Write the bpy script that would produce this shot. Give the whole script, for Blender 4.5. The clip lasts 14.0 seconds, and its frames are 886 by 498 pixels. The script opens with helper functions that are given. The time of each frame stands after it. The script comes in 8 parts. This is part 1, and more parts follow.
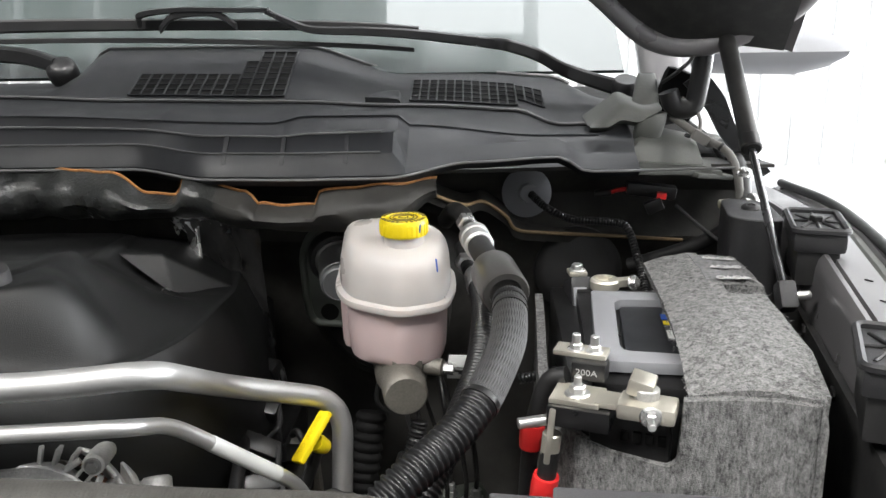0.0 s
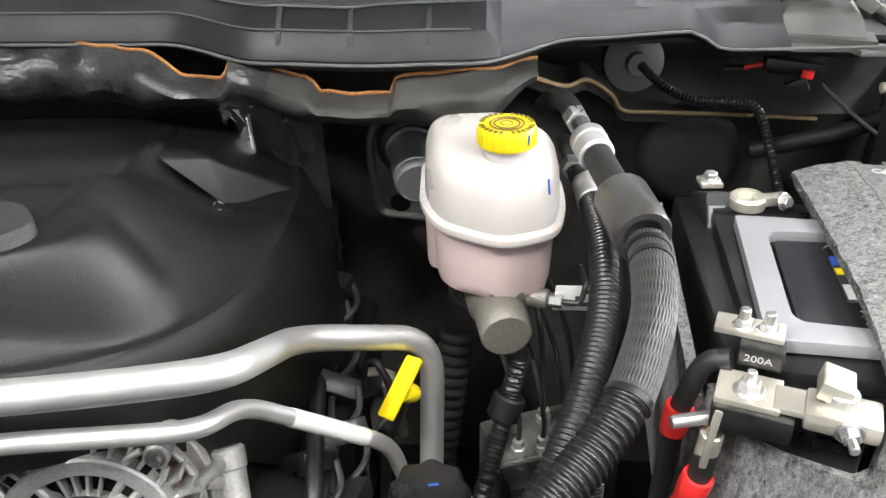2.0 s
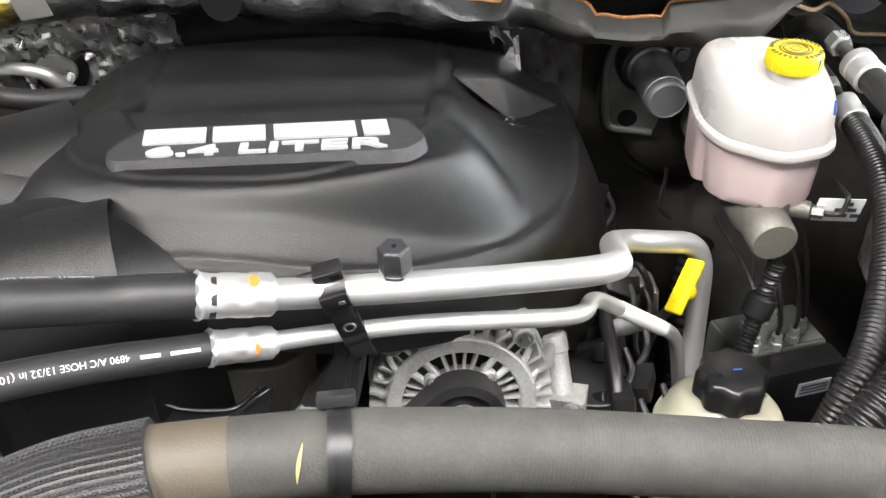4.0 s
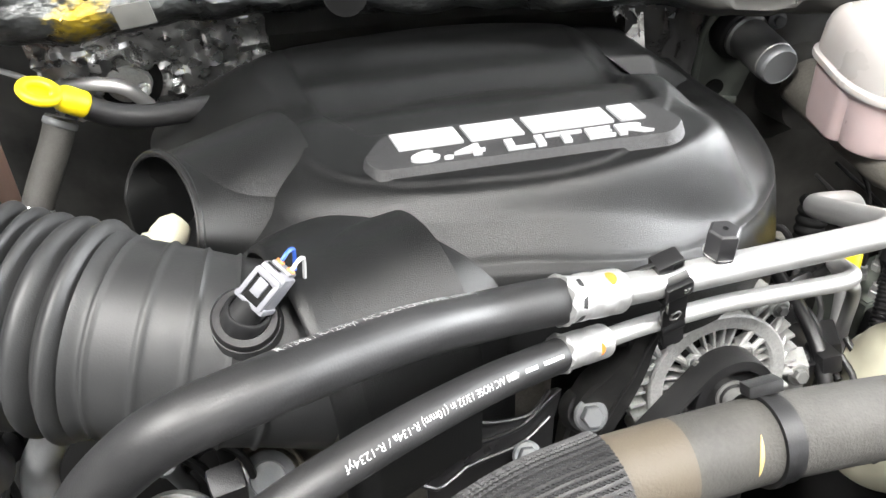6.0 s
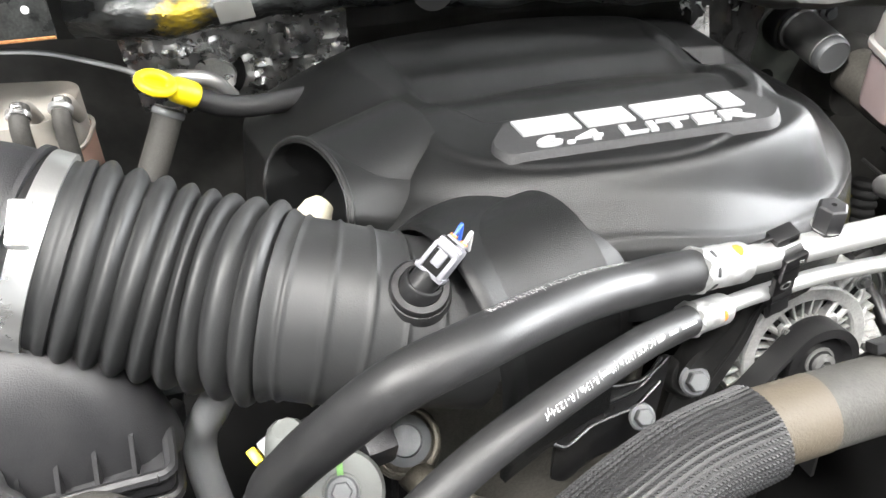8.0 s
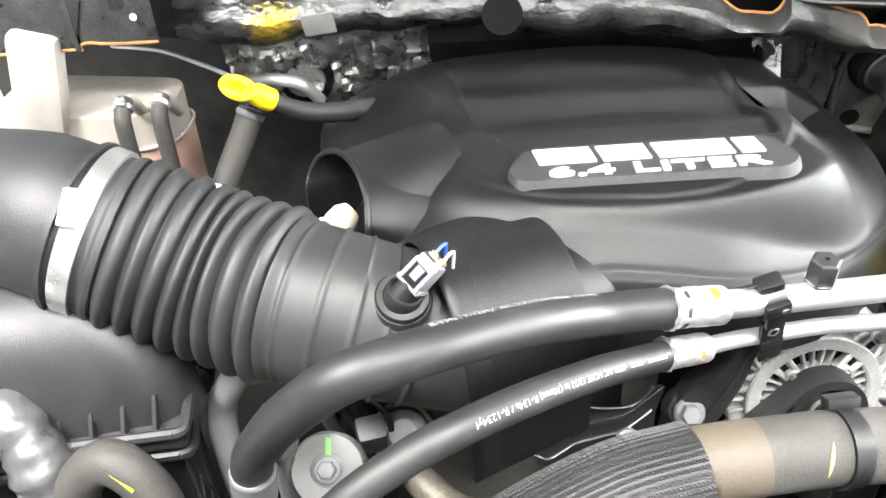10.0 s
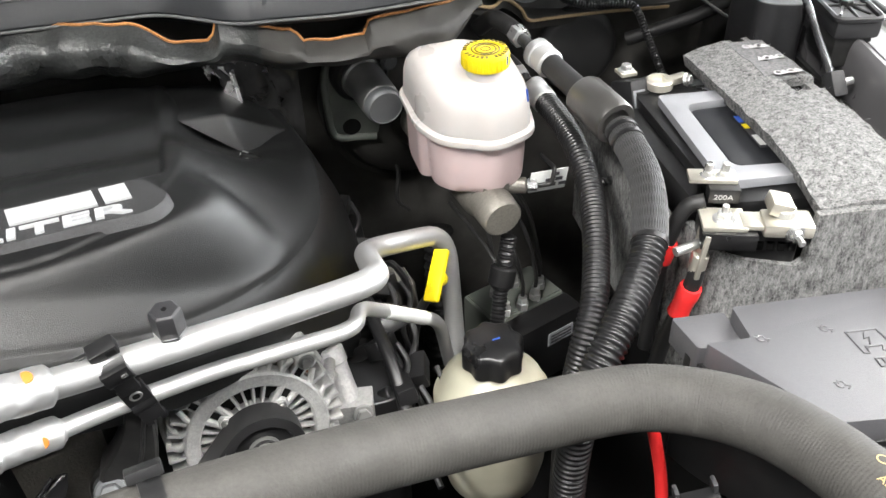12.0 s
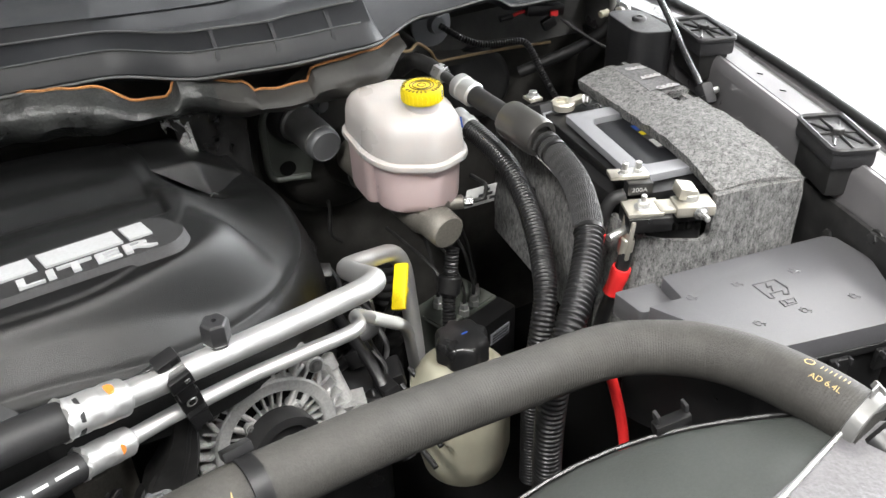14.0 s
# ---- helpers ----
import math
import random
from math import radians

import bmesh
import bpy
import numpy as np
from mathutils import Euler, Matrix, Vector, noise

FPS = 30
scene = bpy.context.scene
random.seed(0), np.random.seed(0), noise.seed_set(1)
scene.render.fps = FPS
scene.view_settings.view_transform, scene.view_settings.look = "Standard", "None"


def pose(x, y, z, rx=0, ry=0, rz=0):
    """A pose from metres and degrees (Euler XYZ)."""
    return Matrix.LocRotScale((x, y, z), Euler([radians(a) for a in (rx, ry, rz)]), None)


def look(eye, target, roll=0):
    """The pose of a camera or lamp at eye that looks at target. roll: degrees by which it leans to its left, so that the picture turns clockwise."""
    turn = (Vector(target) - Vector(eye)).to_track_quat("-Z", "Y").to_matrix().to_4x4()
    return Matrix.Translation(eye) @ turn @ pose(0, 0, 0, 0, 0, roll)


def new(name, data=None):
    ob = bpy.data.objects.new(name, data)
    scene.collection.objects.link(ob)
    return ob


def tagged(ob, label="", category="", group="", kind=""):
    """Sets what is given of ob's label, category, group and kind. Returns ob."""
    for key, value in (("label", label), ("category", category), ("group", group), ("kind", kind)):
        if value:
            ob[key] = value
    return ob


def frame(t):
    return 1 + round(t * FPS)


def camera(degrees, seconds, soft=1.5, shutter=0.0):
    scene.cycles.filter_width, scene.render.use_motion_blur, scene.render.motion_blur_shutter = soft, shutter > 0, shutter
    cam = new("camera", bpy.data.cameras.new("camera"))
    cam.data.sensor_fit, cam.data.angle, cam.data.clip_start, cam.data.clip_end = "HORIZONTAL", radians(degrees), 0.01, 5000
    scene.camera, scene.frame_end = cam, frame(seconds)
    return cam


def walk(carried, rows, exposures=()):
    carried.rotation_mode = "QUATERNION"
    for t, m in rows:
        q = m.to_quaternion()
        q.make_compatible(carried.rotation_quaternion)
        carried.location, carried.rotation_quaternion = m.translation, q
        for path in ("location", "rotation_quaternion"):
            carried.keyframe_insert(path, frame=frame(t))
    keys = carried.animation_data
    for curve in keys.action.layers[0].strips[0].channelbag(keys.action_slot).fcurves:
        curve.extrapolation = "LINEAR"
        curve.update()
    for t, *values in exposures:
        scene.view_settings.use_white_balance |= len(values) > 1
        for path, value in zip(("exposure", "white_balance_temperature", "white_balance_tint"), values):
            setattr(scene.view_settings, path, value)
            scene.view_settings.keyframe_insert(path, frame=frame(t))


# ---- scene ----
cam = camera(54.9, 14.0)
PATH = [
    (0, (0.027, 0.018, 1.538), (-0.031, 1.935, 0.972), -0.9),
    (0.5, (-0.002, 0.047, 1.544), (-0.037, 1.933, 0.88), -0.7),
    (1, (-0.019, 0.117, 1.558), (-0.056, 1.91, 0.671), -0.7),
    (1.5, (-0.023, 0.159, 1.595), (-0.083, 1.913, 0.635), -0.7),
    (2, (-0.042, 0.186, 1.583), (-0.161, 1.912, 0.579), -1.4),
    (2.5, (-0.077, 0.168, 1.608), (-0.253, 1.859, 0.556), -2.1),
    (3, (-0.131, 0.136, 1.627), (-0.337, 1.793, 0.526), -2.4),
    (3.5, (-0.173, 0.107, 1.639), (-0.387, 1.732, 0.492), -2.4),
    (4, (-0.244, 0.102, 1.631), (-0.45, 1.704, 0.452), -2.3),
    (4.2, (-0.281, 0.107, 1.624), (-0.471, 1.7, 0.43), -2.3),
    (6.3, (-0.537, 0.116, 1.637), (-0.393, 1.697, 0.42), -1.4),
    (6.5, (-0.541, 0.113, 1.64), (-0.385, 1.692, 0.423), -1.3),
    (7, (-0.545, 0.107, 1.649), (-0.382, 1.683, 0.428), -1.1),
    (7.5, (-0.567, 0.106, 1.63), (-0.425, 1.677, 0.401), -1.4),
    (8, (-0.623, 0.084, 1.655), (-0.477, 1.653, 0.423), -1.2),
    (8.2, (-0.65, 0.067, 1.656), (-0.524, 1.641, 0.428), -1.5),
    (9.25, (-0.62, 0.045, 1.685), (-0.76, 1.61, 0.455), -2.3),
    (10.3, (-0.475, 0.054, 1.693), (-0.665, 1.627, 0.472), -3.1),
    (10.5, (-0.436, 0.058, 1.686), (-0.629, 1.634, 0.469), -3.4),
    (11, (-0.354, 0.074, 1.665), (-0.385, 1.664, 0.452), -3.1),
    (11.5, (-0.295, 0.085, 1.66), (-0.114, 1.663, 0.444), -2.6),
    (12, (-0.25, 0.081, 1.675), (0.118, 1.628, 0.462), -2.2),
    (12.5, (-0.24, 0.084, 1.673), (0.27, 1.599, 0.472), -2.2),
    (13, (-0.24, 0.087, 1.668), (0.351, 1.589, 0.487), -2.7),
    (13.5, (-0.259, 0.08, 1.669), (0.379, 1.569, 0.497), -2.7),
    (14, (-0.38, 0.014, 1.708), (0.325, 1.509, 0.583), -1.6),
]
EXPO = [(0.0, -1.32), (0.5, -1.25), (1.5, -0.79), (3.0, -0.64), (3.5, -0.58), (4.2, -0.44), (6.5, -0.12), (8.2, -0.06), (10.5, 0.34), (11.0, 0.04), (11.5, -0.28), (12.5, -0.75), (13.0, -0.87), (14.0, -0.90)]
walk(cam, [(t, look(eye, target, roll)) for t, eye, target, roll in PATH], EXPO)

# ---- world and light ----
world = bpy.data.worlds.new("showroom_world")
scene.world = world
world.use_nodes = True
world.node_tree.nodes["Background"].inputs[0].default_value = (0.95, 0.98, 1.0, 1)
world.node_tree.nodes["Background"].inputs[1].default_value = 0.05


def ceiling_lamp(x, y, sx, sy, watts):
    data = bpy.data.lights.new("ceiling_lamp", "AREA")
    data.shape, data.size, data.size_y, data.energy = "RECTANGLE", sx, sy, watts
    data.color = (1.0, 0.98, 0.95)
    ob = new("ceiling_lamp", data)
    ob.location = (x, y, 4.1)
    return ob


for lx, ly, w in ((-1.9, -0.9, 500), (0.2, -0.9, 280), (2.4, -0.8, 220), (2.9, 1.8, 160), (-2.6, 1.8, 60), (0.2, -4.2, 50)):
    ceiling_lamp(lx, ly, 0.5, 1.4, w)

# daylight through the wide glazed front on the driver's side
data = bpy.data.lights.new("window_daylight", "AREA")
data.shape, data.size, data.size_y, data.energy, data.color = "RECTANGLE", 6.0, 3.2, 3400, (0.96, 0.98, 1.0)
day = new("window_daylight", data)
day.matrix_world = look((7.7, 3.5, 2.0), (0.3, 2.5, 1.2))

# ---- materials ----


def mat(name, base, rough=0.5, metal=0.0, grain=0.0, grain_scale=400.0, patch=0.0, patch_scale=18.0, bump=0.0, bump_scale=600.0,
        spec=0.5, trans=0.0, sss=0.0, coat=0.0, rough_var=0.08, stretch=None, island=0.0, dust=0.0):
    """A Principled surface with fine grain, larger stains and a fine relief, at true size."""
    m = bpy.data.materials.new(name)
    m.use_nodes = True
    nt = m.node_tree
    p = nt.nodes["Principled BSDF"]
    link = nt.links.new
    tc = nt.nodes.new("ShaderNodeTexCoord")
    co = tc.outputs["Object"]
    if stretch:
        mp = nt.nodes.new("ShaderNodeMapping")
        mp.inputs["Scale"].default_value = stretch
        link(co, mp.inputs["Vector"])
        co = mp.outputs["Vector"]

    def noise_node(scale, detail=4.0):
        n = nt.nodes.new("ShaderNodeTexNoise")
        n.inputs["Scale"].default_value, n.inputs["Detail"].default_value = scale, detail
        link(co, n.inputs["Vector"])
        return n.outputs["Fac"]

    def remap(sock, lo, hi, a=0.3, b=0.7):
        r = nt.nodes.new("ShaderNodeMapRange")
        r.inputs["From Min"].default_value, r.inputs["From Max"].default_value = a, b
        r.inputs["To Min"].default_value, r.inputs["To Max"].default_value = lo, hi
        link(sock, r.inputs["Value"])
        return r.outputs["Result"]

    def times(a, b):
        n = nt.nodes.new("ShaderNodeMath")
        n.operation = "MULTIPLY"
        link(a, n.inputs[0])
        link(b, n.inputs[1])
        return n.outputs[0]

    fac = None
    big = noise_node(patch_scale, 6.0)
    if grain:
        fac = remap(noise_node(grain_scale, 3.0), 1 - grain, 1 + grain)
    if patch:
        q = remap(big, 1 - patch, 1 + patch)
        fac = times(fac, q) if fac else q
    if island:
        g = nt.nodes.new("ShaderNodeObjectInfo")
        q = remap(g.outputs["Random"], 1 - island, 1 + island, 0, 1)
        fac = times(fac, q) if fac else q
    col = (*base, 1)
    p.inputs["Base Color"].default_value = col
    sock = None
    if fac:
        v = nt.nodes.new("ShaderNodeVectorMath")
        v.operation = "SCALE"
        v.inputs[0].default_value = base
        link(fac, v.inputs["Scale"])
        sock = v.outputs["Vector"]
    if dust:
        mx = nt.nodes.new("ShaderNodeMix")
        mx.data_type = "RGBA"
        mx.inputs["A"].default_value = col
        mx.inputs["B"].default_value = (0.26, 0.25, 0.23, 1)
        if sock:
            link(sock, mx.inputs["A"])
        link(remap(noise_node(55.0, 8.0), 0.0, dust, 0.45, 0.8), mx.inputs["Factor"])
        sock = mx.outputs["Result"]
    if sock:
        link(sock, p.inputs["Base Color"])
    p.inputs["Metallic"].default_value = metal
    p.inputs["Specular IOR Level"].default_value = spec
    p.inputs["Transmission Weight"].default_value = trans
    p.inputs["Coat Weight"].default_value = coat
    if sss:
        p.inputs["Subsurface Weight"].default_value = sss
        p.inputs["Subsurface Radius"].default_value = (1.0, 0.8, 0.7)
        p.inputs["Subsurface Scale"].default_value = 0.012
    link(remap(big, max(0.02, rough - rough_var), min(1, rough + rough_var)), p.inputs["Roughness"])
    if bump:
        b = nt.nodes.new("ShaderNodeBump")
        b.inputs["Strength"].default_value, b.inputs["Distance"].default_value = bump, 0.001
        link(noise_node(bump_scale, 3.0), b.inputs["Height"])
        link(b.outputs["Normal"], p.inputs["Normal"])
    return m


M_COVER = mat("moulded_black_plastic", (0.0045, 0.0047, 0.0048), 0.39, grain=0.15, patch=0.1, bump=0.4, bump_scale=1300, dust=0.005, rough_var=0.05, spec=0.42)
M_BADGE = mat("badge_black_plastic", (0.022, 0.022, 0.023), 0.5, grain=0.3, bump=0.8, bump_scale=1200)
M_SILVER = mat("silver_paint", (0.52, 0.53, 0.54), 0.35, 0.35, grain=0.05, bump=0.2)
M_RUBBER = mat("black_rubber", (0.0115, 0.0115, 0.012), 0.5, patch=0.15, bump=0.15, bump_scale=900, dust=0.02)
M_BELLOWS = mat("duct_rubber", (0.0155, 0.016, 0.0165), 0.55, patch=0.12, bump=0.15, bump_scale=900, dust=0.02)
M_RADHOSE = mat("dusty_hose_rubber", (0.036, 0.0345, 0.031), 0.7, patch=0.12, grain=0.12, bump=0.4, bump_scale=700, dust=0.06)
M_SLEEVE = mat("ribbed_sleeve", (0.013, 0.013, 0.0135), 0.5, patch=0.2, bump=0.6, bump_scale=500, dust=0.04)
M_ALU = mat("drawn_aluminium", (0.56, 0.56, 0.555), 0.45, 0.8, patch=0.07, bump=0.15, bump_scale=300, rough_var=0.1)
M_CAST = mat("cast_aluminium", (0.44, 0.44, 0.43), 0.42, 0.55, patch=0.15, grain=0.12, bump=0.7, bump_scale=700)
M_CASTDARK = mat("oxidised_cast_metal", (0.20, 0.188, 0.165), 0.5, 0.5, patch=0.2, grain=0.12, bump=0.6, bump_scale=500)
M_STEEL = mat("zinc_plated_steel", (0.66, 0.66, 0.65), 0.3, 0.9, patch=0.12, bump=0.1)
M_DARKSTEEL = mat("dark_painted_steel", (0.018, 0.018, 0.018), 0.45, 0.1, patch=0.25, bump=0.15, bump_scale=200, dust=0.08)
M_BODY = mat("grey_body_paint", (0.17, 0.165, 0.17), 0.32, 0.35, patch=0.1, coat=0.4, bump=0.05, dust=0.05)
M_FIREWALL = mat("firewall_paint", (0.036, 0.035, 0.0325), 0.5, 0.0, patch=0.45, bump=0.3, bump_scale=120, dust=0.05, spec=0.3)
M_PLASTIC = mat("black_plastic", (0.0095, 0.0095, 0.010), 0.34, patch=0.15, bump=0.12, bump_scale=800, dust=0.02)
M_COWL = mat("cowl_plastic", (0.0115, 0.0125, 0.0150), 0.45, patch=0.1, grain=0.06, bump=0.14, bump_scale=1500, dust=0.02, spec=0.4)
M_FUSEBOX = mat("fuse_box_plastic", (0.075, 0.075, 0.080), 0.40, rough_var=0.02, patch=0.03, grain=0.05, bump=0.3, bump_scale=900, spec=0.9)
M_MILKY = mat("milky_polyethylene", (0.52, 0.492, 0.472), 0.34, patch=0.06, sss=0.35, bump=0.1, bump_scale=200)
M_FLUID = mat("pink_fluid_behind_plastic", (0.53, 0.42, 0.415), 0.34, patch=0.08, sss=0.3, bump=0.1, bump_scale=200)
M_LID = mat("grey_black_plastic", (0.017, 0.017, 0.0185), 0.5, patch=0.08, grain=0.1, bump=0.3, bump_scale=1100, dust=0.03)
M_PLATE = mat("phosphated_steel", (0.115, 0.125, 0.11), 0.5, 0.2, patch=0.25, bump=0.25, bump_scale=200)
M_PIPEGREY = mat("grey_coated_pipe", (0.12, 0.122, 0.125), 0.42, patch=0.12, bump=0.2)
M_CREAM = mat("aged_cream_plastic", (0.39, 0.375, 0.29), 0.4, patch=0.14, sss=0.2, bump=0.15, bump_scale=200)
M_BRAID = mat("grey_braid", (0.045, 0.045, 0.046), 0.5, patch=0.1)
M_FILM = mat("crinkled_film", (0.08, 0.08, 0.082), 0.33, 0.3, patch=0.3, patch_scale=60, bump=1.0, bump_scale=90)
M_RODSTEEL = mat("dark_polished_rod", (0.14, 0.14, 0.145), 0.22, 0.9, patch=0.1)
M_FIBRE = mat("felt_fibre", (0.30, 0.30, 0.30), 0.9, spec=0.1)
M_GREYPLUG = mat("grey_connector_plastic", (0.15, 0.15, 0.165), 0.42, patch=0.06, bump=0.15)
M_DULLGREY = mat("dull_grey_metal", (0.20, 0.20, 0.195), 0.36, 0.55, patch=0.25, bump=0.2, bump_scale=300)
M_ZINC = mat("dull_zinc_plating", (0.15, 0.155, 0.16), 0.48, 0.35, patch=0.12, bump=0.15)
M_TARNISH = mat("tarnished_casting", (0.13, 0.118, 0.095), 0.5, 0.5, patch=0.3, grain=0.15, bump=0.6, bump_scale=400)
M_WEAVE = mat("woven_sleeve_yarn", (0.020, 0.020, 0.021), 0.5, patch=0.15, spec=0.3)
M_LOOM = mat("glossy_split_loom", (0.0085, 0.0085, 0.009), 0.36, patch=0.1)
M_DAMPER = mat("satin_dark_metal", (0.095, 0.092, 0.088), 0.3, 0.6, patch=0.15, bump=0.1)
M_SEALER = mat("tan_seam_sealer", (0.33, 0.235, 0.13), 0.8, patch=0.3, grain=0.2)
M_BLACKFILM = mat("black_glossy_film", (0.05, 0.05, 0.05), 0.16, 0.6, patch=0.3, bump=1.0, bump_scale=110)
M_PADFILM = mat("satin_black_facing", (0.034, 0.036, 0.035), 0.32, 0.3, patch=0.4, patch_scale=30, grain=0.3, bump=0.8, bump_scale=260, dust=0.06)
M_SHROUD = mat("grey_green_plastic", (0.052, 0.057, 0.054), 0.45, patch=0.1, grain=0.08, bump=0.15, bump_scale=600, dust=0.03)
M_TANK = mat("dusty_grained_plastic", (0.105, 0.102, 0.108), 0.36, patch=0.2, grain=0.15, bump=0.9, bump_scale=220, dust=0.05)
M_FOILBRIGHT = mat("bright_crumpled_foil", (0.66, 0.66, 0.65), 0.28, 0.9, patch=0.3, patch_scale=60, bump=1.0, bump_scale=110)
M_PALEGREY = mat("pale_grey_plastic", (0.11, 0.115, 0.11), 0.4, patch=0.1, bump=0.15)
M_GREENMARK = mat("green_paint", (0.16, 0.34, 0.10), 0.5)
M_ORANGESEAL = mat("orange_silicone", (0.62, 0.20, 0.07), 0.45, sss=0.2)
M_DOT = mat("orange_paint_dot", (0.50, 0.15, 0.02), 0.5)
M_TAN = mat("clouded_bottle_plastic", (0.33, 0.31, 0.275), 0.45, patch=0.2, sss=0.2, bump=0.15)
M_TANPINK = mat("coolant_behind_plastic", (0.36, 0.24, 0.19), 0.4, patch=0.2, sss=0.2)
M_YELLOW = mat("yellow_plastic", (0.80, 0.62, 0.01), 0.38, patch=0.06, bump=0.1)
# darker yellow paints the shade in the handle's sunk letters
M_YELLOWSHADE = mat("yellow_letter_shade", (0.62, 0.44, 0.008), 0.45, patch=0.06)
M_YELLOWDK = mat("dark_print", (0.16, 0.12, 0.01), 0.5)
M_BLUE = mat("blue_ink", (0.03, 0.09, 0.4), 0.5)
M_RED = mat("red_tape", (0.72, 0.03, 0.03), 0.35, patch=0.12, bump=0.4, bump_scale=150)
M_ORANGE = mat("orange_foam_edge", (0.36, 0.16, 0.055), 0.85, patch=0.3, grain=0.3, bump=0.6, bump_scale=400)
M_WHITE = mat("white_label", (0.62, 0.63, 0.62), 0.5, patch=0.06)
M_INK = mat("label_ink", (0.04, 0.04, 0.045), 0.5)
M_GREYPLASTIC = mat("grey_plastic", (0.24, 0.245, 0.26), 0.42, patch=0.06, bump=0.15)
M_BRASS = mat("tinned_brass", (0.64, 0.61, 0.53), 0.36, 0.75, patch=0.22, bump=0.3, bump_scale=250)
M_COPPER = mat("copper_windings", (0.20, 0.085, 0.045), 0.45, 0.6, grain=0.2)
# near black: own colour of dark parts, also painted shade in holes and bay
M_HOLE = mat("near_black_and_hole_shade", (0.005, 0.005, 0.005), 0.75, patch=0.3, spec=0.15)
M_GLASS = mat("windscreen_glass", (0.055, 0.07, 0.068), 0.03, spec=1.0, rough_var=0.01)
M_GREYTAPE = mat("grey_tape", (0.2, 0.2, 0.19), 0.5, patch=0.2)
M_FELTPRINT = mat("printed_felt", (0.165, 0.165, 0.167), 0.9, grain=0.3, grain_scale=300, bump=0.8, bump_scale=700, spec=0.1)
M_TAPE = mat("tan_wrap_on_hose", (0.066, 0.054, 0.038), 0.6, patch=0.1, bump=0.3)
# pale colour that paints the highlight on the cowl's moulded edges
M_EDGEGLINT = mat("pale_edge_glint", (0.11, 0.11, 0.11), 0.4, patch=0.15)
M_LOOMGREY = mat("grey_cloth_tape", (0.15, 0.145, 0.135), 0.75, patch=0.2, bump=0.4, bump_scale=900)
M_ENDCAP = mat("weathered_rubber", (0.082, 0.085, 0.078), 0.5, patch=0.2, bump=0.3, bump_scale=300)
M_CREAMPRINT = mat("cream_print", (0.42, 0.32, 0.13), 0.6)
M_WHITEPRINT = mat("white_print", (0.42, 0.42, 0.42), 0.55)
M_FLOOR = mat("grey_epoxy_floor", (0.42, 0.42, 0.42), 0.3, patch=0.05, patch_scale=0.6)
M_WALL = mat("white_ribbed_wall", (0.82, 0.83, 0.83), 0.6, patch=0.03, patch_scale=0.5)
# unseen south and west walls, greyed to cut bounce light into the bay
M_WALLGREY = mat("unseen_grey_wall", (0.30, 0.31, 0.32), 0.6, patch=0.03, patch_scale=0.5)
M_CEIL = mat("white_ceiling", (0.8, 0.8, 0.8), 0.7, patch=0.03, patch_scale=0.4)


def felt_material():
    m = mat("grey_felt", (0.20, 0.20, 0.205), 0.95, spec=0.1, bump=1.0, bump_scale=900, rough_var=0.02)
    nt = m.node_tree
    p = nt.nodes["Principled BSDF"]
    tc = nt.nodes.new("ShaderNodeTexCoord")
    ramps = []
    for sc, stretch in ((230.0, (1.7, 1.7, 0.55)), (560.0, (1.2, 1.8, 0.8)), (120.0, (1.4, 1.4, 0.6))):
        mp = nt.nodes.new("ShaderNodeMapping")
        mp.inputs["Scale"].default_value = stretch
        nz = nt.nodes.new("ShaderNodeTexNoise")
        nz.inputs["Scale"].default_value, nz.inputs["Detail"].default_value, nz.inputs["Distortion"].default_value = sc, 7, 0.6
        nt.links.new(tc.outputs["Object"], mp.inputs["Vector"])
        nt.links.new(mp.outputs["Vector"], nz.inputs["Vector"])
        ramps.append(nz.outputs["Fac"])
    add = nt.nodes.new("ShaderNodeMath")
    nt.links.new(ramps[0], add.inputs[0])
    nt.links.new(ramps[1], add.inputs[1])
    add2 = nt.nodes.new("ShaderNodeMath")
    nt.links.new(add.outputs[0], add2.inputs[0])
    nt.links.new(ramps[2], add2.inputs[1])
    r = nt.nodes.new("ShaderNodeValToRGB")
    r.color_ramp.elements[0].position, r.color_ramp.elements[0].color = 0.37, (0.045, 0.046, 0.046, 1)
    r.color_ramp.elements[1].position, r.color_ramp.elements[1].color = 0.64, (0.31, 0.31, 0.305, 1)
    div = nt.nodes.new("ShaderNodeMath")
    div.operation = "DIVIDE"
    div.inputs[1].default_value = 3.0
    nt.links.new(add2.outputs[0], div.inputs[0])
    nt.links.new(div.outputs[0], r.inputs["Fac"])
    nt.links.new(r.outputs["Color"], p.inputs["Base Color"])
    return m


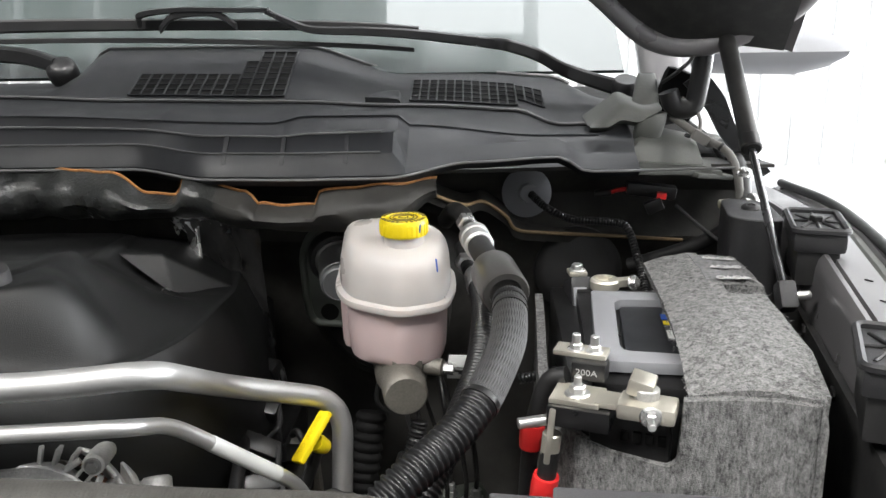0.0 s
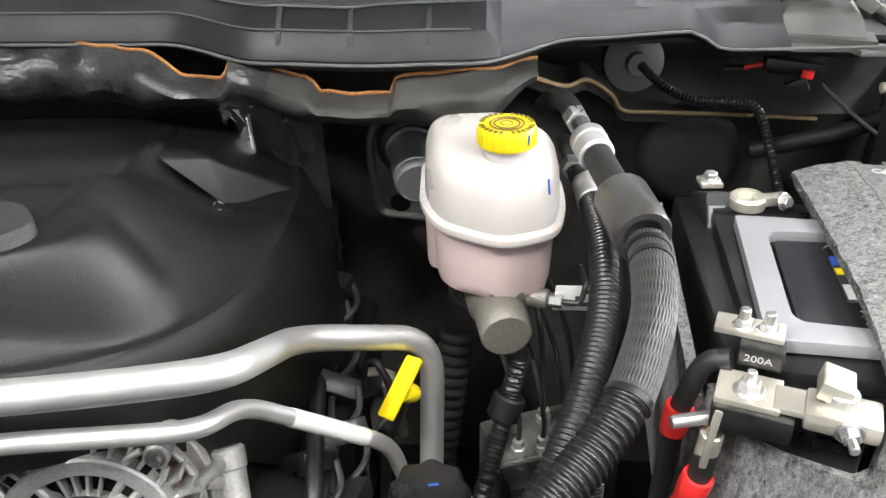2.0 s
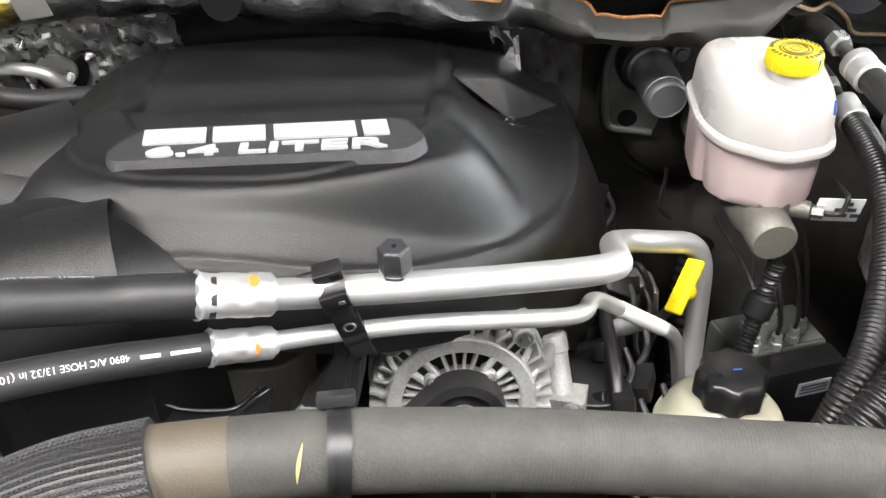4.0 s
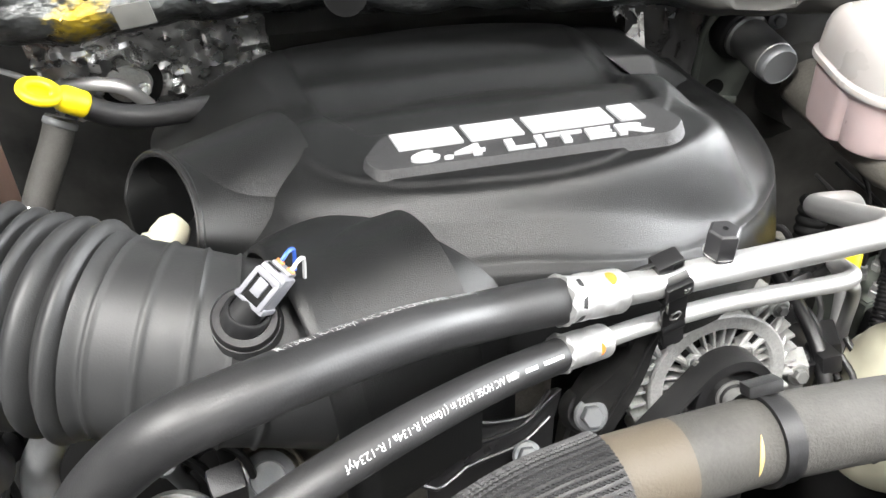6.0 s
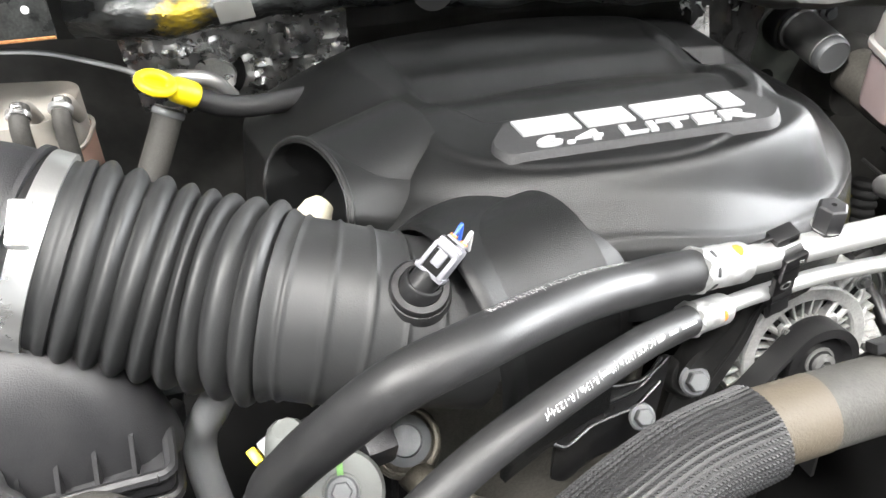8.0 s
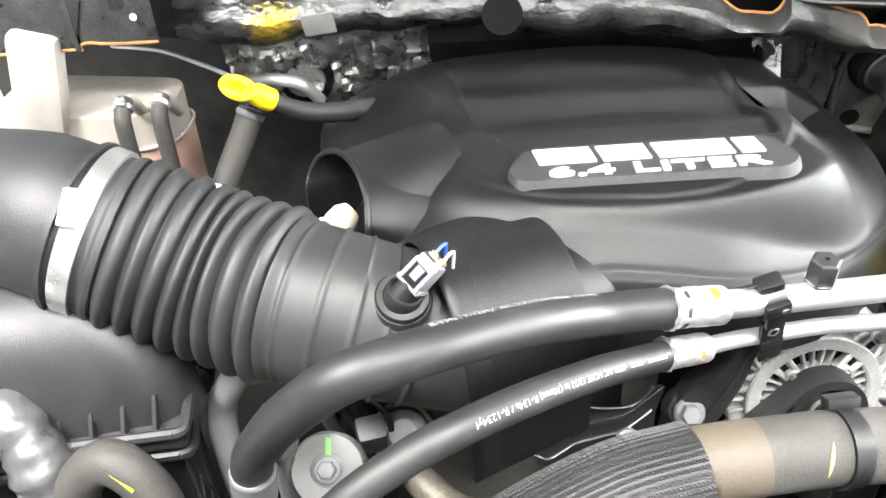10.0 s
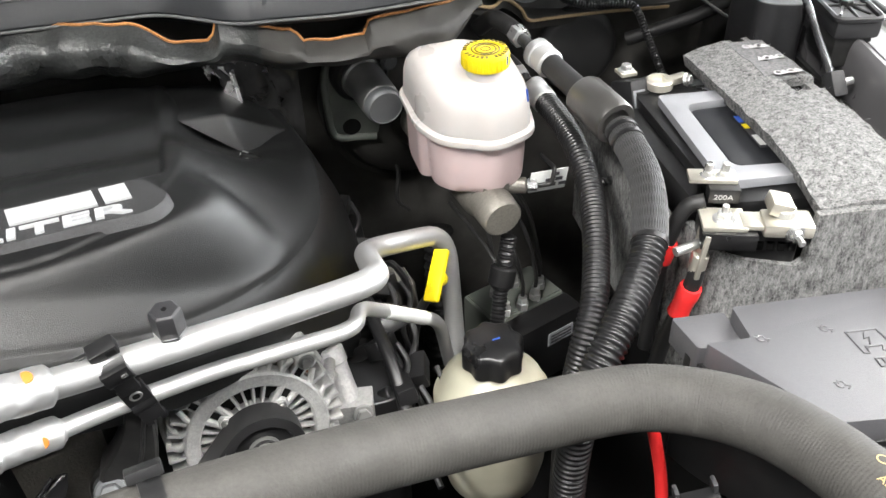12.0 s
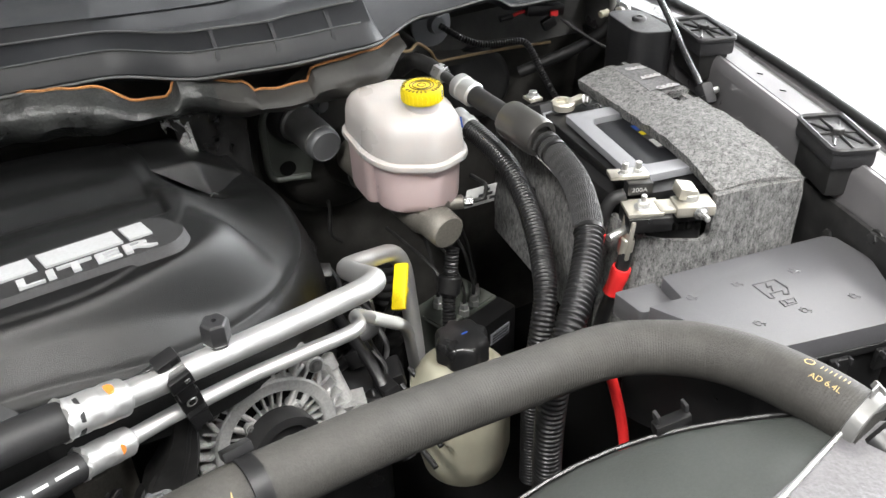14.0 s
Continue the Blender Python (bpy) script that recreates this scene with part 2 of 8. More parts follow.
def foil_material():
    m = mat("crinkled_foil_pad", (0.075, 0.078, 0.078), 0.32, 0.8, patch=0.6, patch_scale=30, rough_var=0.12)
    nt = m.node_tree
    p = nt.nodes["Principled BSDF"]
    tc = nt.nodes.new("ShaderNodeTexCoord")
    mp = nt.nodes.new("ShaderNodeMapping")
    mp.inputs["Scale"].default_value = (1, 1, 1.6)
    nt.links.new(tc.outputs["Object"], mp.inputs["Vector"])
    v = nt.nodes.new("ShaderNodeTexVoronoi")
    v.inputs["Scale"].default_value = 130
    n = nt.nodes.new("ShaderNodeTexNoise")
    n.inputs["Scale"].default_value, n.inputs["Detail"].default_value = 120, 9
    nt.links.new(mp.outputs["Vector"], n.inputs["Vector"])
    nt.links.new(mp.outputs["Vector"], v.inputs["Vector"])
    b1 = nt.nodes.new("ShaderNodeBump")
    b1.inputs["Strength"].default_value, b1.inputs["Distance"].default_value = 0.25, 0.003
    nt.links.new(v.outputs["Distance"], b1.inputs["Height"])
    b2 = nt.nodes.new("ShaderNodeBump")
    b2.inputs["Strength"].default_value, b2.inputs["Distance"].default_value = 0.5, 0.003
    nt.links.new(n.outputs["Fac"], b2.inputs["Height"])
    nt.links.new(b1.outputs["Normal"], b2.inputs["Normal"])
    nt.links.new(b2.outputs["Normal"], p.inputs["Normal"])
    src = p.inputs["Base Color"].links[0].from_socket
    dist = nt.nodes.new("ShaderNodeVectorMath")
    dist.operation = "DISTANCE"
    dist.inputs[1].default_value = (-0.79, 0.87, 1.337)
    nt.links.new(tc.outputs["Object"], dist.inputs[0])
    wob = nt.nodes.new("ShaderNodeMath")
    wob.operation = "MULTIPLY_ADD"
    wob.inputs[1].default_value = -0.06
    nt.links.new(n.outputs["Fac"], wob.inputs[0])
    nt.links.new(dist.outputs["Value"], wob.inputs[2])
    edge = nt.nodes.new("ShaderNodeMapRange")
    edge.inputs["From Min"].default_value, edge.inputs["From Max"].default_value = -0.022, 0.002
    edge.inputs["To Min"].default_value, edge.inputs["To Max"].default_value = 0.85, 0.0
    nt.links.new(wob.outputs[0], edge.inputs["Value"])
    mx = nt.nodes.new("ShaderNodeMix")
    mx.data_type = "RGBA"
    mx.inputs["B"].default_value = (0.45, 0.32, 0.02, 1)
    nt.links.new(src, mx.inputs["A"])
    nt.links.new(edge.outputs["Result"], mx.inputs["Factor"])
    nt.links.new(mx.outputs["Result"], p.inputs["Base Color"])
    return m


def glow_material(name, strength):
    m = bpy.data.materials.new(name)
    m.use_nodes = True
    p = m.node_tree.nodes["Principled BSDF"]
    p.inputs["Base Color"].default_value = (0.8, 0.8, 0.8, 1)
    p.inputs["Emission Color"].default_value = (0.96, 0.98, 1.0, 1)
    p.inputs["Emission Strength"].default_value = strength
    return m


M_SKY = glow_material("bright_overcast_sky", 5.0)
M_ROOFLIGHT = glow_material("roof_light_glow", 13.0)
M_FELT, M_FOIL = felt_material(), foil_material()

# ---- building helpers ----


def thing(name, at, label, category, group="", kind=""):
    ob = new(name)
    ob.location = at
    ob.empty_display_size = 0.05
    tagged(ob, label, category, group, kind)
    ob["base"] = tuple(at)
    return ob


def part(name, bm, material, parent, label="", smooth=40):
    """One bmesh, in world places, as one mesh under a thing or a part."""
    me = bpy.data.meshes.new(name)
    bmesh.ops.recalc_face_normals(bm, faces=bm.faces)
    for f in bm.faces:
        f.smooth = True
    for e in bm.edges:
        e.smooth = len(e.link_faces) == 2 and e.calc_face_angle(0) < radians(smooth)
    bm.to_mesh(me)
    bm.free()
    me.materials.append(material)
    ob = new(name, me)
    if parent is not None:
        ob.parent = parent
        if parent.type == "EMPTY":
            ob.matrix_parent_inverse = Matrix.Translation(-Vector(parent["base"]))
    if label:
        ob["label"] = label
    return ob


def solid(name, bm, material, label, category, group="", kind="", smooth=40):
    """A thing that is one plain mesh."""
    return tagged(part(name, bm, material, None, "", smooth), label, category, group, kind)


def spline(points, n=12):
    """Catmull-Rom through the points, n steps a span."""
    P = [Vector(p) for p in points]
    P = [2 * P[0] - P[1]] + P + [2 * P[-1] - P[-2]]
    out = []
    for i in range(1, len(P) - 2):
        a, b, c, d = P[i - 1:i + 3]
        for k in range(n):
            t = k / n
            out.append(0.5 * ((2 * b) + (c - a) * t + (2 * a - 5 * b + 4 * c - d) * t * t + (3 * b - a - 3 * c + d) * t ** 3))
    out.append(P[-2])
    return out


def bent(points, radius, n=8):
    """Straight runs with round bends of that radius, as bent pipe has."""
    P = [Vector(p) for p in points]
    out = [P[0]]
    for a, b, c in zip(P, P[1:], P[2:]):
        u, v = (a - b), (c - b)
        r = min(radius, u.length * 0.48, v.length * 0.48)
        s, e = b + u.normalized() * r, b + v.normalized() * r
        for k in range(n + 1):
            t = k / n
            out.append(s * (1 - t) ** 2 + b * 2 * t * (1 - t) + e * t * t)
    out.append(P[-1])
    return out


def even(path, step):
    """The path with points at even steps."""
    L = [0.0]
    for a, b in zip(path, path[1:]):
        L.append(L[-1] + (b - a).length)
    n = max(2, int(L[-1] / step))
    out, j = [], 0
    for k in range(n + 1):
        s = L[-1] * k / n
        while j < len(L) - 2 and L[j + 1] < s:
            j += 1
        t = (s - L[j]) / max(1e-9, L[j + 1] - L[j])
        out.append(path[j].lerp(path[j + 1], min(1, t)))
    return out


def frames_along(path):
    """Tangent and two normals at each point, turning as little as possible."""
    T = []
    for i in range(len(path)):
        a, b = path[max(0, i - 1)], path[min(len(path) - 1, i + 1)]
        T.append((b - a).normalized())
    up = Vector((0, 0, 1)) if abs(T[0].z) < 0.9 else Vector((0, 1, 0))
    N = [(up - T[0] * up.dot(T[0])).normalized()]
    for i in range(1, len(path)):
        n = N[-1] - T[i] * N[-1].dot(T[i])
        N.append(n.normalized())
    return [(t, n, t.cross(n)) for t, n in zip(T, N)]


def tube(path, radius, seg=16, cap=True, bm=None):
    """A round tube along the path; radius is a number or a function of the metres along it."""
    bm = bm or bmesh.new()
    rings, s = [], 0.0
    for i, (p, (t, n, b)) in enumerate(zip(path, frames_along(path))):
        if i:
            s += (p - path[i - 1]).length
        r = radius(s) if callable(radius) else radius
        rings.append([bm.verts.new(p + (n * math.cos(2 * math.pi * k / seg) + b * math.sin(2 * math.pi * k / seg)) * r) for k in range(seg)])
    for A, B in zip(rings, rings[1:]):
        for k in range(seg):
            bm.faces.new((A[k], A[(k + 1) % seg], B[(k + 1) % seg], B[k]))
    if cap:
        bm.faces.new(rings[0])
        bm.faces.new(rings[-1])
    return bm


def length(path):
    return sum((b - a).length for a, b in zip(path, path[1:]))


def axes(axis):
    a = Vector(axis).normalized()
    u = Vector((0, 0, 1)).cross(a)
    u = u.normalized() if u.length > 1e-4 else Vector((1, 0, 0))
    return a, u, a.cross(u)


def lathe(profile, at, axis=(0, 0, 1), seg=32, bm=None):
    """A turned body: profile of (radius, height along the axis)."""
    bm = bm or bmesh.new()
    a, u, v = axes(axis)
    at = Vector(at)
    rings = []
    for r, h in profile:
        if r < 1e-6:
            rings.append([bm.verts.new(at + a * h)])
        else:
            rings.append([bm.verts.new(at + a * h + (u * math.cos(2 * math.pi * k / seg) + v * math.sin(2 * math.pi * k / seg)) * r) for k in range(seg)])
    for A, B in zip(rings, rings[1:]):
        for k in range(seg):
            q = [A[k % len(A)], A[(k + 1) % len(A)], B[(k + 1) % len(B)], B[k % len(B)]]
            q = list(dict.fromkeys(q))
            if len(q) > 2:
                bm.faces.new(q)
    for R in (rings[0], rings[-1]):
        if len(R) > 2:
            bm.faces.new(R)
    return bm


def rod(a, b, r, seg=16, bm=None):
    a, b = Vector(a), Vector(b)
    h = (b - a).length
    e = min(r * 0.15, h * 0.2)
    return lathe([(r - e, 0), (r, e), (r, h - e), (r - e, h)], a, b - a, seg, bm)


def box(at, size, turn=(0, 0, 0), bevel=0.002, segs=2, bm=None):
    """A box with rounded edges, centred at that place."""
    own = bmesh.new()
    bmesh.ops.create_cube(own, size=1.0)
    bmesh.ops.scale(own, vec=size, verts=own.verts)
    if bevel:
        bmesh.ops.bevel(own, geom=own.edges[:], offset=min(bevel, min(size) * 0.45), segments=segs, affect="EDGES", profile=0.6)
    bmesh.ops.transform(own, matrix=pose(*at, *turn), verts=own.verts)
    return merge(own, bm)


def merge(own, bm):
    if bm is None:
        return own
    me = bpy.data.meshes.new("scratch")
    own.to_mesh(me)
    own.free()
    bm.from_mesh(me)
    bpy.data.meshes.remove(me)
    return bm


def prism(outline, z0, z1, bevel=0.003, segs=2, top=None, bm=None):
    """An upright body on a plan outline; top, if given, is the plan outline above."""
    own = bmesh.new()
    A = [own.verts.new((x, y, z0)) for x, y in outline]
    B = [own.verts.new((x, y, z1)) for x, y in (top or outline)]
    own.faces.new(A)
    own.faces.new(B)
    n = len(A)
    for k in range(n):
        own.faces.new((A[k], A[(k + 1) % n], B[(k + 1) % n], B[k]))
    bmesh.ops.recalc_face_normals(own, faces=own.faces)
    if bevel:
        bmesh.ops.bevel(own, geom=own.edges[:], offset=bevel, segments=segs, affect="EDGES", profile=0.6, clamp_overlap=True)
    return merge(own, bm)


def rounded(outline, r, n=5):
    """A plan outline with its corners rounded."""
    P = [Vector((x, y)) for x, y in outline]
    out = []
    for i in range(len(P)):
        a, b, c = P[i - 1], P[i], P[(i + 1) % len(P)]
        u, v = a - b, c - b
        q = min(r, u.length * 0.45, v.length * 0.45)
        s, e = b + u.normalized() * q, b + v.normalized() * q
        for k in range(n + 1):
            t = k / n
            p = s * (1 - t) ** 2 + b * 2 * t * (1 - t) + e * t * t
            out.append((p.x, p.y))
    return out


def loft(sections, bm=None, cap=True):
    """Rings of equally many places, joined in order."""
    bm = bm or bmesh.new()
    R = [[bm.verts.new(p) for p in s] for s in sections]
    n = len(R[0])
    for A, B in zip(R, R[1:]):
        for k in range(n):
            bm.faces.new((A[k], A[(k + 1) % n], B[(k + 1) % n], B[k]))
    if cap:
        bm.faces.new(R[0])
        bm.faces.new(R[-1])
    return bm


def sheet(rows, thick=0.002, bm=None):
    """A curved sheet through rows of places, given thickness downwards along its normals."""
    own = bmesh.new()
    V = [[own.verts.new(p) for p in r] for r in rows]
    for A, B in zip(V, V[1:]):
        for k in range(len(A) - 1):
            own.faces.new((A[k], A[k + 1], B[k + 1], B[k]))
    bmesh.ops.recalc_face_normals(own, faces=own.faces)
    if thick:
        bmesh.ops.solidify(own, geom=own.faces[:], thickness=thick)
    return merge(own, bm)


def hexbolt(name, at, axis, r, parent, material=None, flange=True):
    """A bolt head with its washer flange, under a thing."""
    a = Vector(axis).normalized()
    bm = bmesh.new()
    h = 0.0
    if flange:
        lathe([(r * 1.45, 0), (r * 1.5, r * 0.12), (r * 1.3, r * 0.3)], at, a, 20, bm)
        h = r * 0.28
    lathe([(r, h), (r, h + r * 0.75), (r * 0.85, h + r * 0.9)], at, a, 6, bm)
    return part(name, bm, material or M_STEEL, parent, "", 25)


def smoothstep(a, b, x):
    t = max(0.0, min(1.0, (x - a) / (b - a)))
    return t * t * (3 - 2 * t)


def text_parts(body, size, extrude=0.0, bold=0.0):
    """The flat letters of a word as a mesh with its lower left corner at the origin."""
    cu = bpy.data.curves.new("lettering", "FONT")
    cu.body, cu.size, cu.extrude, cu.offset = body, size, extrude, bold
    ob = bpy.data.objects.new("lettering", cu)
    scene.collection.objects.link(ob)
    me = bpy.data.meshes.new_from_object(ob.evaluated_get(bpy.context.evaluated_depsgraph_get()))
    bpy.data.objects.remove(ob)
    bpy.data.curves.remove(cu)
    return me


def lettering(body, size, m, extrude=0.0004, width=None, bold=0.0, bm=None):
    """A word laid on the plane of the pose m, x along the line; width stretches it to a known length."""
    bm = bm or bmesh.new()
    own = bmesh.new()
    me = text_parts(body, size, extrude, bold)
    own.from_mesh(me)
    bpy.data.meshes.remove(me)
    if width and own.verts:
        lo, hi = min(v.co.x for v in own.verts), max(v.co.x for v in own.verts)
        for v in own.verts:
            v.co.x = (v.co.x - lo) * width / (hi - lo)
    bmesh.ops.transform(own, matrix=m, verts=own.verts)
    return merge(own, bm)


def on_tube(body, size, path, r, start, turn, flip=False, lift=0.0004):
    """A word printed along a hose: start in metres along the path, turn in degrees round it."""
    me = text_parts(body, size)
    own = bmesh.new()
    own.from_mesh(me)
    bpy.data.meshes.remove(me)
    bmesh.ops.subdivide_edges(own, edges=[e for e in own.edges if e.calc_length() > 0.003], cuts=2)
    F = frames_along(path)
    L = [0.0]
    for a, b in zip(path, path[1:]):
        L.append(L[-1] + (b - a).length)
    for v in own.verts:
        s = start + (-v.co.x if flip else v.co.x)
        a = radians(turn) + (v.co.y if flip else -v.co.y) / r
        j = max(0, min(len(L) - 2, int(np.searchsorted(L, s)) - 1))
        t = (s - L[j]) / (L[j + 1] - L[j])
        p = path[j].lerp(path[j + 1], t)
        n, b = F[j][1].lerp(F[j + 1][1], t), F[j][2].lerp(F[j + 1][2], t)
        v.co = p + (n * math.cos(a) + b * math.sin(a)) * (r + lift)
    return own


# ---- the showroom ----
solid("backdrop", box((10.5, 1.0, 2.6), (0.1, 26, 6.0), bevel=0), M_SKY, "plain bright overcast sky outside the glazed front", "sky", kind="structure")
solid("floor", box((0, 0, -0.05), (16, 16, 0.1), bevel=0), M_FLOOR, "pale grey glossy showroom floor", "floor", kind="structure")
bm = box((0, 0, 4.35), (16, 16, 0.1), bevel=0)
for k in range(40):
    box((-7.8 + 0.4 * k, 0, 4.24), (0.11, 15.8, 0.12), bevel=0, bm=bm)
solid("ceiling", bm, M_CEIL, "plain white showroom ceiling", "ceiling", kind="structure")
for wname, wx, wy, sx, sy in (("wall_north", 0, 8, 16, 0.2), ("wall_south", 0, -8, 16, 0.2), ("wall_west", -8, 0, 0.2, 16)):
    bm = box((wx, wy, 2.15), (sx, sy, 4.3), bevel=0)
    for k in range(53):
        q = -7.8 + 0.3 * k
        if sx > sy:
            box((q, wy - math.copysign(0.115, wy), 2.15), (0.03, 0.03, 4.3), bevel=0, bm=bm)
        else:
            box((wx - math.copysign(0.115, wx), q, 2.15), (0.03, 0.03, 4.3), bevel=0, bm=bm)
    solid(wname, bm, M_WALL if wy > 0 else M_WALLGREY, "ribbed sheet metal showroom wall", "wall", kind="structure")

bm = box((8, 0, 0.05), (0.2, 16, 0.1), bevel=0)
box((8, 0, 4.05), (0.2, 16, 0.5), bevel=0, bm=bm)
for k in range(9):
    box((8, -7.8 + 1.95 * k, 1.95), (0.12, 0.07, 3.7), bevel=0, bm=bm)
solid("wall_east", bm, M_WALL, "glazed showroom front with slim white posts", "wall", kind="structure")

for sx0, sx1, sy0 in ((-0.32, 0.33, 2.22), (0.40, 2.4, 2.02)):
    solid("skylight", box(((sx0 + sx1) / 2, (sy0 + 3.4) / 2, 4.165), (sx1 - sx0, 3.4 - sy0, 0.03), bevel=0), M_ROOFLIGHT, "bright white roof light panel in the ceiling", "roof light", "roof lights")

# ---- body shell round the engine bay ----


def along(x, table):
    """A line's value at x, eased between its bends."""
    for (x0, v0), (x1, v1) in zip(table, table[1:]):
        if x <= x1:
            return v0 + (v1 - v0) * smoothstep(x0, x1, max(x, x0))
    return table[-1][1]


LIP_Y = [(-1.3, 0.922), (-0.34, 0.922), (-0.235, 0.876), (-0.15, 0.866), (-0.07, 0.874), (0.03, 0.916), (0.13, 0.925), (0.34, 0.925)]
LIP_Z = [(-1.3, 1.364), (-0.34, 1.363), (-0.235, 1.360), (-0.15, 1.361), (-0.05, 1.360), (0.03, 1.3685), (0.125, 1.3715), (0.157, 1.3555), (0.34, 1.358)]
CREASE_Z = [(-1.3, 1.417), (-0.5, 1.4145), (-0.19, 1.404), (-0.155, 1.411), (-0.052, 1.411), (-0.038, 1.400), (0.112, 1.387), (0.34, 1.384)]
PANEL_Z = [(-1.3, 1.432), (-0.55, 1.429), (-0.39, 1.423), (-0.2, 1.4195), (-0.046, 1.413), (0.085, 1.408), (0.137, 1.393), (0.19, 1.396), (0.26, 1.405)]


bay = thing("engine_bay_shell", (-0.3, 0.6, 0.75), "dark painted sheet metal shell of the engine bay", "engine bay", kind="structure")
xs = [-1.25 + 0.05 * k for k in range(33)] + [0.374]
rows = []
for y, z in ((1.06, 0.72), (1.07, 0.9), (1.075, 1.1), (1.06, 1.2), (1.05, 1.245), (1.06, 1.262), (1.075, 1.30), (1.05, 1.345), (0.97, 1.352)):
    rows.append([(x, y + 0.012 * math.sin(9 * x + z * 4), z) for x in xs])
part("firewall", sheet(rows, 0.004), M_FIREWALL, bay)
# the floor's near black holds the shade at the bottom of the bay
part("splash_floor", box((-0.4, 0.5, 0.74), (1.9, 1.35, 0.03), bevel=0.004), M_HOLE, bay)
part("front_crossmember", box((-0.4, 0.02, 0.98), (1.5, 0.06, 0.46), bevel=0.01), M_DARKSTEEL, bay)

# the cowl trim
cowl = thing("cowl_trim", (-0.3, 1.0, 1.35), "black plastic cowl trim below the windscreen", "cowl trim", kind="structure")


xs = [-1.25 + 0.0125 * k for k in range(126)]
rows = [[] for _ in range(11)]
for x in xs:
    y, z, c, p = along(x, LIP_Y), along(x, LIP_Z), along(x, CREASE_Z), along(x, PANEL_Z)
    low = 1 - smoothstep(-0.050, -0.036, x)
    bead = 1.4005 + 0.005 * smoothstep(-0.25, -0.48, x) + 0.003 * smoothstep(-0.165, -0.14, x)
    left = [(y + 0.010, z - 0.008), (y, z - 0.001), (y - 0.0012, z + 0.004), (y + 0.008, z + 0.0245), (y + 0.010, z + 0.026), (y + 0.027, bead - 0.003), (y + 0.031, bead), (y + 0.036, bead - 0.002), (max(y + 0.044, 0.955), c - 0.012), (0.978, c), (1.068, p - 0.004)]
    right = [(y + 0.010, z - 0.008), (y, z - 0.001), (y - 0.0012, z + 0.003), (y + 0.006, z + 0.006), (y + 0.010, z + 0.0075), (y + 0.020, z + 0.011), (y + 0.026, z + 0.0135), (y + 0.032, z + 0.0155), (0.966, c - 0.005), (0.978, c), (1.068 - 0.06 * smoothstep(0.0, 0.25, x), p - 0.004)]
    for row, (ya, za), (yb, zb) in zip(rows, left, right):
        row.append((x, ya * low + yb * (1 - low), za * low + zb * (1 - low)))
part("gutter_ledge", sheet([[p for p in row if p[0] < 0.222] for row in rows], 0.003), M_COWL, cowl, smooth=30)
# thin pale tubes added as painted highlights along lip, fold and ledge
part("lip_bead", tube([Vector((x, along(x, LIP_Y) - 0.002, along(x, LIP_Z) + 0.001)) for x in xs], 0.0016, 8), M_EDGEGLINT, cowl)
part("fold_bead", tube([Vector(p) + Vector((0, -0.0008, 0.0008)) for p in rows[4] if p[0] < -0.05], 0.0009, 6), M_EDGEGLINT, cowl)
part("crease_bead", tube([Vector(p) + Vector((0, 0, 0.0008)) for p in rows[9] if p[0] < 0.18], 0.0008, 6), M_COWL, cowl)
part("ledge_bead", tube([Vector(p) + Vector((0, -0.001, 0.001)) for p in rows[6] if p[0] < -0.05], 0.0012, 6), M_EDGEGLINT, cowl)
for rx in (-0.224, -0.162, -0.0975):
    y0, z0 = along(rx, LIP_Y), along(rx, LIP_Z)
    part("ledge_rib", loft([[(rx + o, y0 + 0.002, z0 + 0.004), (rx + o, y0 + 0.005, z0 + 0.022), (rx + o, y0 + 0.026, 1.402), (rx + o, y0 + 0.034, 1.398), (rx + o, y0 + 0.03, z0 + 0.01)] for o in (-0.0022, 0.0022)]), M_COWL, cowl)


def panel_top(x):
    """Height of the upper edge of the grille panel."""
    return 1.478 - 0.045 * smoothstep(-0.462, -0.515, x) - 0.035 * smoothstep(-0.2, -0.06, x) - 0.006 * smoothstep(0.0, 0.13, x) - 0.028 * smoothstep(0.13, 0.21, x)


def panel_place(x, f, lift=0.0):
    return Vector((x, 1.07 + 0.14 * f - 0.06 * smoothstep(0.0, 0.25, x), along(x, PANEL_Z) * (1 - f) + panel_top(x) * f + lift))


xs = [-1.2 + 0.0125 * k for k in range(114)]
part("grille_panel", sheet([[panel_place(x, f, lift) for x in xs] for f, lift in ((0, -0.006), (0.02, 0), (0.3, 0.0), (0.6, 0.0), (0.9, 0.0), (0.98, -0.002), (1.0, -0.012))], 0.003), M_COWL, cowl, smooth=30)
# the same painted highlight on the grille panel's lower and upper edge
part("lower_bead", tube([panel_place(x, 0.0, -0.001) for x in xs if x < 0.20], 0.0018, 8), M_EDGEGLINT, cowl)
part("upper_bead", tube([panel_place(x, 0.985, 0.0) for x in xs if -0.56 < x < 0.17], 0.0022, 8), M_EDGEGLINT, cowl)


def grille(x0, x1, f0, f1, nx, nz):
    """Grille bars over a near-black sheet that stands in for the opening's shade."""
    n = 10
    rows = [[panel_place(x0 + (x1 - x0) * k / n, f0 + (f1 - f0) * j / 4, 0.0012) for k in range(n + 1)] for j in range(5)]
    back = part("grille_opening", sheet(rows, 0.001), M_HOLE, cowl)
    for k in range(nx + 1):
        x = x0 + (x1 - x0) * k / nx
        part("bar", tube([panel_place(x, f0, 0.002), panel_place(x, f1, 0.002)], 0.0013, 6), M_COWL, back)
    for j in range(nz + 1):
        f = f0 + (f1 - f0) * j / nz
        part("bar", tube([panel_place(x0 + (x1 - x0) * k / n, f, 0.002) for k in range(n + 1)], 0.0009, 6), M_COWL, back)


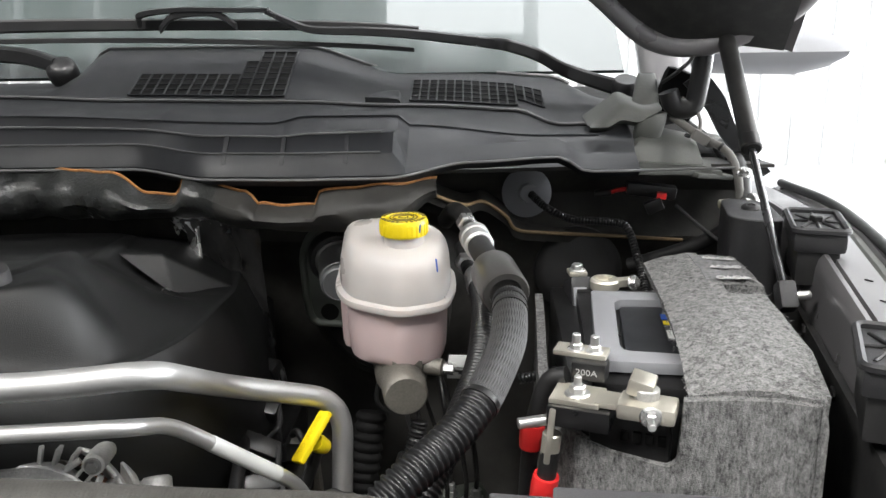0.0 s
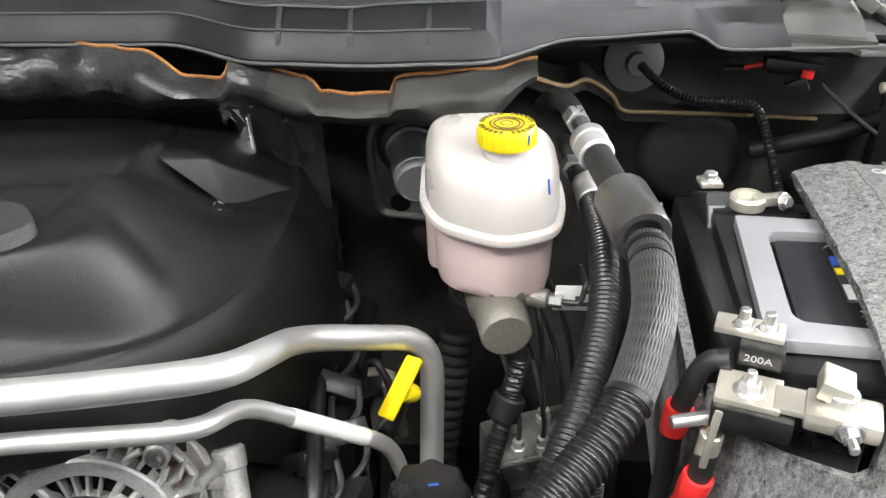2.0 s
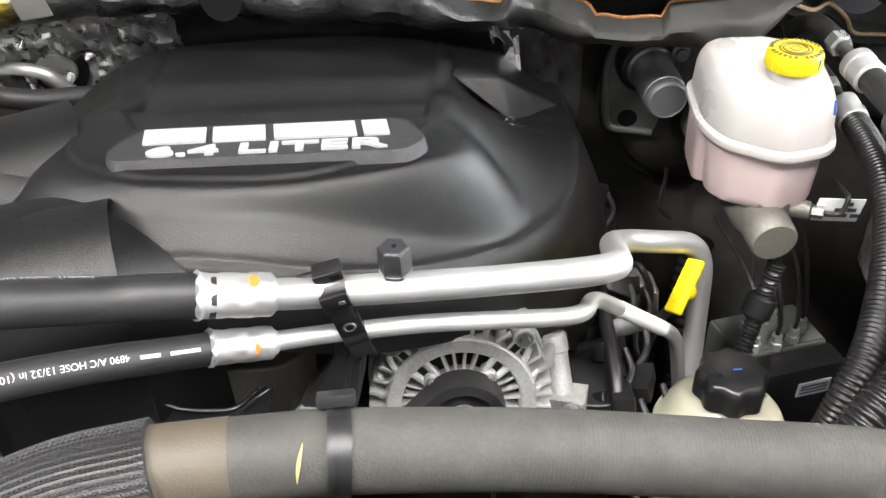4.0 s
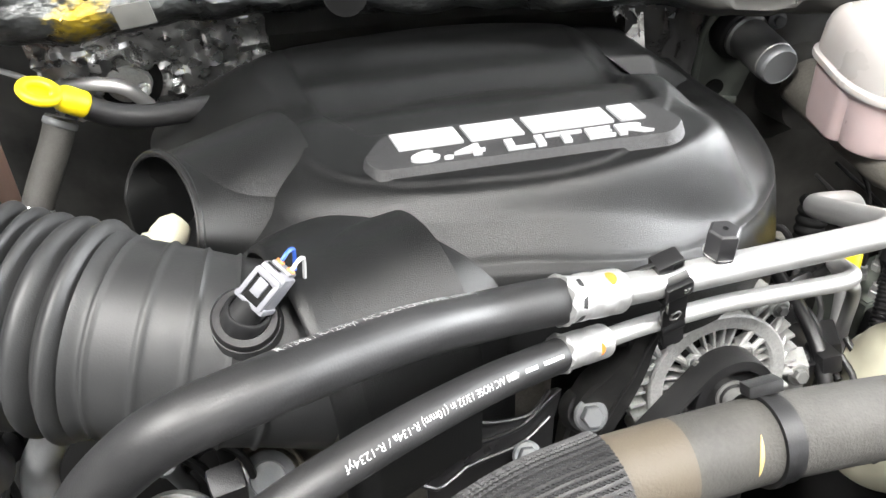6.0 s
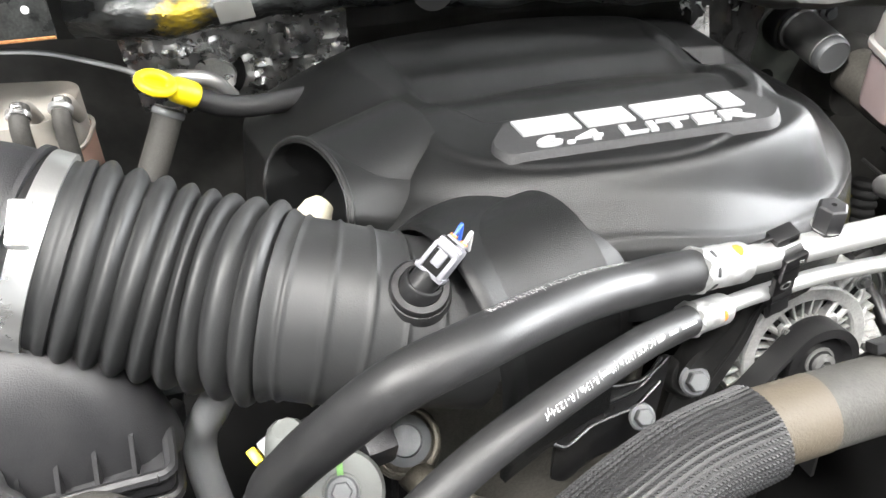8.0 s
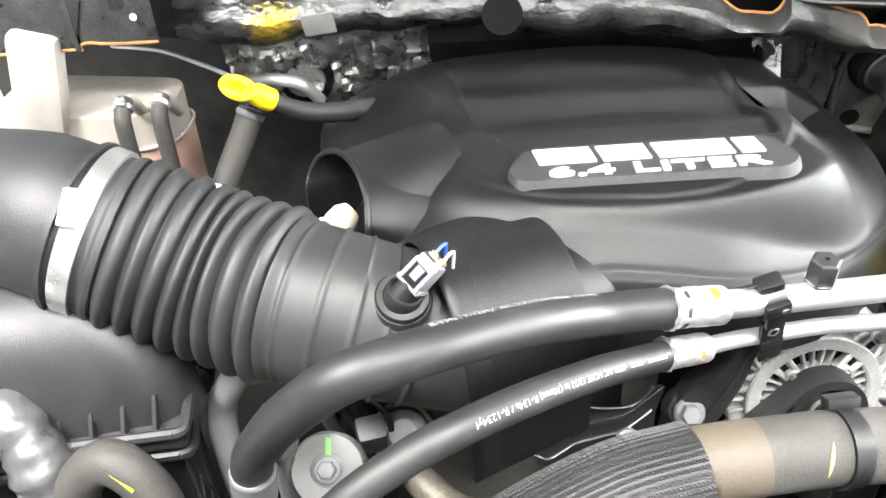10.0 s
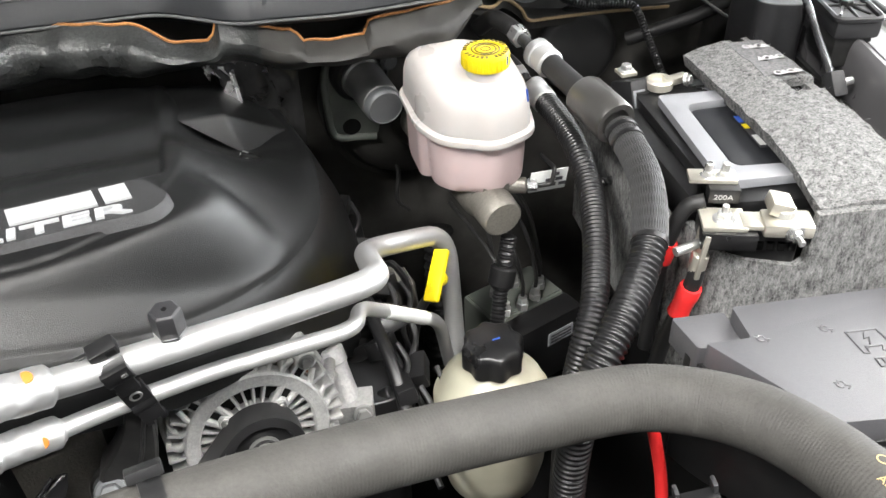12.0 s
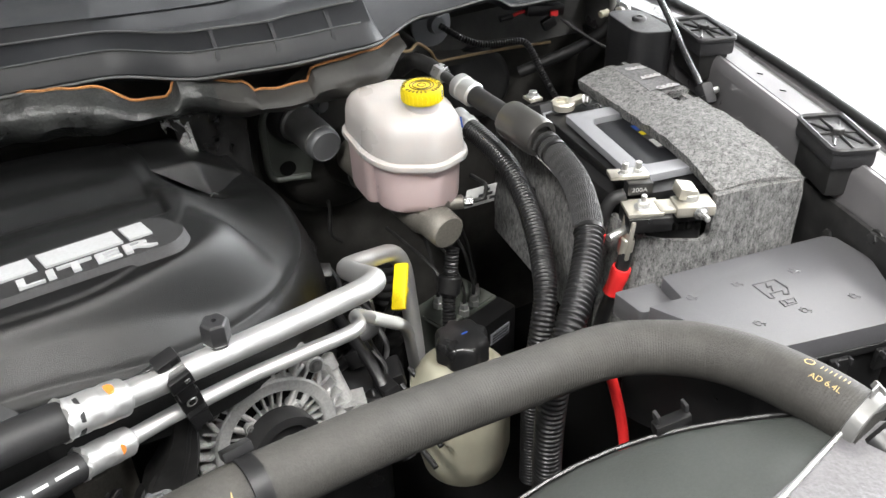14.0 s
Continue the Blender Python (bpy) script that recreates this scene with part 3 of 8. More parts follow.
grille(-0.393, -0.262, 0.05, 0.42, 9, 4)
grille(-0.262, -0.2455, 0.05, 0.66, 1, 6)
grille(-0.2455, -0.199, 0.05, 0.84, 3, 8)
grille(-0.043, 0.088, 0.06, 0.62, 12, 5)
grille(0.088, 0.122, 0.22, 0.58, 3, 3)
part("panel_bulge", loft([[panel_place(-0.098 + 0.046 * (a + 0.5) * w, 0.03 + 0.30 * g * w, h) for a, g in ((-0.5, 0), (-0.2, 0.55), (0.2, 0.95), (0.42, 1.0), (0.5, 0.5), (0.5, 0))] for w, h in ((1.0, -0.002), (0.9, 0.004), (0.6, 0.006))]), M_COWL, cowl)
# end cap of the cowl at the fender: a stepped block, a rubber flap that folds over it and a tapered boot
cap_ = part("end_cap", loft([[(0.205, 0.955, 1.352), (0.292, 0.955, 1.346), (0.305, 1.03, 1.350), (0.225, 1.03, 1.37)],
                             [(0.212, 0.962, 1.375), (0.284, 0.965, 1.372), (0.296, 1.03, 1.374), (0.225, 1.04, 1.385)],
                             [(0.222, 0.975, 1.382), (0.276, 0.975, 1.379), (0.288, 1.03, 1.380), (0.235, 1.045, 1.39)]]), M_ENDCAP, cowl, "grey weathered rubber end cap")
flap_top = spline([(0.165, 1.0, 1.395), (0.181, 1.0, 1.406), (0.194, 1.0, 1.416), (0.206, 1.0, 1.423), (0.226, 1.0, 1.416), (0.247, 1.0, 1.417)], 8)
flap_low = spline([(0.167, 0.985, 1.394), (0.188, 0.985, 1.395), (0.201, 0.985, 1.402), (0.22, 0.985, 1.400), (0.233, 0.985, 1.406), (0.245, 0.985, 1.413)], 8)
part("flap", sheet([[p + Vector((0, 0.05, 0.004)) for p in flap_top], flap_top, [p.lerp(q, 0.5) + Vector((0, -0.004, 0.001)) for p, q in zip(flap_top, flap_low)], flap_low, [p + Vector((0, 0.012, -0.006)) for p in flap_low]], 0.003), M_ENDCAP, cap_, smooth=60)
part("boot", loft([[(cx + r * math.cos(a), cy + 0.7 * r * math.sin(a), z) for a in [2 * math.pi * k / 20 for k in range(20)]] for cx, cy, r, z in ((0.2325, 1.012, 0.0165, 1.405), (0.234, 1.02, 0.0160, 1.418), (0.238, 1.04, 0.0125, 1.440), (0.2395, 1.05, 0.0105, 1.4475), (0.2395, 1.05, 0.0080, 1.4485), (0.239, 1.048, 0.006, 1.440))]), M_ENDCAP, cap_)
part("cup", loft([[(cx + r * math.cos(a), cy + 0.7 * r * math.sin(a), z) for a in [2 * math.pi * k / 20 for k in range(20)]] for cx, cy, r, z in ((0.232, 0.998, 0.013, 1.374), (0.233, 0.996, 0.0165, 1.384), (0.236, 0.995, 0.0175, 1.400), (0.240, 0.998, 0.0150, 1.409))]), M_ENDCAP, cap_)
part("drip_ledge", box((0.235, 0.950, 1.350), (0.15, 0.012, 0.006), (0, 3, 8), 0.002), M_ENDCAP, cap_)
part("drip_ledge", box((0.292, 0.975, 1.343), (0.05, 0.05, 0.006), (0, 8, 24), 0.002), M_ENDCAP, cap_)
part("hole", lathe([(0.005, 0), (0.005, 0.001), (0, 0.0011)], (0.281, 1.000, 1.3812), (0.1, -0.3, 1), 16), M_HOLE, cap_)

part("end_skirt", loft([[(0.214, 0.953, z0), (0.296, 0.951, z0 - 0.006), (0.300, 0.975, z0 - 0.004), (0.218, 0.985, z0 + 0.002)] for z0 in (1.3515, 1.3585, 1.3605)]), M_ENDCAP, cap_)

hw = thing("hinge_loom", (0.31, 0.96, 1.36), "grey cloth wrapped loom clipped beside the bonnet hinge", "wiring loom")
HW = even(spline([(0.262, 1.005, 1.403), (0.2898, 0.980, 1.3835), (0.3124, 0.965, 1.3716), (0.3235, 0.955, 1.353), (0.3286, 0.950, 1.3206), (0.323, 0.955, 1.2895), (0.3072, 0.975, 1.2624), (0.289, 1.0, 1.2412), (0.262, 1.01, 1.228)], 10), 0.003)
part("loom", tube(HW, lambda s: 0.0046 + 0.0003 * math.sin(s * 900), 14), M_LOOMGREY, hw)
for k in (12, 22):
    part("tie", tube(HW[k:k + 2], 0.0054, 14), M_RUBBER, hw, "black tie")
part("clip", box((0.288, 0.974, 1.3835), (0.020, 0.010, 0.012), (0, 30, -10), 0.002), M_LOOMGREY, hw, "pale clip")
part("lead", tube(spline([(0.288, 0.98, 1.388), (0.290, 0.99, 1.402), (0.283, 1.0, 1.418), (0.272, 1.005, 1.424)]), 0.0022, 8), M_LOOMGREY, hw)

# windscreen, pillar, mirror
ws = thing("windscreen", (-0.4, 1.25, 1.46), "tinted laminated windscreen reflecting the pale hall", "windscreen", kind="structure")
rows = [[(x, 1.19 + 0.62 * f + 0.10 * (x + 0.4) ** 2 * 0.2, 1.44 + 0.42 * f) for x in (-1.2, -0.9, -0.6, -0.3, 0.0, 0.15, 0.24)] for f in (0, 0.25, 0.5, 0.75, 1.0)]
part("pane", sheet(rows, 0.005), M_GLASS, ws)
part("pillar", tube(spline([(0.285, 1.12, 1.40), (0.29, 1.25, 1.50), (0.285, 1.55, 1.70), (0.27, 1.9, 1.9)]), 0.034, 14), M_BODY, ws)
part("roof", box((-0.45, 2.4, 1.9), (1.5, 1.1, 0.08), bevel=0.03), M_BODY, ws)
mirror = thing("wing_mirror", (0.45, 1.55, 1.40), "grey wing mirror housing on the door", "mirror")
part("housing", loft([[(x, 1.55 + 0.11 * math.sin(a), 1.445 + h * math.cos(a)) for a in [2 * math.pi * k / 16 for k in range(16)]] for x, h in ((0.41, 0.025), (0.45, 0.042), (0.58, 0.046), (0.625, 0.036), (0.645, 0.02))]), M_GREYPLASTIC, mirror)
cabin = thing("cab_body", (0.3, 1.6, 0.6), "dark grey cab side behind the fender", "vehicle body", kind="structure")
part("door_skin", box((0.42, 2.05, 0.92), (0.06, 1.7, 0.70), bevel=0.02), M_BODY, cabin)
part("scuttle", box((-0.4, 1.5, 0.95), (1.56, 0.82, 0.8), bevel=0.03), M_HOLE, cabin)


def ribbon(points, tall, deep):
    """A flat bar with softened edges along a path; tall may vary along it."""
    path = spline(points, 10)
    rings = []
    for i, p in enumerate(path):
        h = (tall[0] + (tall[1] - tall[0]) * i / (len(path) - 1)) / 2
        rings.append([p + Vector((0, b * deep / 2, a * h)) for a, b in ((-1, 0.6), (-0.7, 1), (0.7, 1), (1, 0.6), (1, -0.6), (0.7, -1), (-0.7, -1), (-1, -0.6))])
    return loft(rings)


w1 = thing("wiper", (0.222, 1.095, 1.428), "black wiper arm and blade lying on the windscreen", "wiper", "windscreen wipers")
part("arm", ribbon([(0.224, 1.10, 1.425), (0.192, 1.10, 1.434), (0.149, 1.10, 1.449), (0.117, 1.13, 1.466), (0.081, 1.13, 1.478), (0.053, 1.16, 1.481), (-0.036, 1.16, 1.492), (-0.102, 1.16, 1.497), (-0.172, 1.16, 1.500), (-0.204, 1.16, 1.511), (-0.233, 1.16, 1.524)], (0.021, 0.007), 0.014), M_PLASTIC, w1)
part("arm_hook", ribbon([(-0.229, 1.16, 1.5255), (-0.284, 1.16, 1.5265), (-0.345, 1.16, 1.5275), (-0.396, 1.16, 1.522), (-0.400, 1.16, 1.510)], (0.006, 0.009), 0.018), M_PLASTIC, w1)
part("bridge_side", ribbon([(-0.372, 1.158, 1.503), (-0.352, 1.158, 1.520), (-0.300, 1.158, 1.522), (-0.272, 1.158, 1.506)], (0.010, 0.008), 0.010), M_PLASTIC, w1)
part("beam", ribbon([(-0.80, 1.18, 1.504), (-0.596, 1.18, 1.509), (-0.405, 1.18, 1.509), (-0.216, 1.18, 1.506), (-0.104, 1.18, 1.502), (-0.036, 1.18, 1.497)], (0.020, 0.009), 0.012), M_RUBBER, w1)
part("blade_edge", ribbon([(-0.80, 1.175, 1.487), (-0.596, 1.175, 1.490), (-0.406, 1.175, 1.489), (-0.217, 1.175, 1.483), (-0.104, 1.175, 1.477), (-0.042, 1.175, 1.472)], (0.007, 0.006), 0.006), M_RUBBER, w1)
part("pivot_cap", lathe([(0.015, -0.01), (0.018, 0.0), (0.018, 0.010), (0.014, 0.015), (0, 0.016)], (0.224, 1.095, 1.424), (0, -0.35, 0.93)), M_PLASTIC, w1)
w2 = thing("wiper", (-0.513, 1.18, 1.445), "black wiper arm with a rounded pivot cap", "wiper", "windscreen wipers")
part("arm", ribbon([(-0.95, 1.17, 1.488), (-0.75, 1.17, 1.483), (-0.596, 1.17, 1.474), (-0.551, 1.17, 1.468), (-0.521, 1.17, 1.458)], (0.022, 0.020), 0.03), M_PLASTIC, w2)
part("pivot_cap", lathe([(0.018, -0.02), (0.020, -0.006), (0.0195, 0.004), (0.0165, 0.010), (0.010, 0.013), (0, 0.0135)], (-0.513, 1.165, 1.452), (0, -0.6, 0.8)), M_PLASTIC, w2)

# ---- fender, inner rail and towers ----


def rail_x(y):
    return 0.312 + 0.175 * (min(y, 0.9) - 0.594) + 0.02 * max(0.0, y - 0.9)


def rail_dz(y):
    return 0.05 * (min(y, 0.85) - 0.60) - 0.06 * max(0.0, y - 0.85)


fender = thing("fender", (0.4, 0.5, 0.7), "dark grey painted fender with its inner apron", "fender", kind="structure")
part("inner_apron", sheet([[(rail_x(y) - 0.004, y, 0.75) for y in (0.0, 0.3, 0.6, 0.9, 1.10)], [(rail_x(y) - 0.004, y, 1.255) for y in (0.0, 0.3, 0.6, 0.9, 1.10)]], 0.006), M_DARKSTEEL, fender)


rows = []
for dx, z in ((-0.004, 1.22), (-0.001, 1.290), (0.001, 1.299), (0.005, 1.3045), (0.009, 1.3045), (0.012, 1.299), (0.013, 1.292), (0.015, 1.292), (0.016, 1.3005), (0.042, 1.302), (0.045, 1.298), (0.048, 1.286), (0.062, 1.284), (0.066, 1.292), (0.078, 1.295), (0.090, 1.288), (0.104, 1.25), (0.110, 1.1), (0.110, 0.8)):
    rows.append([(rail_x(y) + dx, y, z + rail_dz(y) * (z > 1.2)) for y in (-0.2, 0.1, 0.25, 0.4, 0.55, 0.7, 0.85, 1.0, 1.15)])
part("rail_and_skin", sheet(rows, 0.003), M_BODY, fender, smooth=25)
part("edge_seal", tube(spline([(rail_x(y) + 0.073, y, 1.300 + rail_dz(y)) for y in (-0.2, 0.1, 0.4, 0.7, 0.95, 1.14)]), 0.0055, 10), M_RUBBER, fender)
part("felt_strip", sheet([[(rail_x(y) + 0.048 + dx, y, 1.288 + rail_dz(y) + h + 0.0015 * noise.noise((y * 90, dx * 300, 0))) for y in [0.02 * k for k in range(55)]] for dx, h in ((0.0, 0.0), (0.006, 0.005), (0.012, 0.004), (0.015, 0.0))], 0.0), M_ENDCAP, fender)
for hy in (0.655, 0.70):
    part("panel_slot", box((rail_x(hy) + 0.030, hy, 1.3018 + rail_dz(hy)), (0.002, 0.007, 0.0008), (0, 0, 35), 0.0003), M_HOLE, fender)
for by, bz in ((0.62, 1.262), (0.66, 1.215), (0.735, 1.268), (0.50, 1.24), (0.445, 1.27)):
    hexbolt("apron_bolt", (rail_x(by) - 0.006, by, bz - 0.02), (-1, 0.1, 0.1), 0.006, fender, M_DARKSTEEL)


def rail_tower(x, y, z, yaw):
    t = thing("fender_bracket", (x, y, z - 0.06), "black ribbed plastic bracket bolted on the fender rail", "bracket", "fender brackets")
    m = pose(x, y, z, 0, 0, yaw) @ Matrix.Diagonal((0.88, 0.86, 1.0, 1.0))
    own = bmesh.new()
    box((0, 0, -0.019), (0.052, 0.092, 0.020), bevel=0.006, bm=own)
    bmesh.ops.transform(own, matrix=m, verts=own.verts)
    part("block", own, M_LID, t)
    own = box((0, 0, -0.044), (0.042, 0.080, 0.034), bevel=0.004)
    bmesh.ops.transform(own, matrix=m, verts=own.verts)
    part("foot", own, M_DARKSTEEL, t)
    own = bmesh.new()
    pts = rounded([(-0.026, -0.046), (0.026, -0.046), (0.026, 0.046), (-0.026, 0.046)], 0.01)
    ring = [m @ Vector((a, b, -0.008)) for a, b in pts]
    tube([*ring, ring[0]], 0.0032, 6, False, own)
    part("rim", own, M_LID, t)
    for a in range(0, 360, 45):
        c, s = math.cos(radians(a)), math.sin(radians(a))
        e = m @ Vector((0.024 * c, 0.04 * s, -0.009))
        part("rib", tube([m @ Vector((0.008 * c, 0.008 * s, -0.008)), e], 0.0016, 6), M_PLASTIC, t)
    hexbolt("bolt", m @ Vector((0, 0, -0.010)), (0, 0, 1), 0.0065, t, M_DARKSTEEL)
    return t


rail_tower(0.304, 0.535, 1.324, -20)
rail_tower(0.350, 0.792, 1.342, -14)

# ---- bonnet, hinge and gas strut ----
hood = thing("bonnet", (-0.3, 1.0, 1.45), "dark bonnet standing open, its inner frame showing", "bonnet")
ca, sa = math.cos(radians(46)), math.sin(radians(46))


def bonnet(u, v, d=0.0):
    """Places on the open bonnet: u across, v from the hinge outward, d off its inner face."""
    drop = 0.10 * smoothstep(0.06, 0.27, u) * (1 - smoothstep(0.0, 0.35, v))
    return Vector((u, 1.00 - v * ca - d * sa, 1.575 - drop + v * sa - d * ca))


us = [-1.22, -1.1, -0.8, -0.4, 0.0, 0.2, 0.34, 0.39]
rows = [[bonnet(u, v, -0.03 - 0.03 * math.sin(math.pi * v / 1.15) + (0.03 if i in (0, 7) else 0)) for i, u in enumerate(us)] for v in (0.0, 0.06, 0.3, 0.6, 0.9, 1.2)]
part("skin", sheet(rows, 0.003), M_BODY, hood)
rows = []
for v in [0.02 + 0.05 * k for k in range(24)]:
    rows.append([bonnet(u, v, 0.012 * math.sin(u * 26) * math.sin(v * 20) + (0.018 if u in (-1.2, 0.37) else 0.0)) for u in [-1.2] + [-1.15 + 0.05 * k for k in range(30)] + [0.37]])
part("inner_frame", sheet(rows, 0.002), M_DARKSTEEL, hood)
part("hinge_arm", tube(bent([(0.255, 1.0, 1.432), (0.262, 1.0, 1.412), (0.285, 1.0, 1.412), (0.293, 1.0, 1.47), (0.289, 1.0, 1.60)], 0.022), 0.0115, 12), M_PLASTIC, hood)
LK = spline([(0.288, 1.025, 1.446), (0.312, 1.02, 1.418), (0.329, 1.02, 1.386), (0.350, 1.02, 1.360), (0.380, 1.03, 1.332)], 6)
part("hinge_link", sheet([[p + Vector((0.8, 0, 0.55)) * d * (1 - 0.5 * k / (len(LK) - 1)) for k, p in enumerate(LK)] for d in (-0.014, -0.004, 0.006, 0.014)], 0.008), M_PLASTIC, hood)
part("hinge_base", box((0.275, 1.035, 1.425), (0.05, 0.02, 0.055), (0, 20, 0), 0.008), M_HOLE, hood)
for v_ in (0.10, 0.22, 0.36):
    part("frame_rib", tube(spline([bonnet(-0.1, v_ + 0.05, 0.012), bonnet(0.12, v_, 0.018), bonnet(0.30, v_ + 0.02, 0.016), bonnet(0.37, v_ + 0.14, 0.010)]), 0.010, 10), M_DARKSTEEL, hood)
part("edge_roll", tube(spline([bonnet(-0.2, 0.02, 0.0), bonnet(0.1, 0.015, 0.0), bonnet(0.24, 0.01, 0.002), bonnet(0.345, 0.035, 0.0), bonnet(0.395, 0.10, 0.0), bonnet(0.405, 0.25, 0.0), bonnet(0.405, 0.6, 0.0)]), 0.012, 12), M_BODY, hood)
part("washer_hose", tube(spline([(0.252, 1.02, 1.44), (0.262, 0.99, 1.455), (0.278, 0.985, 1.475), (0.283, 0.985, 1.52), (0.285, 0.985, 1.60)]), 0.0022, 8), M_RUBBER, hood)
strut = thing("gas_strut", (0.305, 0.722, 1.285), "black gas strut with a bright rod holding the bonnet", "strut")
a, b = Vector((0.302, 0.722, 1.285)), Vector((0.306, 0.86, 1.395))
d = (b - a).normalized()
part("rod", rod(a, b, 0.0038), M_RODSTEEL, strut)
part("cylinder", rod(b - d * 0.004, b + d * 0.27, 0.0095, 18), M_DARKSTEEL, strut)
part("end_collar", rod(b - d * 0.008, b + d * 0.01, 0.0105, 18), M_PLASTIC, strut)
part("ball_socket", box(tuple(a), (0.016, 0.018, 0.026), (-38, 0, 0), 0.004), M_LID, strut)
part("ball_stud", rod(a, a + Vector((0.022, 0.004, 0)), 0.004), M_STEEL, strut)

# ---- heat pad on the firewall edge ----
pad = thing("heat_pad", (-0.5, 0.95, 1.30), "silver foil and black film heat pad over the firewall edge", "heat shield")


def pad_y(x):
    return 0.868 + 0.014 * smoothstep(-0.2, -0.3, x) + 0.030 * smoothstep(-0.3, -0.45, x) - 0.03 * smoothstep(-0.6, -0.85, x) + 0.034 * smoothstep(-0.06, 0.0, x)


def pad_dip(x):
    """How far the top edge is cut down at the two clip notches."""
    a = smoothstep(-0.347, -0.312, x) * (1 - smoothstep(-0.279, -0.270, x))
    b = smoothstep(-0.200, -0.195, x) * (1 - smoothstep(-0.130, -0.125, x))
    return max(0.021 * a, 0.015 * b)


xs = [-0.90 + 0.006 * k for k in range(150)]
rows, rim = [], []
for k in range(12):
    row = []
    for x in xs:
        y, top = pad_y(x), 1.363 - pad_dip(x) - 0.016 * smoothstep(-0.265, -0.205, x) + 0.005 * smoothstep(-0.13, -0.06, x)
        w = 0.004 * math.sin(41 * x) + 0.003 * math.sin(97 * x + 1)
        bot = 1.320 + 0.004 * math.sin(17 * x) - 0.006 * smoothstep(-0.25, -0.2, x) + 0.026 * smoothstep(-0.055, -0.008, x)
        f = k / 7
        if k < 8:
            p = (x, y + 0.012 * (1 - f) - 0.016 * math.sin(math.pi * f) + w * f, top + (bot - top) * f)
        else:
            g = (k - 7) / 4
            p = (x, y + 0.03 * g + w, bot - 0.006 * math.sin(math.pi * g) - 0.004 * g)
        row.append((p[0], p[1] + 0.003 * noise.noise((x * 40, k * 0.7, 0)), p[2] + 0.003 * noise.noise((x * 40, k * 0.7, 5))))
    rows.append(row)
rim = [Vector(p) + Vector((0, 0.002, 0.001)) for p in rows[0]]
part("foil", sheet([r[:74] for r in rows], 0.003), M_FOIL, pad)
part("black_facing", sheet([r[73:112] for r in rows], 0.003), M_PADFILM, pad, "satin black facing of the pad")
part("backing_edge", sheet([r[111:] for r in rows], 0.003), M_FIREWALL, pad, "dark rubber backing of the pad")
part("foam_edge", tube(rim, 0.0016, 6), M_ORANGE, pad, "rust orange foam core at the cut edge")
rows = [[(x, pad_y(x) + 0.045 + 0.05 * f + 0.009 * noise.noise((x * 34, f * 7, 2)) + 0.006 * noise.noise((x * 110, f * 21, 5)), 1.315 - 0.13 * f + 0.005 * noise.noise((x * 50, f * 9, 7))) for x in [-0.875 + 0.005 * k for k in range(48)]] for f in [j / 22 for j in range(23)]]
part("hanging_foil", sheet(rows, 0.002), M_FOILBRIGHT, pad, "loose bright foil hanging below the pad")
part("tape_patch", box((-0.742, pad_y(-0.742) - 0.021, 1.341), (0.034, 0.002, 0.024), (10, -8, 4), 0.0008), M_GREYTAPE, pad, "grey tape patch")
part("round_hole", lathe([(0.02, 0), (0.021, 0.002), (0, 0.0022)], (-0.553, 0.890, 1.344), (0, -1, 0.25)), M_HOLE, pad)
rows = [[(-0.292 + 0.062 * g + 0.003 * noise.noise((f * 9, g * 14, 3)), pad_y(-0.26) + 0.026 + 0.012 * f + 0.010 * noise.noise((g * 13, f * 6, 8)), 1.322 - 0.040 * f * (0.55 + 0.9 * abs(noise.noise((g * 9, 0, 2))))) for g in [k / 28 for k in range(29)]] for f in [j / 10 for j in range(11)]]
part("foil_fringe", sheet(rows, 0.0006), M_FOILBRIGHT, pad, "torn bright foil below the notch", smooth=30)
lip = thing("firewall_lip", (-1.0, 0.80, 1.36), "dark firewall lip with an orange sealed edge and a pale plug", "seam", kind="structure")
pts = spline([(-1.12, 0.803, 1.335), (-0.977, 0.803, 1.3445), (-0.971, 0.803, 1.3452), (-0.9592, 0.803, 1.3518), (-0.9328, 0.803, 1.3512), (-0.885, 0.803, 1.3535)])
part("lip", sheet([[p + Vector((0, 0.10, 0.12)) for p in pts], [p + Vector((0, 0.012, 0.075)) for p in pts], [p + Vector((0, 0.0, 0.06)) for p in pts], [p for p in pts]], 0.003), M_PADFILM, lip)
part("sealer_edge", tube(pts, 0.0016, 6), M_ORANGE, lip)
part("plug", lathe([(0.0036, 0), (0.0032, 0.001), (0, 0.0014)], (-0.901, 0.797, 1.381), (0, -1, 0.2), 16), M_WHITE, lip, "pale round plug")
# metal edge right of the pad with the pinched seam of the firewall
seam = thing("firewall_seam", (0.1, 1.0, 1.24), "folded firewall seam with brown sealer along its edge", "seam", kind="structure")
pts = spline([(-0.03, 0.918, 1.342), (0.02, 0.95, 1.315), (0.045, 0.975, 1.312), (0.072, 0.995, 1.29), (0.085, 1.0, 1.272), (0.12, 1.02, 1.262), (0.2, 1.04, 1.252), (0.295, 1.05, 1.243)])
part("flange", sheet([[p + Vector((0, 0.06, 0.0)) for p in pts], [p + Vector((0, 0.002, 0)) for p in pts], [p + Vector((0, 0.004, -0.012)) for p in pts]], 0.003), M_FIREWALL, seam)
part("sealer_edge", tube(pts, 0.0022, 6), M_SEALER, seam)

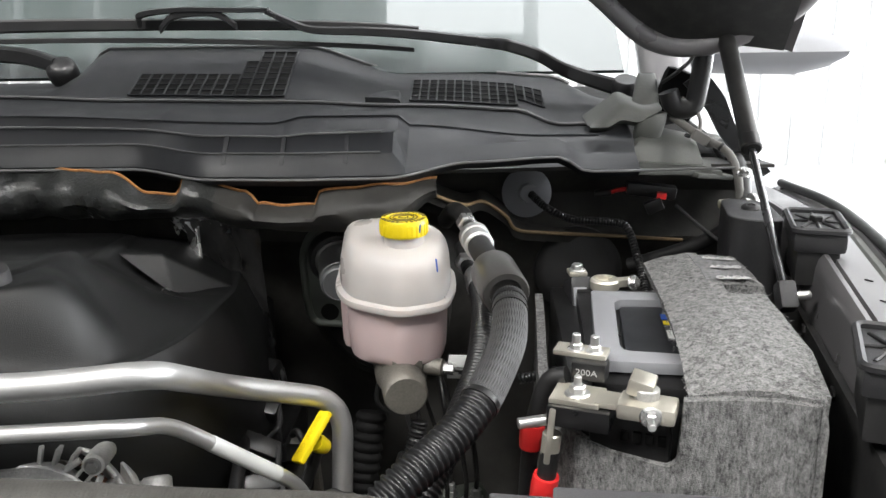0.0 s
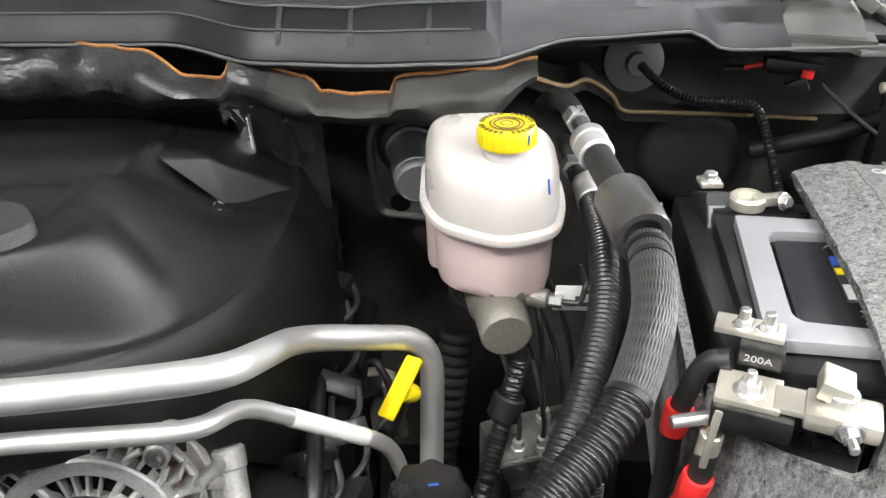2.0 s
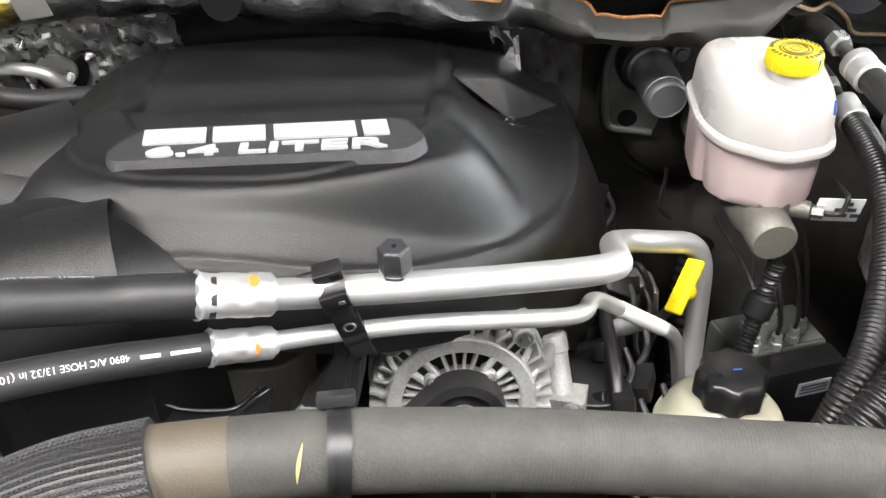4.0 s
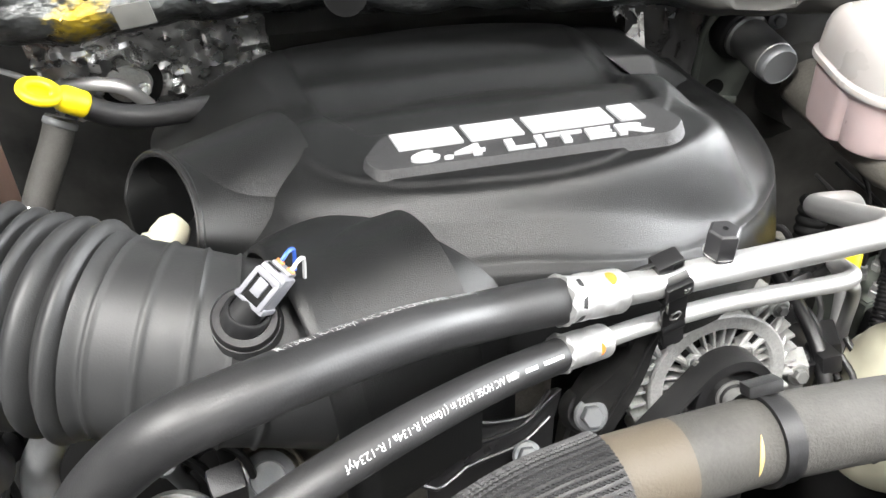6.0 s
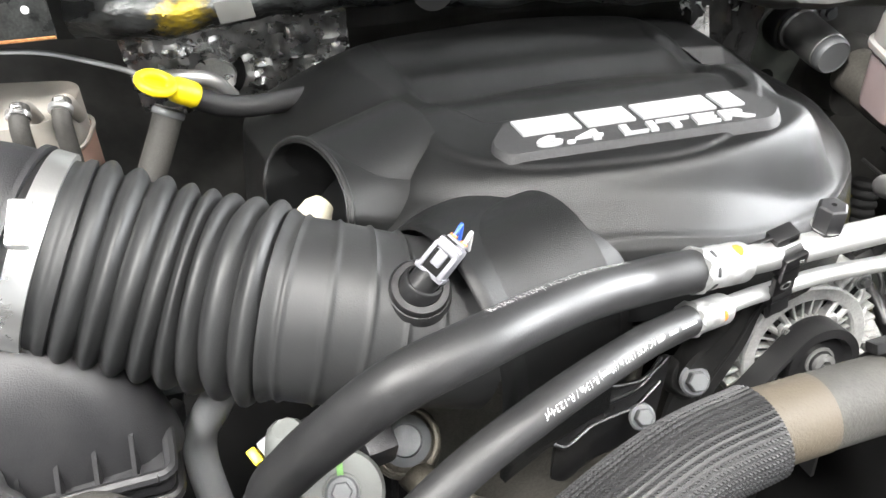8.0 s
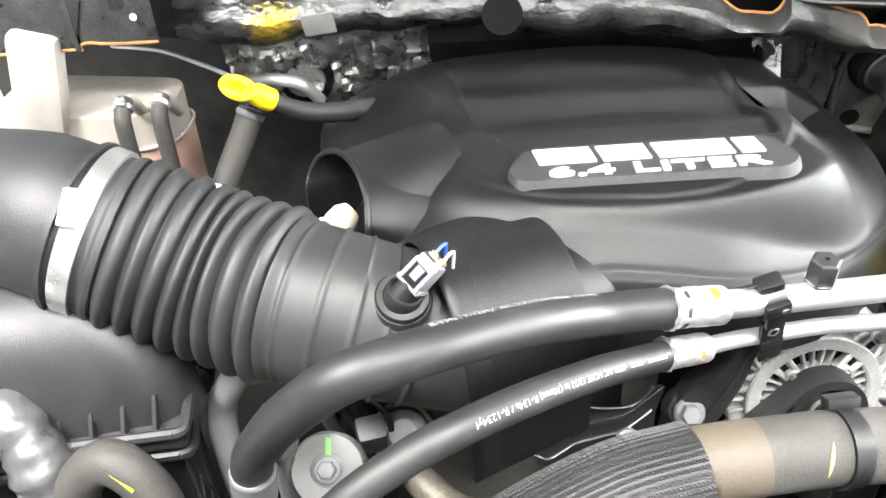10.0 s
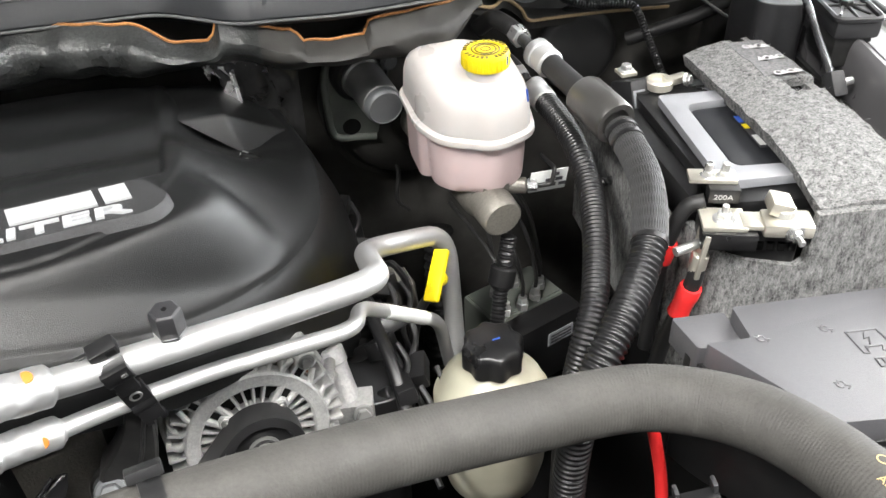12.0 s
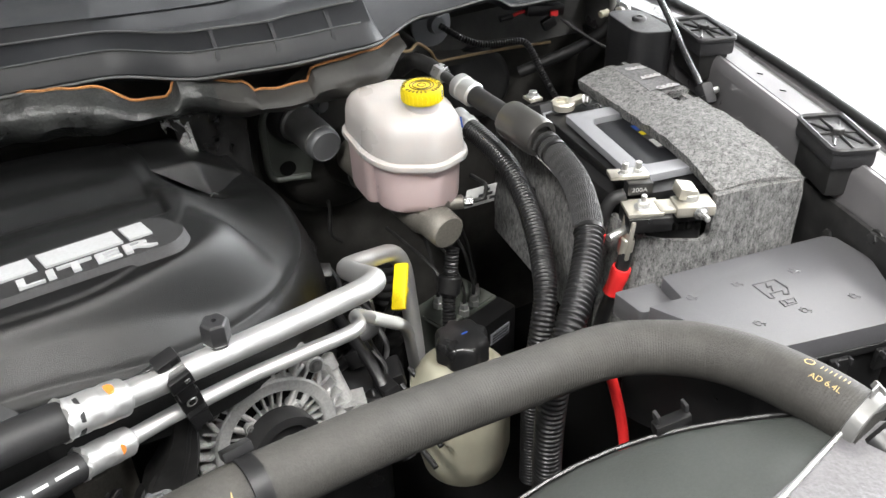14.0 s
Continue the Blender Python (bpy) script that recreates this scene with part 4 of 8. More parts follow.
rows = []
for j in range(25):
    f = j / 24
    rows.append([(-0.285 + 0.045 * f + (0.085 - 0.045 * f) * g + 0.004 * noise.noise((f * 7, g * 5, 3)), 0.905 + 0.035 * f + 0.006 * noise.noise((g * 6, f * 5, 1)) + 0.003 * noise.noise((g * 24, f * 9, 4)), 1.312 - 0.20 * f) for g in [k / 20 for k in range(21)]])
part("film_tail", sheet(rows, 0.0006), M_BLACKFILM, pad, "glossy black film hanging behind the cover", smooth=60)

# ---- engine cover ----
cover = thing("engine_cover", (-0.43, 0.70, 1.15), "matt black moulded plastic engine cover with a silver badge", "engine cover")
CY, SY = math.cos(radians(8)), math.sin(radians(8))


def cov(u, v, z):
    """Cover places: u to the right, v to the rear, from the badge's middle."""
    return Vector((-0.43 + u * CY - v * SY, 0.61 + u * SY + v * CY, z))


OUT = [(-0.12, -0.080), (-0.05, -0.082), (0.02, -0.085), (0.07, -0.078), (0.12, -0.058), (0.16, -0.034), (0.19, -0.008), (0.212, 0.018), (0.228, 0.05), (0.238, 0.09), (0.245, 0.14), (0.247, 0.22), (0.238, 0.30), (0.20, 0.355), (0.10, 0.385),
       (-0.08, 0.39), (-0.20, 0.385), (-0.262, 0.36), (-0.282, 0.30), (-0.272, 0.22), (-0.255, 0.10), (-0.235, 0.02), (-0.19, -0.055)]
ring = spline([(u, v, 0) for u, v in (*OUT, OUT[0])], 10)[:-1]
C0 = Vector((0.0, 0.14, 0))


def cover_edge(u, v):
    """Height of the crease where the top turns into the side walls."""
    front = 1.262 + 0.042 * smoothstep(0.21, -0.06, u)
    right = 1.262 - 0.016 * smoothstep(0.10, 0.24, v)
    left = 1.262 - 0.042 * smoothstep(0.08, 0.34, v)
    rear = 1.245
    a, b = smoothstep(0.02, 0.14, v) * smoothstep(0.0, 0.1, u), smoothstep(-0.06, 0.08, v) * smoothstep(0.0, -0.12, u)
    z = front * (1 - a) + right * a
    z = z * (1 - b) + left * b
    c = smoothstep(0.28, 0.37, v) * (1 - smoothstep(0.14, 0.22, abs(u)))
    return z * (1 - c) + rear * c


def cover_top(u, v):
    z = 1.336 - 0.029 * smoothstep(0.05, 0.17, v) - 0.014 * smoothstep(0.15, 0.33, v)
    left = -0.131 - 0.10 * (v - 0.15) + 0.9 * max(0.0, 0.085 - v) ** 1.3
    right = 0.115 + 0.05 * (v - 0.1)
    inside = smoothstep(left - 0.002, left + 0.003, u) * (1 - smoothstep(right - 0.003, right + 0.002, u)) * smoothstep(0.036, 0.048, v)
    groove = math.exp(-((u - left) / 0.0022) ** 2) + math.exp(-((u - right) / 0.0022) ** 2)
    swell = 0.0022 * math.sin(62 * v + 3 * u) * smoothstep(0.05, 0.08, v)
    mound = 0.0032 * smoothstep(1.07, 0.93, math.hypot(u / 0.158, (v - 0.045) / 0.094))
    dent = 0.034 * math.exp(-((u - 0.200) / 0.050) ** 2 - ((v - 0.165) / 0.040) ** 2) + 0.020 * smoothstep(0.13, 0.17, u) * smoothstep(0.17, 0.20, v)
    return z + mound - dent - inside * (0.0085 - 0.007 * smoothstep(0.06, 0.19, v) + swell) - 0.0016 * groove * smoothstep(0.05, 0.07, v)


rows = []
for j in range(121):
    s = 1 - (j / 120) ** 1.1 if j < 120 else 0.0
    row = []
    for p in ring:
        q = C0 + (p - C0) * s
        d = (p - C0).normalized()
        keep = 0.52 + 0.26 * max(0, -d.y) ** 1.5 + 0.22 * max(0, d.y) ** 2 + 0.06 * max(0, -d.x) ** 2
        e = cover_edge(p.x, p.y)
        w = min(1.0, (1 - s) / (1 - keep))
        hollow = smoothstep(0.15, 0.75, d.x - 0.35 * d.y) * smoothstep(0.55, 0.1, d.y) * 0.76
        f = (1.18 * w - 0.18 * w ** 3) * (1 - hollow) + (0.45 * w + 1.05 * w * w - 0.5 * w ** 3) * hollow
        top = cover_top(q.x, q.y)
        z = e + (top - e) * f
        z += max(0.0, min(top, 1.3365) - z) * smoothstep(1.42, 0.98, math.hypot(q.x / 0.132, (q.y - 0.006) / 0.046))
        z += 0.0022 * math.exp(-((1 - s) * (p - C0).length / 0.005) ** 2) * smoothstep(-0.1, 0.3, d.x - d.y)
        row.append(cov(q.x, q.y, z))
    rows.append(row)
skirt = []
for off, wide, dz in ((0.020, 0.040, -0.16), (0.014, 0.034, -0.095), (0.0085, 0.022, -0.045), (0.0045, 0.009, -0.014), (0.0026, 0.0042, -0.0046), (0.0010, 0.0014, -0.0008)):
    line_ = []
    for p in ring:
        d = (p - C0).normalized()
        w = off + (wide * (0.45 + 0.55 * smoothstep(0.02, 0.15, p.y)) - off) * smoothstep(0.15, 0.7, d.x)
        m = 0.34 + 0.66 * smoothstep(-0.06, 0.05, p.y)
        line_.append(cov(p.x + d.x * w, p.y + d.y * w, cover_edge(p.x, p.y) + dz * m))
    skirt.append(line_)
bm = loft(skirt + rows[:-1], cap=False)
bm.verts.ensure_lookup_table()
bm.faces.new(bm.verts[-len(ring):])
part("shell", bm, M_COVER, cover, smooth=50)
own = bmesh.new()
lv = [own.verts.new(cov(*p)) for p in ((0.138, 0.193, 1.299), (0.190, 0.177, 1.259), (0.242, 0.221, 1.241), (0.242, 0.225, 1.248), (0.180, 0.192, 1.297), (0.138, 0.285, 1.292), (0.186, 0.285, 1.284), (0.242, 0.285, 1.242))]
for ids in ((0, 1, 4), (1, 2, 3, 4), (0, 4, 6, 5), (4, 3, 7, 6)):
    own.faces.new([lv[i] for i in ids])
bmesh.ops.recalc_face_normals(own, faces=own.faces)
bmesh.ops.bevel(own, geom=[e for e in own.edges if len(e.link_faces) == 2], offset=0.0035, segments=3, affect="EDGES", profile=0.5)
bmesh.ops.solidify(own, geom=own.faces[:], thickness=0.004)
part("corner_ledge", own, M_COVER, cover)
hb = part("fastener_slot", box((-0.262, 0.797, 1.262), (0.022, 0.009, 0.008), (0, 30, 10), 0.003), M_HOLE, cover)
part("fastener", lathe([(0.005, 0), (0.005, 0.004), (0.003, 0.005), (0, 0.005)], (-0.268, 0.797, 1.264), (0.4, -0.3, 0.8), 6), M_STEEL, hb)


def moulded_hood(centre, axis, side, up, drop, seat, n=16):
    """An arched mouth that opens along -axis and runs out into the cover along the line of its seat; side and up are the arch's half axes."""
    a = Vector((*axis, 0)).normalized()
    centre, side, up = Vector(centre), Vector(side), Vector(up)
    low = Vector((0, 0, drop))
    sec = [centre + side - low, centre + side - low * 0.5]
    sec += [centre + side * math.cos(th) + up * math.sin(th) for th in [math.pi * k / 24 for k in range(25)]]
    sec += [centre - side - low * 0.5, centre - side - low]
    sec = even(sec, length(sec) / 36 * 0.9999)
    line_ = spline(seat, 12)
    line_ = even(line_, length(line_) / (len(sec) - 1) * 0.9999)
    out = [[(q - centre) * 0.90 + centre + a * 0.09 for q in sec], [(q - centre) * 0.925 + centre + a * 0.006 for q in sec], [(q - centre) * 0.955 + centre - a * 0.002 for q in sec]]
    for i in range(n + 1):
        f = i / n
        row = []
        for m, e in zip(sec, line_):
            k = m.lerp(e, 0.5) + Vector((0, 0, 0.004))
            row.append(m * (1 - f) ** 2 + k * 2 * f * (1 - f) + e * f * f)
        out.append(row)
    return sheet(out, 0.0)


part("throttle_hood", moulded_hood((-0.587, 0.478, 1.280), (0.9, 0.43), (0.031, -0.065, 0), (0, 0, 0.072), 0.075,
     [(-0.449, 0.508, 1.17), (-0.4495, 0.508, 1.22), (-0.452, 0.5095, 1.262), (-0.458, 0.513, 1.290), (-0.472, 0.5195, 1.3075), (-0.4902, 0.5275, 1.3190), (-0.5132, 0.5375, 1.3275), (-0.540, 0.5455, 1.3325), (-0.568, 0.550, 1.3320), (-0.592, 0.5525, 1.318), (-0.606, 0.554, 1.28), (-0.612, 0.555, 1.20)]), M_COVER, cover, smooth=89)
part("breather_hood", moulded_hood((-0.6714, 0.579, 1.318), (0.78, 0.63), (0.031, -0.036, 0.006), (0.004, 0.027, 0.032), 0.06,
     [(-0.590, 0.556, 1.24), (-0.584, 0.562, 1.285), (-0.572, 0.590, 1.312), (-0.582, 0.615, 1.316), (-0.606, 0.636, 1.311), (-0.636, 0.652, 1.292), (-0.66, 0.660, 1.24)]), M_COVER, cover, smooth=89)

lip_c, lip_s, lip_u = Vector((-0.6714, 0.579, 1.318)), Vector((0.031, -0.036, 0.006)), Vector((0.004, 0.027, 0.032))
part("breather_lip", tube([lip_c + lip_s - Vector((0, 0, 0.03))] + [lip_c + lip_s * math.cos(a) + lip_u * math.sin(a) for a in [math.pi * k / 30 for k in range(31)]] + [lip_c - lip_s - Vector((0, 0, 0.03))], 0.0024, 8), M_COVER, cover)

# the badge
bs = rounded([(-0.108, -0.0195), (0.102, -0.0205), (0.1165, -0.004), (0.100, 0.029), (-0.096, 0.029), (-0.1165, -0.002)], 0.015, 6)
sec = []
for sc, dv, z in ((1.10, -0.006, 1.300), (1.08, -0.005, 1.331), (1.04, -0.002, 1.3372), (1.0, 0.0, 1.3428), (0.965, 0.0005, 1.3446)):
    sec.append([cov(u * 0.97 * (1 - (1 - sc) * 0.35), v * sc + dv, z) for u, v in bs])
plate = part("badge_plate", loft(sec), M_BADGE, cover, "grained black badge plate", smooth=30)
for u0, u1 in ((-0.087, -0.043), (-0.038, -0.001), (0.005, 0.063), (0.068, 0.086)):
    part("badge_block", loft([[cov(u0, 0.0020, z), cov(u1, 0.0020, z), cov(u1 - 0.003, 0.0222, z), cov(u0 - 0.003, 0.0222, z)] for z in (1.3436, 1.3466)]), M_SILVER, plate, "raised silver block")
mb = pose(*cov(-0.0815, -0.0155, 1.3446), 0, 0, 8)
part("capacity_lettering", lettering("6.4 LITER", 0.0168, mb, 0.0022, 0.166, 0.0003), M_SILVER, plate, "raised silver lettering 6.4 LITER")

# ---- intake duct ----
duct = thing("intake_duct", (-0.70, 0.475, 1.22), "black ribbed rubber air intake duct with a bright band clamp", "air duct")
axis_path = [p for p in even(spline([(-0.848, 0.500, 1.362), (-0.82, 0.497, 1.352), (-0.78, 0.497, 1.334), (-0.74, 0.494, 1.318), (-0.70, 0.486, 1.310), (-0.66, 0.479, 1.303), (-0.62, 0.479, 1.292), (-0.565, 0.485, 1.275)], 16), 0.0011) if p.x > -0.830]


def duct_r(s):
    if s < 0.028:
        return 0.0570 + 0.003 * smoothstep(0.020, 0.024, s)
    if s < 0.151:
        w = (s - 0.028) / 0.01538
        return 0.0545 + (0.0082 + 0.0015 * smoothstep(0.12, 0.14, s)) * abs(math.sin(math.pi * w)) ** 0.8
    r = 0.0600 - 0.0035 * smoothstep(0.151, 0.160, s) - 0.003 * smoothstep(0.17, 0.25, s)
    for q in (0.162, 0.181, 0.200, 0.219, 0.238):
        r += 0.0018 * math.exp(-((s - q) / 0.0014) ** 2)
    return r


part("bellows", tube(axis_path, duct_r, 48), M_BELLOWS, duct, smooth=60)
band = even(spline([axis_path[5], axis_path[10], axis_path[15]], 6), 0.002)
part("band_clamp", tube(band, 0.0605, 40), M_STEEL, duct, "bright steel band clamp")
part("clamp_screw", box(tuple(axis_path[10] + Vector((0.012, -0.037, 0.046))), (0.012, 0.026, 0.009), (35, 10, 5), 0.002), M_STEEL, duct)
sn = thing("air_sensor", (-0.603, 0.456, 1.325), "grey plug on a black air temperature sensor", "sensor")
s0 = Vector((-0.6022, 0.450, 1.3418))
sn_n = Vector((0.14, -0.42, 0.88)).normalized()
sd = (Vector((-0.578, 0.459, 1.3685)) - s0 - sn_n * 0.004).normalized()
part("boss", lathe([(0.0205, -0.030), (0.0196, -0.008), (0.0182, -0.004), (0.0172, -0.0035)], s0, sn_n, 36), M_BELLOWS, sn)
part("base_disc", lathe([(0.0160, -0.006), (0.0176, -0.0045), (0.0178, -0.0008), (0.0166, 0.0008), (0.0128, 0.0008), (0.0122, -0.0002)], s0, sn_n, 36), M_PLASTIC, sn)
part("collar", lathe([(0.0122, -0.006), (0.0122, 0.0045), (0.0112, 0.0058), (0.0098, 0.0060), (0.0094, 0.0040), (0.006, 0.0040)], s0, (sn_n * 1.3 + sd).normalized(), 30), M_PLASTIC, sn)
sx = sd.cross(Vector((-0.35, -0.75, 0.45))).normalized()
SN = Matrix((sx, sd.cross(sx), sd)).transposed().to_4x4()
PB = s0 + sn_n * 0.004 + sd * 0.004


def plug_piece(name, at, size, bevel, material, parent, slim=1.0):
    """A block of the sensor's plug: x across, y away from the latch, z out along the plug."""
    own = box((0, 0, 0), size, bevel=bevel)
    for v in own.verts:
        if v.co.z > 0:
            v.co.x, v.co.y = v.co.x * slim, v.co.y * slim
    bmesh.ops.transform(own, matrix=Matrix.Translation(PB) @ SN @ Matrix.Translation(at), verts=own.verts)
    return part(name, own, material, parent)


part("sensor_body", rod(PB - sd * 0.008, PB + sd * 0.006, 0.0088, 20), M_PLASTIC, sn)
plug = plug_piece("plug", (0, 0, 0.0150), (0.0175, 0.0155, 0.022), 0.0028, M_GREYPLUG, sn, 0.96)
plug_piece("plug_rim", (0, 0, 0.0048), (0.0195, 0.0172, 0.0040), 0.0016, M_GREYPLUG, plug)
for o in (-1, 1):
    plug_piece("latch_cheek", (0.0068 * o, -0.0086, 0.0135), (0.0030, 0.0034, 0.017), 0.0010, M_GREYPLUG, plug)
plug_piece("latch_slot", (0, -0.0084, 0.012), (0.0104, 0.0014, 0.0130), 0.0004, M_HOLE, plug)
plug_piece("latch_tongue", (0, -0.0092, 0.0145), (0.0062, 0.0026, 0.0095), 0.0008, M_GREYPLUG, plug)
plug_piece("latch_bridge", (0, -0.0092, 0.0215), (0.0150, 0.0024, 0.0036), 0.0008, M_GREYPLUG, plug)
plug_piece("cap_slot", (-0.0020, -0.0052, 0.0262), (0.0080, 0.0016, 0.0008), 0.0003, M_HOLE, plug)
plug_piece("cap_step", (0, 0.0025, 0.0268), (0.0125, 0.0085, 0.0022), 0.0010, M_GREYPLUG, plug)
for k, m_ in enumerate((M_BLUE, M_WHITEPRINT)):
    p0 = PB + SN @ Vector((0.0036 * (2 * k - 1), 0.0025, 0.0275))
    part("wire_seal", rod(p0, p0 + sd * 0.0016, 0.0024, 14), M_ORANGESEAL, sn, "orange wire seal")
    part("wire", tube(spline([p0, p0 + sd * 0.003, p0 + sd * 0.005 + Vector((0.001, 0.003, 0)), p0 + sd * 0.005 + Vector((0.003, 0.009, -0.004)), p0 + Vector((0.005, 0.014, -0.016))]), 0.0012, 6), m_, sn)

# breather valve in its hood
pv = thing("breather_valve", (-0.675, 0.553, 1.29), "off-white plastic breather valve elbow under the cover's hood", "valve")
va = Vector((0.55, 0.62, 0.30)).normalized()
part("valve_body", lathe([(0.012, -0.025), (0.0145, -0.016), (0.0145, -0.004), (0.0115, -0.001), (0.0130, 0.003), (0.0130, 0.014), (0.0108, 0.017), (0.0118, 0.020), (0.0118, 0.029), (0.008, 0.036), (0, 0.037)], (-0.682, 0.552, 1.304), va, 20), M_CREAM, pv)
part("valve_hose", tube(spline([(-0.675, 0.553, 1.296), (-0.69, 0.535, 1.285), (-0.70, 0.52, 1.27)]), 0.0115, 14), M_RUBBER, pv)

# ---- air cleaner box ----
ab = thing("air_cleaner_box", (-0.92, 0.45, 1.0), "black plastic air cleaner box with ribbed lower half", "air cleaner")
lid = rounded([(-0.765, 0.428), (-0.752, 0.458), (-0.80, 0.535), (-0.90, 0.605), (-1.10, 0.60), (-1.10, 0.345), (-0.84, 0.406)], 0.03, 6)
LC = Vector((-0.95, 0.48))
sec = [[(LC.x + (x - LC.x) * q, LC.y + (y - LC.y) * q, z) for x, y in lid] for q, z in ((0.99, 1.224), (0.985, 1.235), (0.965, 1.252), (0.935, 1.270), (0.89, 1.288), (0.83, 1.303), (0.74, 1.316), (0.60, 1.326), (0.40, 1.332), (0.15, 1.334))]
part("lid", loft(sec), M_LID, ab, smooth=60)
part("outlet", tube(spline([(-0.99, 0.53, 1.325), (-0.93, 0.522, 1.350), (-0.87, 0.508, 1.360), (-0.845, 0.500, 1.361), (-0.826, 0.498, 1.354)]), lambda s: 0.078 - 0.021 * smoothstep(0.02, 0.10, s), 36), M_LID, ab)
part("outlet_lip", tube([axis_path[0], axis_path[3]], 0.0618, 36), M_LID, ab)
shelf = rounded([(-0.7560, 0.4165), (-0.765, 0.455), (-0.808, 0.545), (-0.90, 0.612), (-1.10, 0.605), (-1.10, 0.335), (-0.84, 0.398)], 0.008, 4)
part("flange", prism(shelf, 1.226, 1.238, 0.002), M_LID, ab)
part("flange_bead", tube([Vector((x, y, 1.2415)) for x, y in (*shelf, shelf[0])], 0.0042, 8), M_LID, ab)
part("flange_bead", tube([Vector((LC.x + (x - LC.x) * 1.008, LC.y + (y - LC.y) * 1.03, 1.222)) for x, y in (*shelf, shelf[0])], 0.0040, 8), M_PLASTIC, ab)
base_ = part("lower_half", prism(rounded([(-0.766, 0.424), (-0.773, 0.455), (-0.815, 0.54), (-0.90, 0.60), (-1.10, 0.595), (-1.10, 0.345), (-0.84, 0.406)], 0.008, 4), 1.02, 1.217, 0.003), M_PLASTIC, ab)
for k in range(11):
    a = Vector((-0.778, 0.4200, 0)).lerp(Vector((-0.985, 0.368, 0)), k / 10)
    part("rib", loft([[(a.x + o, a.y - 0.008, 1.231), (a.x + o, a.y + 0.014, 1.231), (a.x + o, a.y + 0.014, 1.262), (a.x + o, a.y + 0.010, 1.262)] for o in (-0.0014, 0.0014)]), M_LID, ab)

for y0, z0, y1, z1 in ((0.428, 1.200, 0.452, 1.130), (0.452, 1.205, 0.428, 1.130), (0.46, 1.205, 0.49, 1.14), (0.49, 1.205, 0.46, 1.14), (0.428, 1.130, 0.452, 1.06), (0.452, 1.130, 0.428, 1.06), (0.455, 1.21, 0.455, 1.05), (0.495, 1.21, 0.495, 1.05), (0.425, 1.21, 0.425, 1.05)):
    fx = lambda y: -0.766 - (y - 0.424) * 0.226 if y < 0.455 else -0.773 - (y - 0.455) * 0.49
    part("side_rib", tube([Vector((fx(y0), y0, z0)), Vector((fx((y0 + y1) / 2), (y0 + y1) / 2, (z0 + z1) / 2)), Vector((fx(y1), y1, z1))], 0.0022, 6), M_LID, base_)
part("clip", box((-0.770, 0.470, 1.226), (0.010, 0.028, 0.020), (0, 8, -30), 0.003), M_PLASTIC, ab)
part("clip", box((-0.80, 0.418, 1.222), (0.026, 0.010, 0.020), (0, 0, 12), 0.003), M_PLASTIC, ab)

# ---- coolant bottle and its neighbours at the firewall ----
cb = thing("coolant_bottle", (-0.95, 0.86, 1.12), "clouded plastic coolant bottle with pink fluid and two clamped hoses", "coolant bottle")
bo = rounded([(-1.10, 0.80), (-0.935, 0.805), (-0.903, 0.83), (-0.906, 0.898), (-1.10, 0.905)], 0.028, 6)
part("bottle", prism(bo, 1.18, 1.268, 0.026, 6), M_TAN, cb)
part("fluid_half", prism([(-1.0 + (x + 1.0) * 1.035, 0.87 + (y - 0.87) * 1.02) for x, y in bo], 1.10, 1.226, 0.010, 3), M_TANPINK, cb, "part filled with pink coolant")
part("mould_seam", tube([Vector((-1.0 + (x + 1.0) * 1.04, 0.87 + (y - 0.87) * 1.03, 1.229)) for x, y in bo[:-8]], 0.0022, 6), M_TAN, cb)
for hx, hy, hz in ((-0.928, 0.776, 1.295), (-0.8995, 0.7985, 1.2875)):
    part("spigot", tube(spline([(hx - 0.004, hy + 0.050, hz - 0.034), (hx - 0.001, hy + 0.022, hz - 0.004), (hx, hy + 0.004, hz + 0.002)]), 0.0072, 14), M_TAN, cb)
    part("hose", tube(spline([(hx, hy + 0.010, hz + 0.003), (hx + 0.001, hy - 0.004, hz - 0.004), (hx + 0.002, hy - 0.011, hz - 0.022), (hx + 0.002, hy - 0.012, hz - 0.10)]), 0.0085, 14), M_RADHOSE, cb)
    part("hose_clamp", lathe([(0.0095, 0), (0.0108, 0.001), (0.0108, 0.006), (0.0095, 0.007)], (hx, hy + 0.004, hz + 0.001), (0, -0.85, -0.5), 24), M_STEEL, cb)
    part("clamp_ear", box((hx + 0.003, hy - 0.003, hz + 0.011), (0.008, 0.004, 0.005), (30, 0, 10), 0.001), M_STEEL, cb)
part("bracket", box((-1.02, 0.80, 1.31), (0.05, 0.03, 0.11), (0, 12, 6), 0.008), M_TAN, cb, "pale translucent filler neck")

of = thing("dipstick", (-0.80, 0.80, 1.2), "yellow ring handle oil dipstick in a dark tube", "dipstick")
DX = Vector((0.034, 0.017, -0.027)).normalized()
part("handle_cap", lathe([(0.004, -0.010), (0.0085, -0.004), (0.0112, 0.001), (0.0118, 0.006), (0.0118, 0.019), (0.0102, 0.022), (0.009, 0.0225)], (-0.792, 0.7815, 1.309), DX, 22), M_YELLOW, of)
pts = [Vector((-0.8045 + 0.0135 * math.cos(a), 0.775 + 0.0105 * math.sin(a), 1.3185 - 0.005 * math.cos(a) + 0.003 * math.sin(a))) for a in [2 * math.pi * k / 24 for k in range(25)]]
part("handle_ring", tube(pts, 0.0046, 10, False), M_YELLOW, of)
